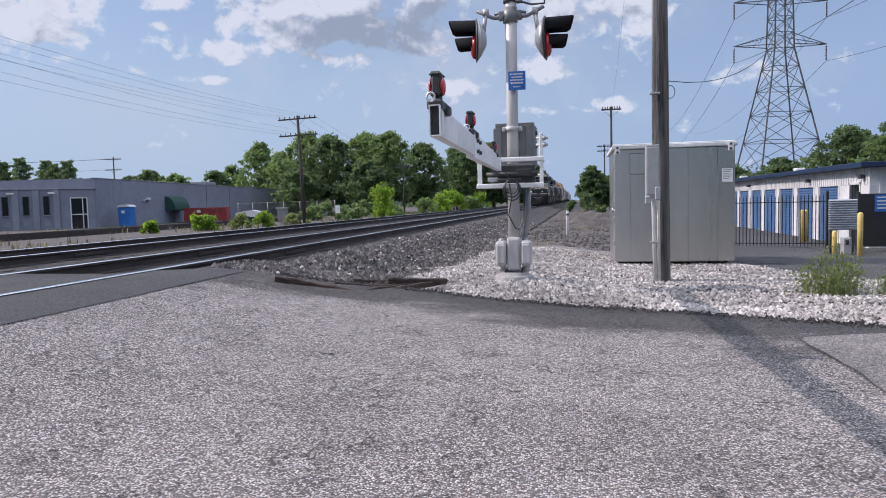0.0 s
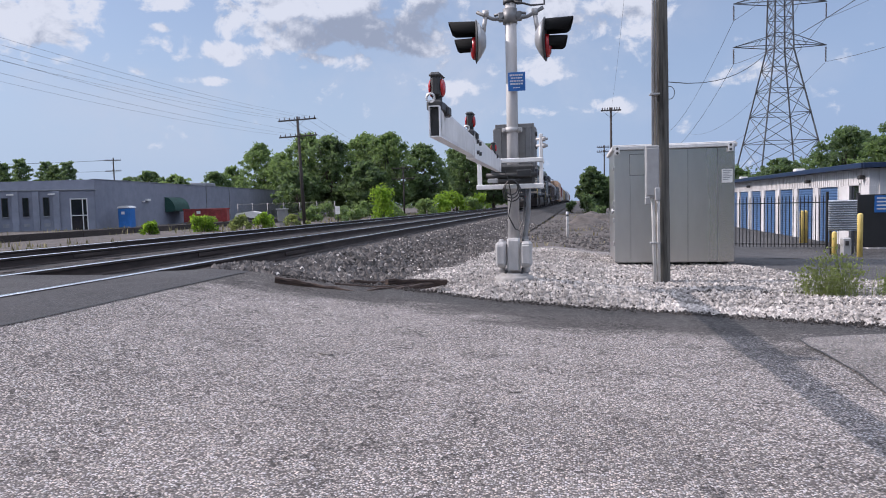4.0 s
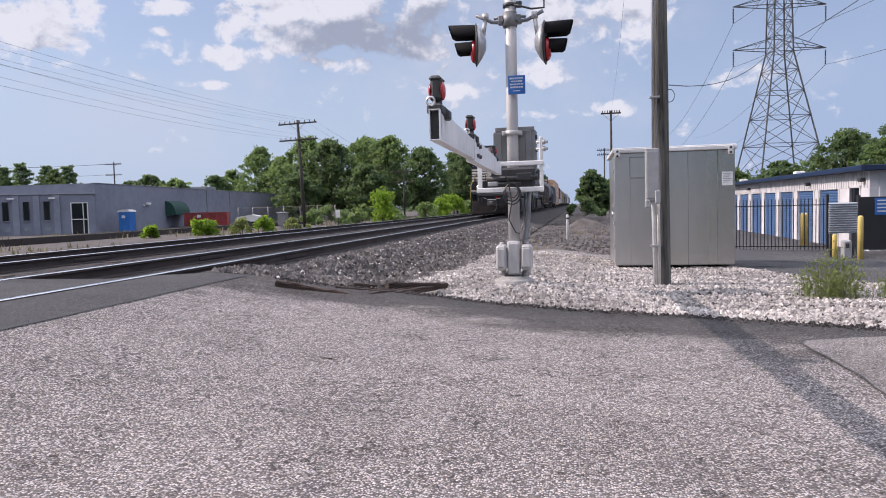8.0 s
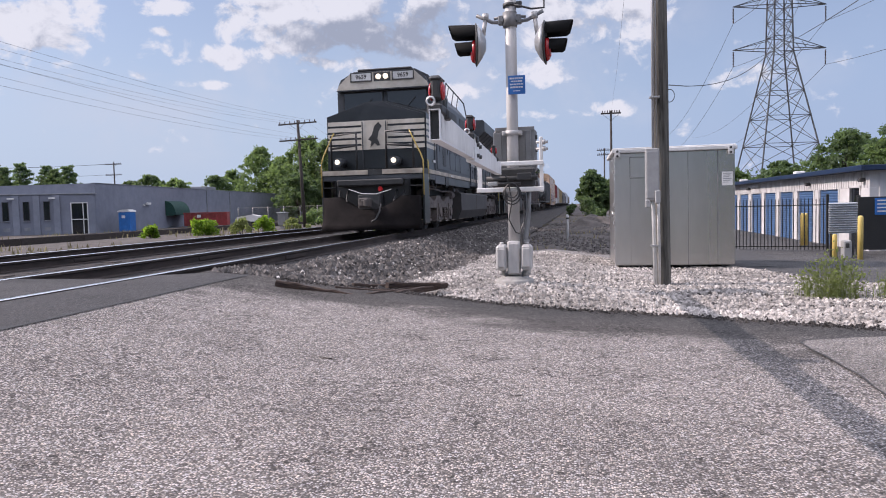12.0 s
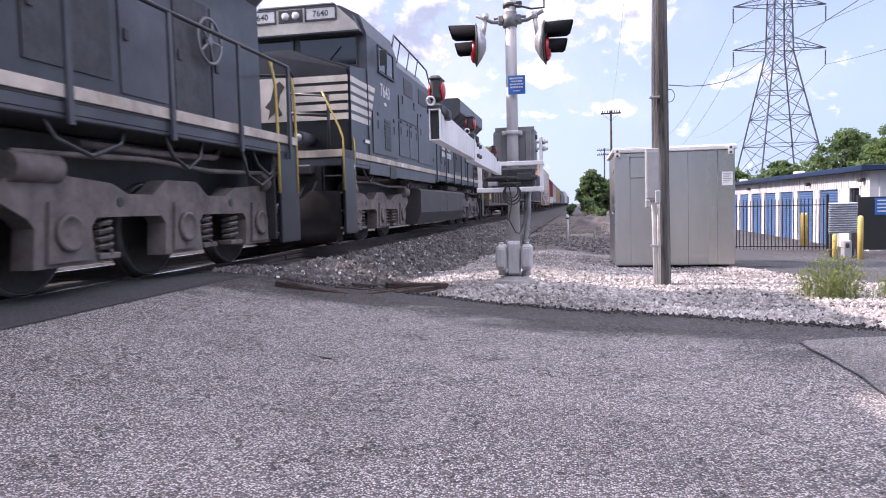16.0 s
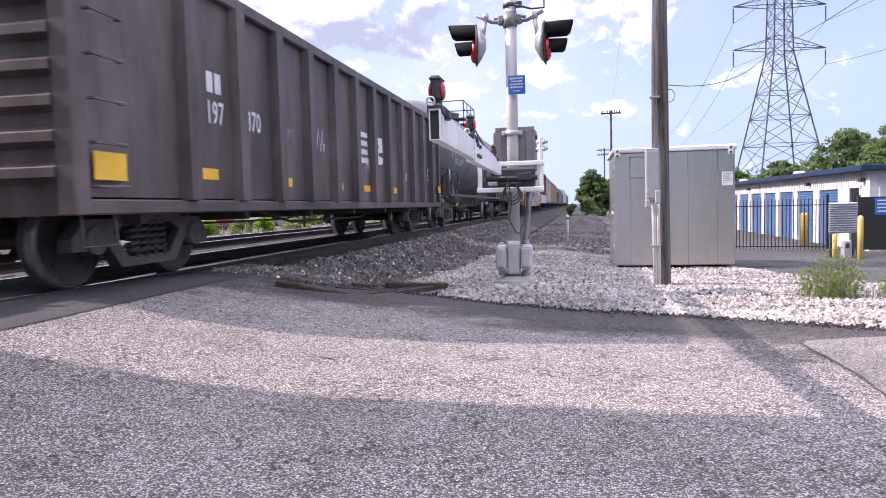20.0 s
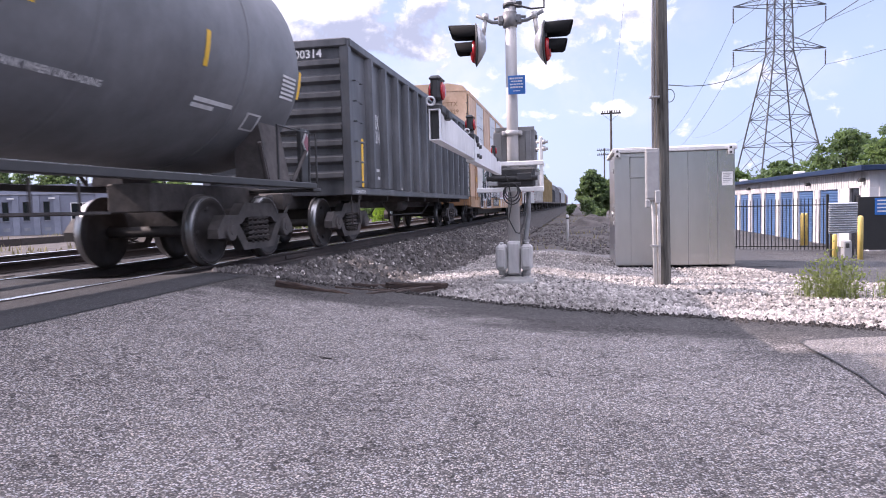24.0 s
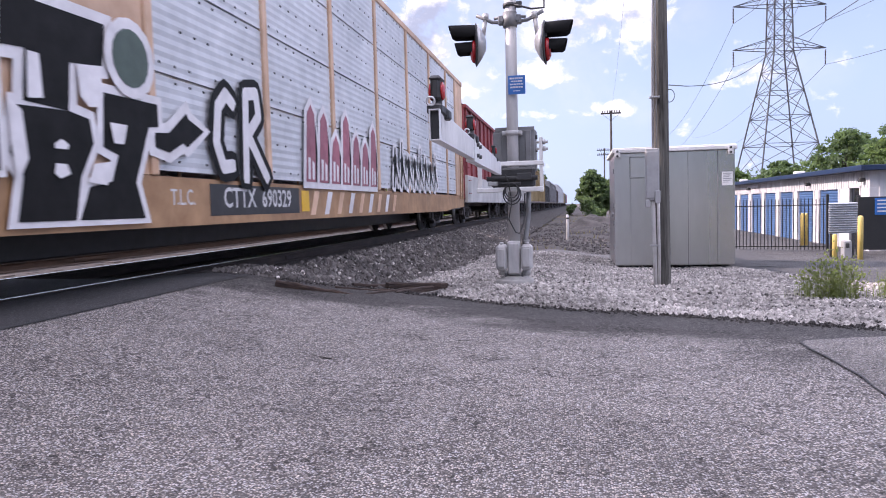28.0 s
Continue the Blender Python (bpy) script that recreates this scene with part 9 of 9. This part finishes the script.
    blot(c, g + 0.0036, K, [(3.40, 1.76), (3.80, 1.78), (4.28, 1.80), (3.88, 1.44), (3.56, 1.58)], 0.04)
    blot(c, g + 0.0048, K, [(4.52, 2.00), (4.60, 2.16), (4.72, 2.24), (4.84, 2.20), (4.86, 2.04)], 0.08)
    blot(c, g + 0.0060, K, [(4.42, 1.92), (4.88, 1.98), (4.88, 1.04), (4.64, 1.02), (4.52, 1.50)], 0.05)
    blot(c, g + 0.0072, K, [(2.54, 1.52), (2.64, 1.60), (2.76, 1.60), (2.76, 1.48), (2.68, 1.28), (2.60, 1.32)], 0.07)
    blot(c, g + 0.0084, K, [(2.78, 1.52), (2.92, 1.56), (2.88, 1.20), (2.80, 1.18)], 0.05)
    blot(c, g + 0.0096, K, [(4.96, 2.36), (6.10, 2.38), (6.04, 2.00), (5.64, 1.96), (5.60, 1.56), (5.12, 1.58), (5.16, 1.98), (4.92, 1.96)], 0.1)
    blot(c, g + 0.0108, K, [(5.04, 1.54), (5.60, 1.56), (5.84, 1.52), (5.88, 1.32), (5.70, 1.02), (5.62, 0.60), (5.00, 0.60), (5.08, 1.00), (4.96, 1.18)], 0.08)
    blot(c, g + 0.0120, K, [(6.04, 1.78), (6.84, 1.78), (6.84, 1.56), (6.68, 1.54), (6.44, 1.00), (6.56, 0.52), (5.66, 0.60), (5.80, 0.94), (6.10, 1.00), (6.20, 1.24), (6.00, 1.30)], 0.08)
    blot(c, g + 0.0132, K, [(6.78, 1.50), (7.02, 1.52), (7.36, 1.76), (7.40, 1.70), (7.70, 1.60), (7.36, 1.40), (7.28, 1.44), (7.02, 1.32), (6.78, 1.36)], 0.1)
    blot(c, g + 0.0264, W, [(5.40, 1.28), (5.48, 1.32), (5.56, 1.28), (5.54, 1.24), (5.40, 1.24)], 0)
    blot(c, g + 0.0276, W, [(5.40, 1.12), (5.52, 1.12), (5.56, 1.04), (5.44, 1.00), (5.38, 1.04)], 0)
    blot(c, g + 0.0288, W, [(4.96, 1.58), (5.08, 1.50), (5.12, 1.14), (5.00, 0.94), (4.96, 1.24)], 0)
    blot(c, g + 0.0300, W, [(5.70, 1.96), (6.02, 2.00), (5.96, 1.64), (5.82, 1.62), (5.72, 1.70)], 0)
    blot(c, g + 0.0312, W, [(5.16, 1.96), (5.28, 1.96), (5.30, 1.62), (5.14, 1.60)], 0)
    blot(c, g + 0.0324, W, [(6.08, 1.52), (6.32, 1.52), (6.26, 1.34), (6.12, 1.34)], 0)
    blot(c, g + 0.0336, W, [(5.84, 1.14), (6.12, 1.18), (6.00, 0.96), (5.76, 0.98)], 0)
    blot(c, g + 0.0348, W, [(3.36, 1.24), (3.48, 1.28), (3.56, 1.24), (3.46, 1.16)], 0)
    blot(c, g + 0.0360, W, [(3.38, 1.04), (3.56, 1.04), (3.48, 0.92), (3.40, 0.92)], 0)
    blot(c, g + 0.0372, W, [(4.04, 1.68), (4.12, 1.70), (3.88, 1.28), (3.84, 1.40)], 0)
    blot(c, g + 0.0384, W, [(4.44, 1.88), (4.64, 1.90), (4.74, 1.22), (4.64, 1.12), (4.56, 1.50)], 0)
    blot(c, g + 0.0396, W, [(3.18, 1.64), (3.44, 1.72), (3.48, 1.60), (3.24, 1.58)], 0)
    blot(c, g + 0.0408, W, [(4.22, 1.00), (4.30, 1.00), (4.16, 0.64), (4.08, 0.64)], 0)
    blot(c, g + 0.03, G, [(6.43 + 0.27 * math.cos(k * 0.3927), 2.15 + 0.27 * math.sin(k * 0.3927)) for k in range(16)], 0.10)
    sprayed(c, g, [(W, [(8.42, 2.00), (8.25, 2.10), (8.06, 1.93), (7.99, 1.51), (8.14, 1.23), (8.37, 1.26)]), (W, [(8.71, 1.11), (8.76, 2.18), (9.05, 2.23), (9.11, 1.94), (8.79, 1.67), (9.31, 1.14)])], 0.16, 0.20, K)
    for k in range(7):
        y = 10.70 + 0.565 * k
        hgt = 2.10 - 0.02 * k + 0.24 * math.sin(k * 2.3 + 0.5)
        h = g + 0.0016 * k
        blot(c, h, R, [(y, 1.14), (y + 0.40, 1.14), (y + 0.46, 1.6), (y + 0.42, hgt), (y + 0.28, hgt + 0.14), (y + 0.12, hgt), (y + 0.05, 1.6)], 0.10)
        blot(c, h + 0.003, W, [(y + 0.08, 1.18), (y + 0.17, 1.18), (y + 0.20, 1.52), (y + 0.10, 1.52)], 0)
        blot(c, h + 0.003, W, [(y + 0.25, 1.18), (y + 0.34, 1.18), (y + 0.37, 1.44), (y + 0.27, 1.48)], 0)
        blot(c, h + 0.003, K, [(y + 0.40, 1.14), (y + 0.44, 1.14), (y + 0.50, 1.6), (y + 0.45, hgt - 0.1)], 0)
    for k in range(8):
        y = 15.97 + 0.66 * k
        sprayed(c, g, [(K, [(y, 1.2), (y + 0.15, 2.05 + 0.2 * math.sin(k * 1.9))]), (K, [(y + 0.12, 1.8), (y + 0.42, 1.3)])], 0.09, 0.26)
    for k in range(9):
        y = 10.9 + 0.62 * k
        plate("faint_tag", M["paint_white"] if k % 2 else M["rack_tan"], c, 1.5205, [(y, 0.62), (y + 0.2, 0.62), (y + 0.42, 1.0), (y + 0.2, 1.0)])
    writing("CTTX", 0.24, M["rack_orange"], c, pose(0.75, f - 0.024, 4.75, 90, 0, 0), bold=0.004)
    writing("690329", 0.24, M["rack_orange"], c, pose(0.75, f - 0.024, 4.45, 90, 0, 0), bold=0.004)
    for x in (-0.5, 0.25):
        block("end_stiffener", tan, c, (x - 0.05, x + 0.05, f - 0.07, f - 0.022, 1.2, 5.2), b=0.01)
    coupler(c, 0.10, -1)
    coupler(c, length - 0.1, 1)
    for y in (3.85, 22.9):
        freight_truck(c, y, base=0.84, r=0.42)
    rolls(c, start)


def box_like(start, length, z0, z1, material, label, lower=None, ribs=14, roof=None, turning=False):
    """A plainer car further back: ribbed sides, ends, roof, trucks."""
    c = thing("freight_car", label, "freight car", group="train")
    f, e = 0.55, length - 0.55
    block("body", material, c, (-1.42, 1.42, f, e, z0, z1), b=0.03)
    for s in (-1, 1):
        for k in range(ribs):
            y = f + 0.2 + (e - f - 0.4) * k / (ribs - 1)
            block("side_post", material, c, (s * 1.421, s * 1.50, y - 0.05, y + 0.05, z0 + 0.05, z1 - 0.05), b=0.01)
        block("top_chord", material, c, (s * 1.40, s * 1.53, f, e, z1 - 0.12, z1 + 0.03), b=0.02)
        block("side_sill", lower or M["grime"], c, (s * 1.40, s * 1.53, f, e, z0 - 0.16, z0 + (0.9 if lower else 0.04)), b=0.02)
    bm = bmesh.new()
    prism(bm, [(-1.44, z1 + 0.03), (1.44, z1 + 0.03), (0.9, z1 + 0.22), (-0.9, z1 + 0.22)], 1, f, e)
    part("roof", bm, roof or material, c)
    for y, w in ((f, -1), (e, 1)):
        ladder(c, 1.5, y - w * 0.15, y - w * 0.6, [z0 + 0.2 + 0.5 * k for k in range(int((z1 - z0) / 0.5))], material)
    block("centre_sill", M["grime"], c, (-0.35, 0.35, 0.3, length - 0.3, 0.70, z0), b=0.02)
    coupler(c, 0.1, -1)
    coupler(c, length - 0.1, 1)
    for y in (2.6, length - 2.6):
        freight_truck(c, y, turning)
    rolls(c, start)


LEAD = locomotive(-24.3, "9659", "black road locomotive with white nose stripes leading the train", True)
SECOND = locomotive(-2.85, "7640", "black road locomotive with white nose stripes, second in the train", False)
coal_gondola()
tank_car()
chip_gondola()
autorack()
box_like(95.5, 16.6, 1.0, 4.60, M["red_car"], "faded red ribbed freight car with pale lower side", M["pale_car"], 12, turning=True)
START = 112.1
for length, z1, material, label in ((18.4, 4.5, "pale_car", "dirty white boxcar"), (17.0, 4.4, "tan_car", "tan covered freight car"), (17.0, 4.4, "tan_car", "tan covered freight car"), (15.5, 3.4, "gon_black", "low black freight car"),
                                    (18.4, 4.3, "grey_car", "grey covered freight car"), (18.4, 4.3, "grey_car", "grey covered freight car"), (16.0, 3.6, "gon_brown", "dark brown freight car"), (26.5, 5.1, "rack_panel", "tall silver freight car"),
                                    (26.5, 5.1, "rack_panel", "tall silver freight car"), (17.5, 4.4, "pale_car", "dirty white boxcar"), (17.5, 4.4, "tan_car", "tan covered freight car"), (16.0, 3.6, "gon_black", "low black freight car"), (18.0, 4.4, "grey_car", "grey covered freight car"), (18.0, 4.4, "red_car", "faded red boxcar")):
    box_like(START, length, 1.0, z1, M[material], label + " far back in the train", ribs=10)
    START += length


# ---- the pieces of the tracks ----
make_ties(track_near, TRACK, 7.4, 46.0)
make_ties(track_far, FAR_TRACK, 7.4, 46.0)


def motions():
    for ob, rows in MOVES:
        walk(ob, rows)
    for ob, y, r in SPIN:
        walk(ob, [(t, pose(0, y, r, math.degrees(travel(t) / r) % 360.0)) for t in TENTHS])


motions()
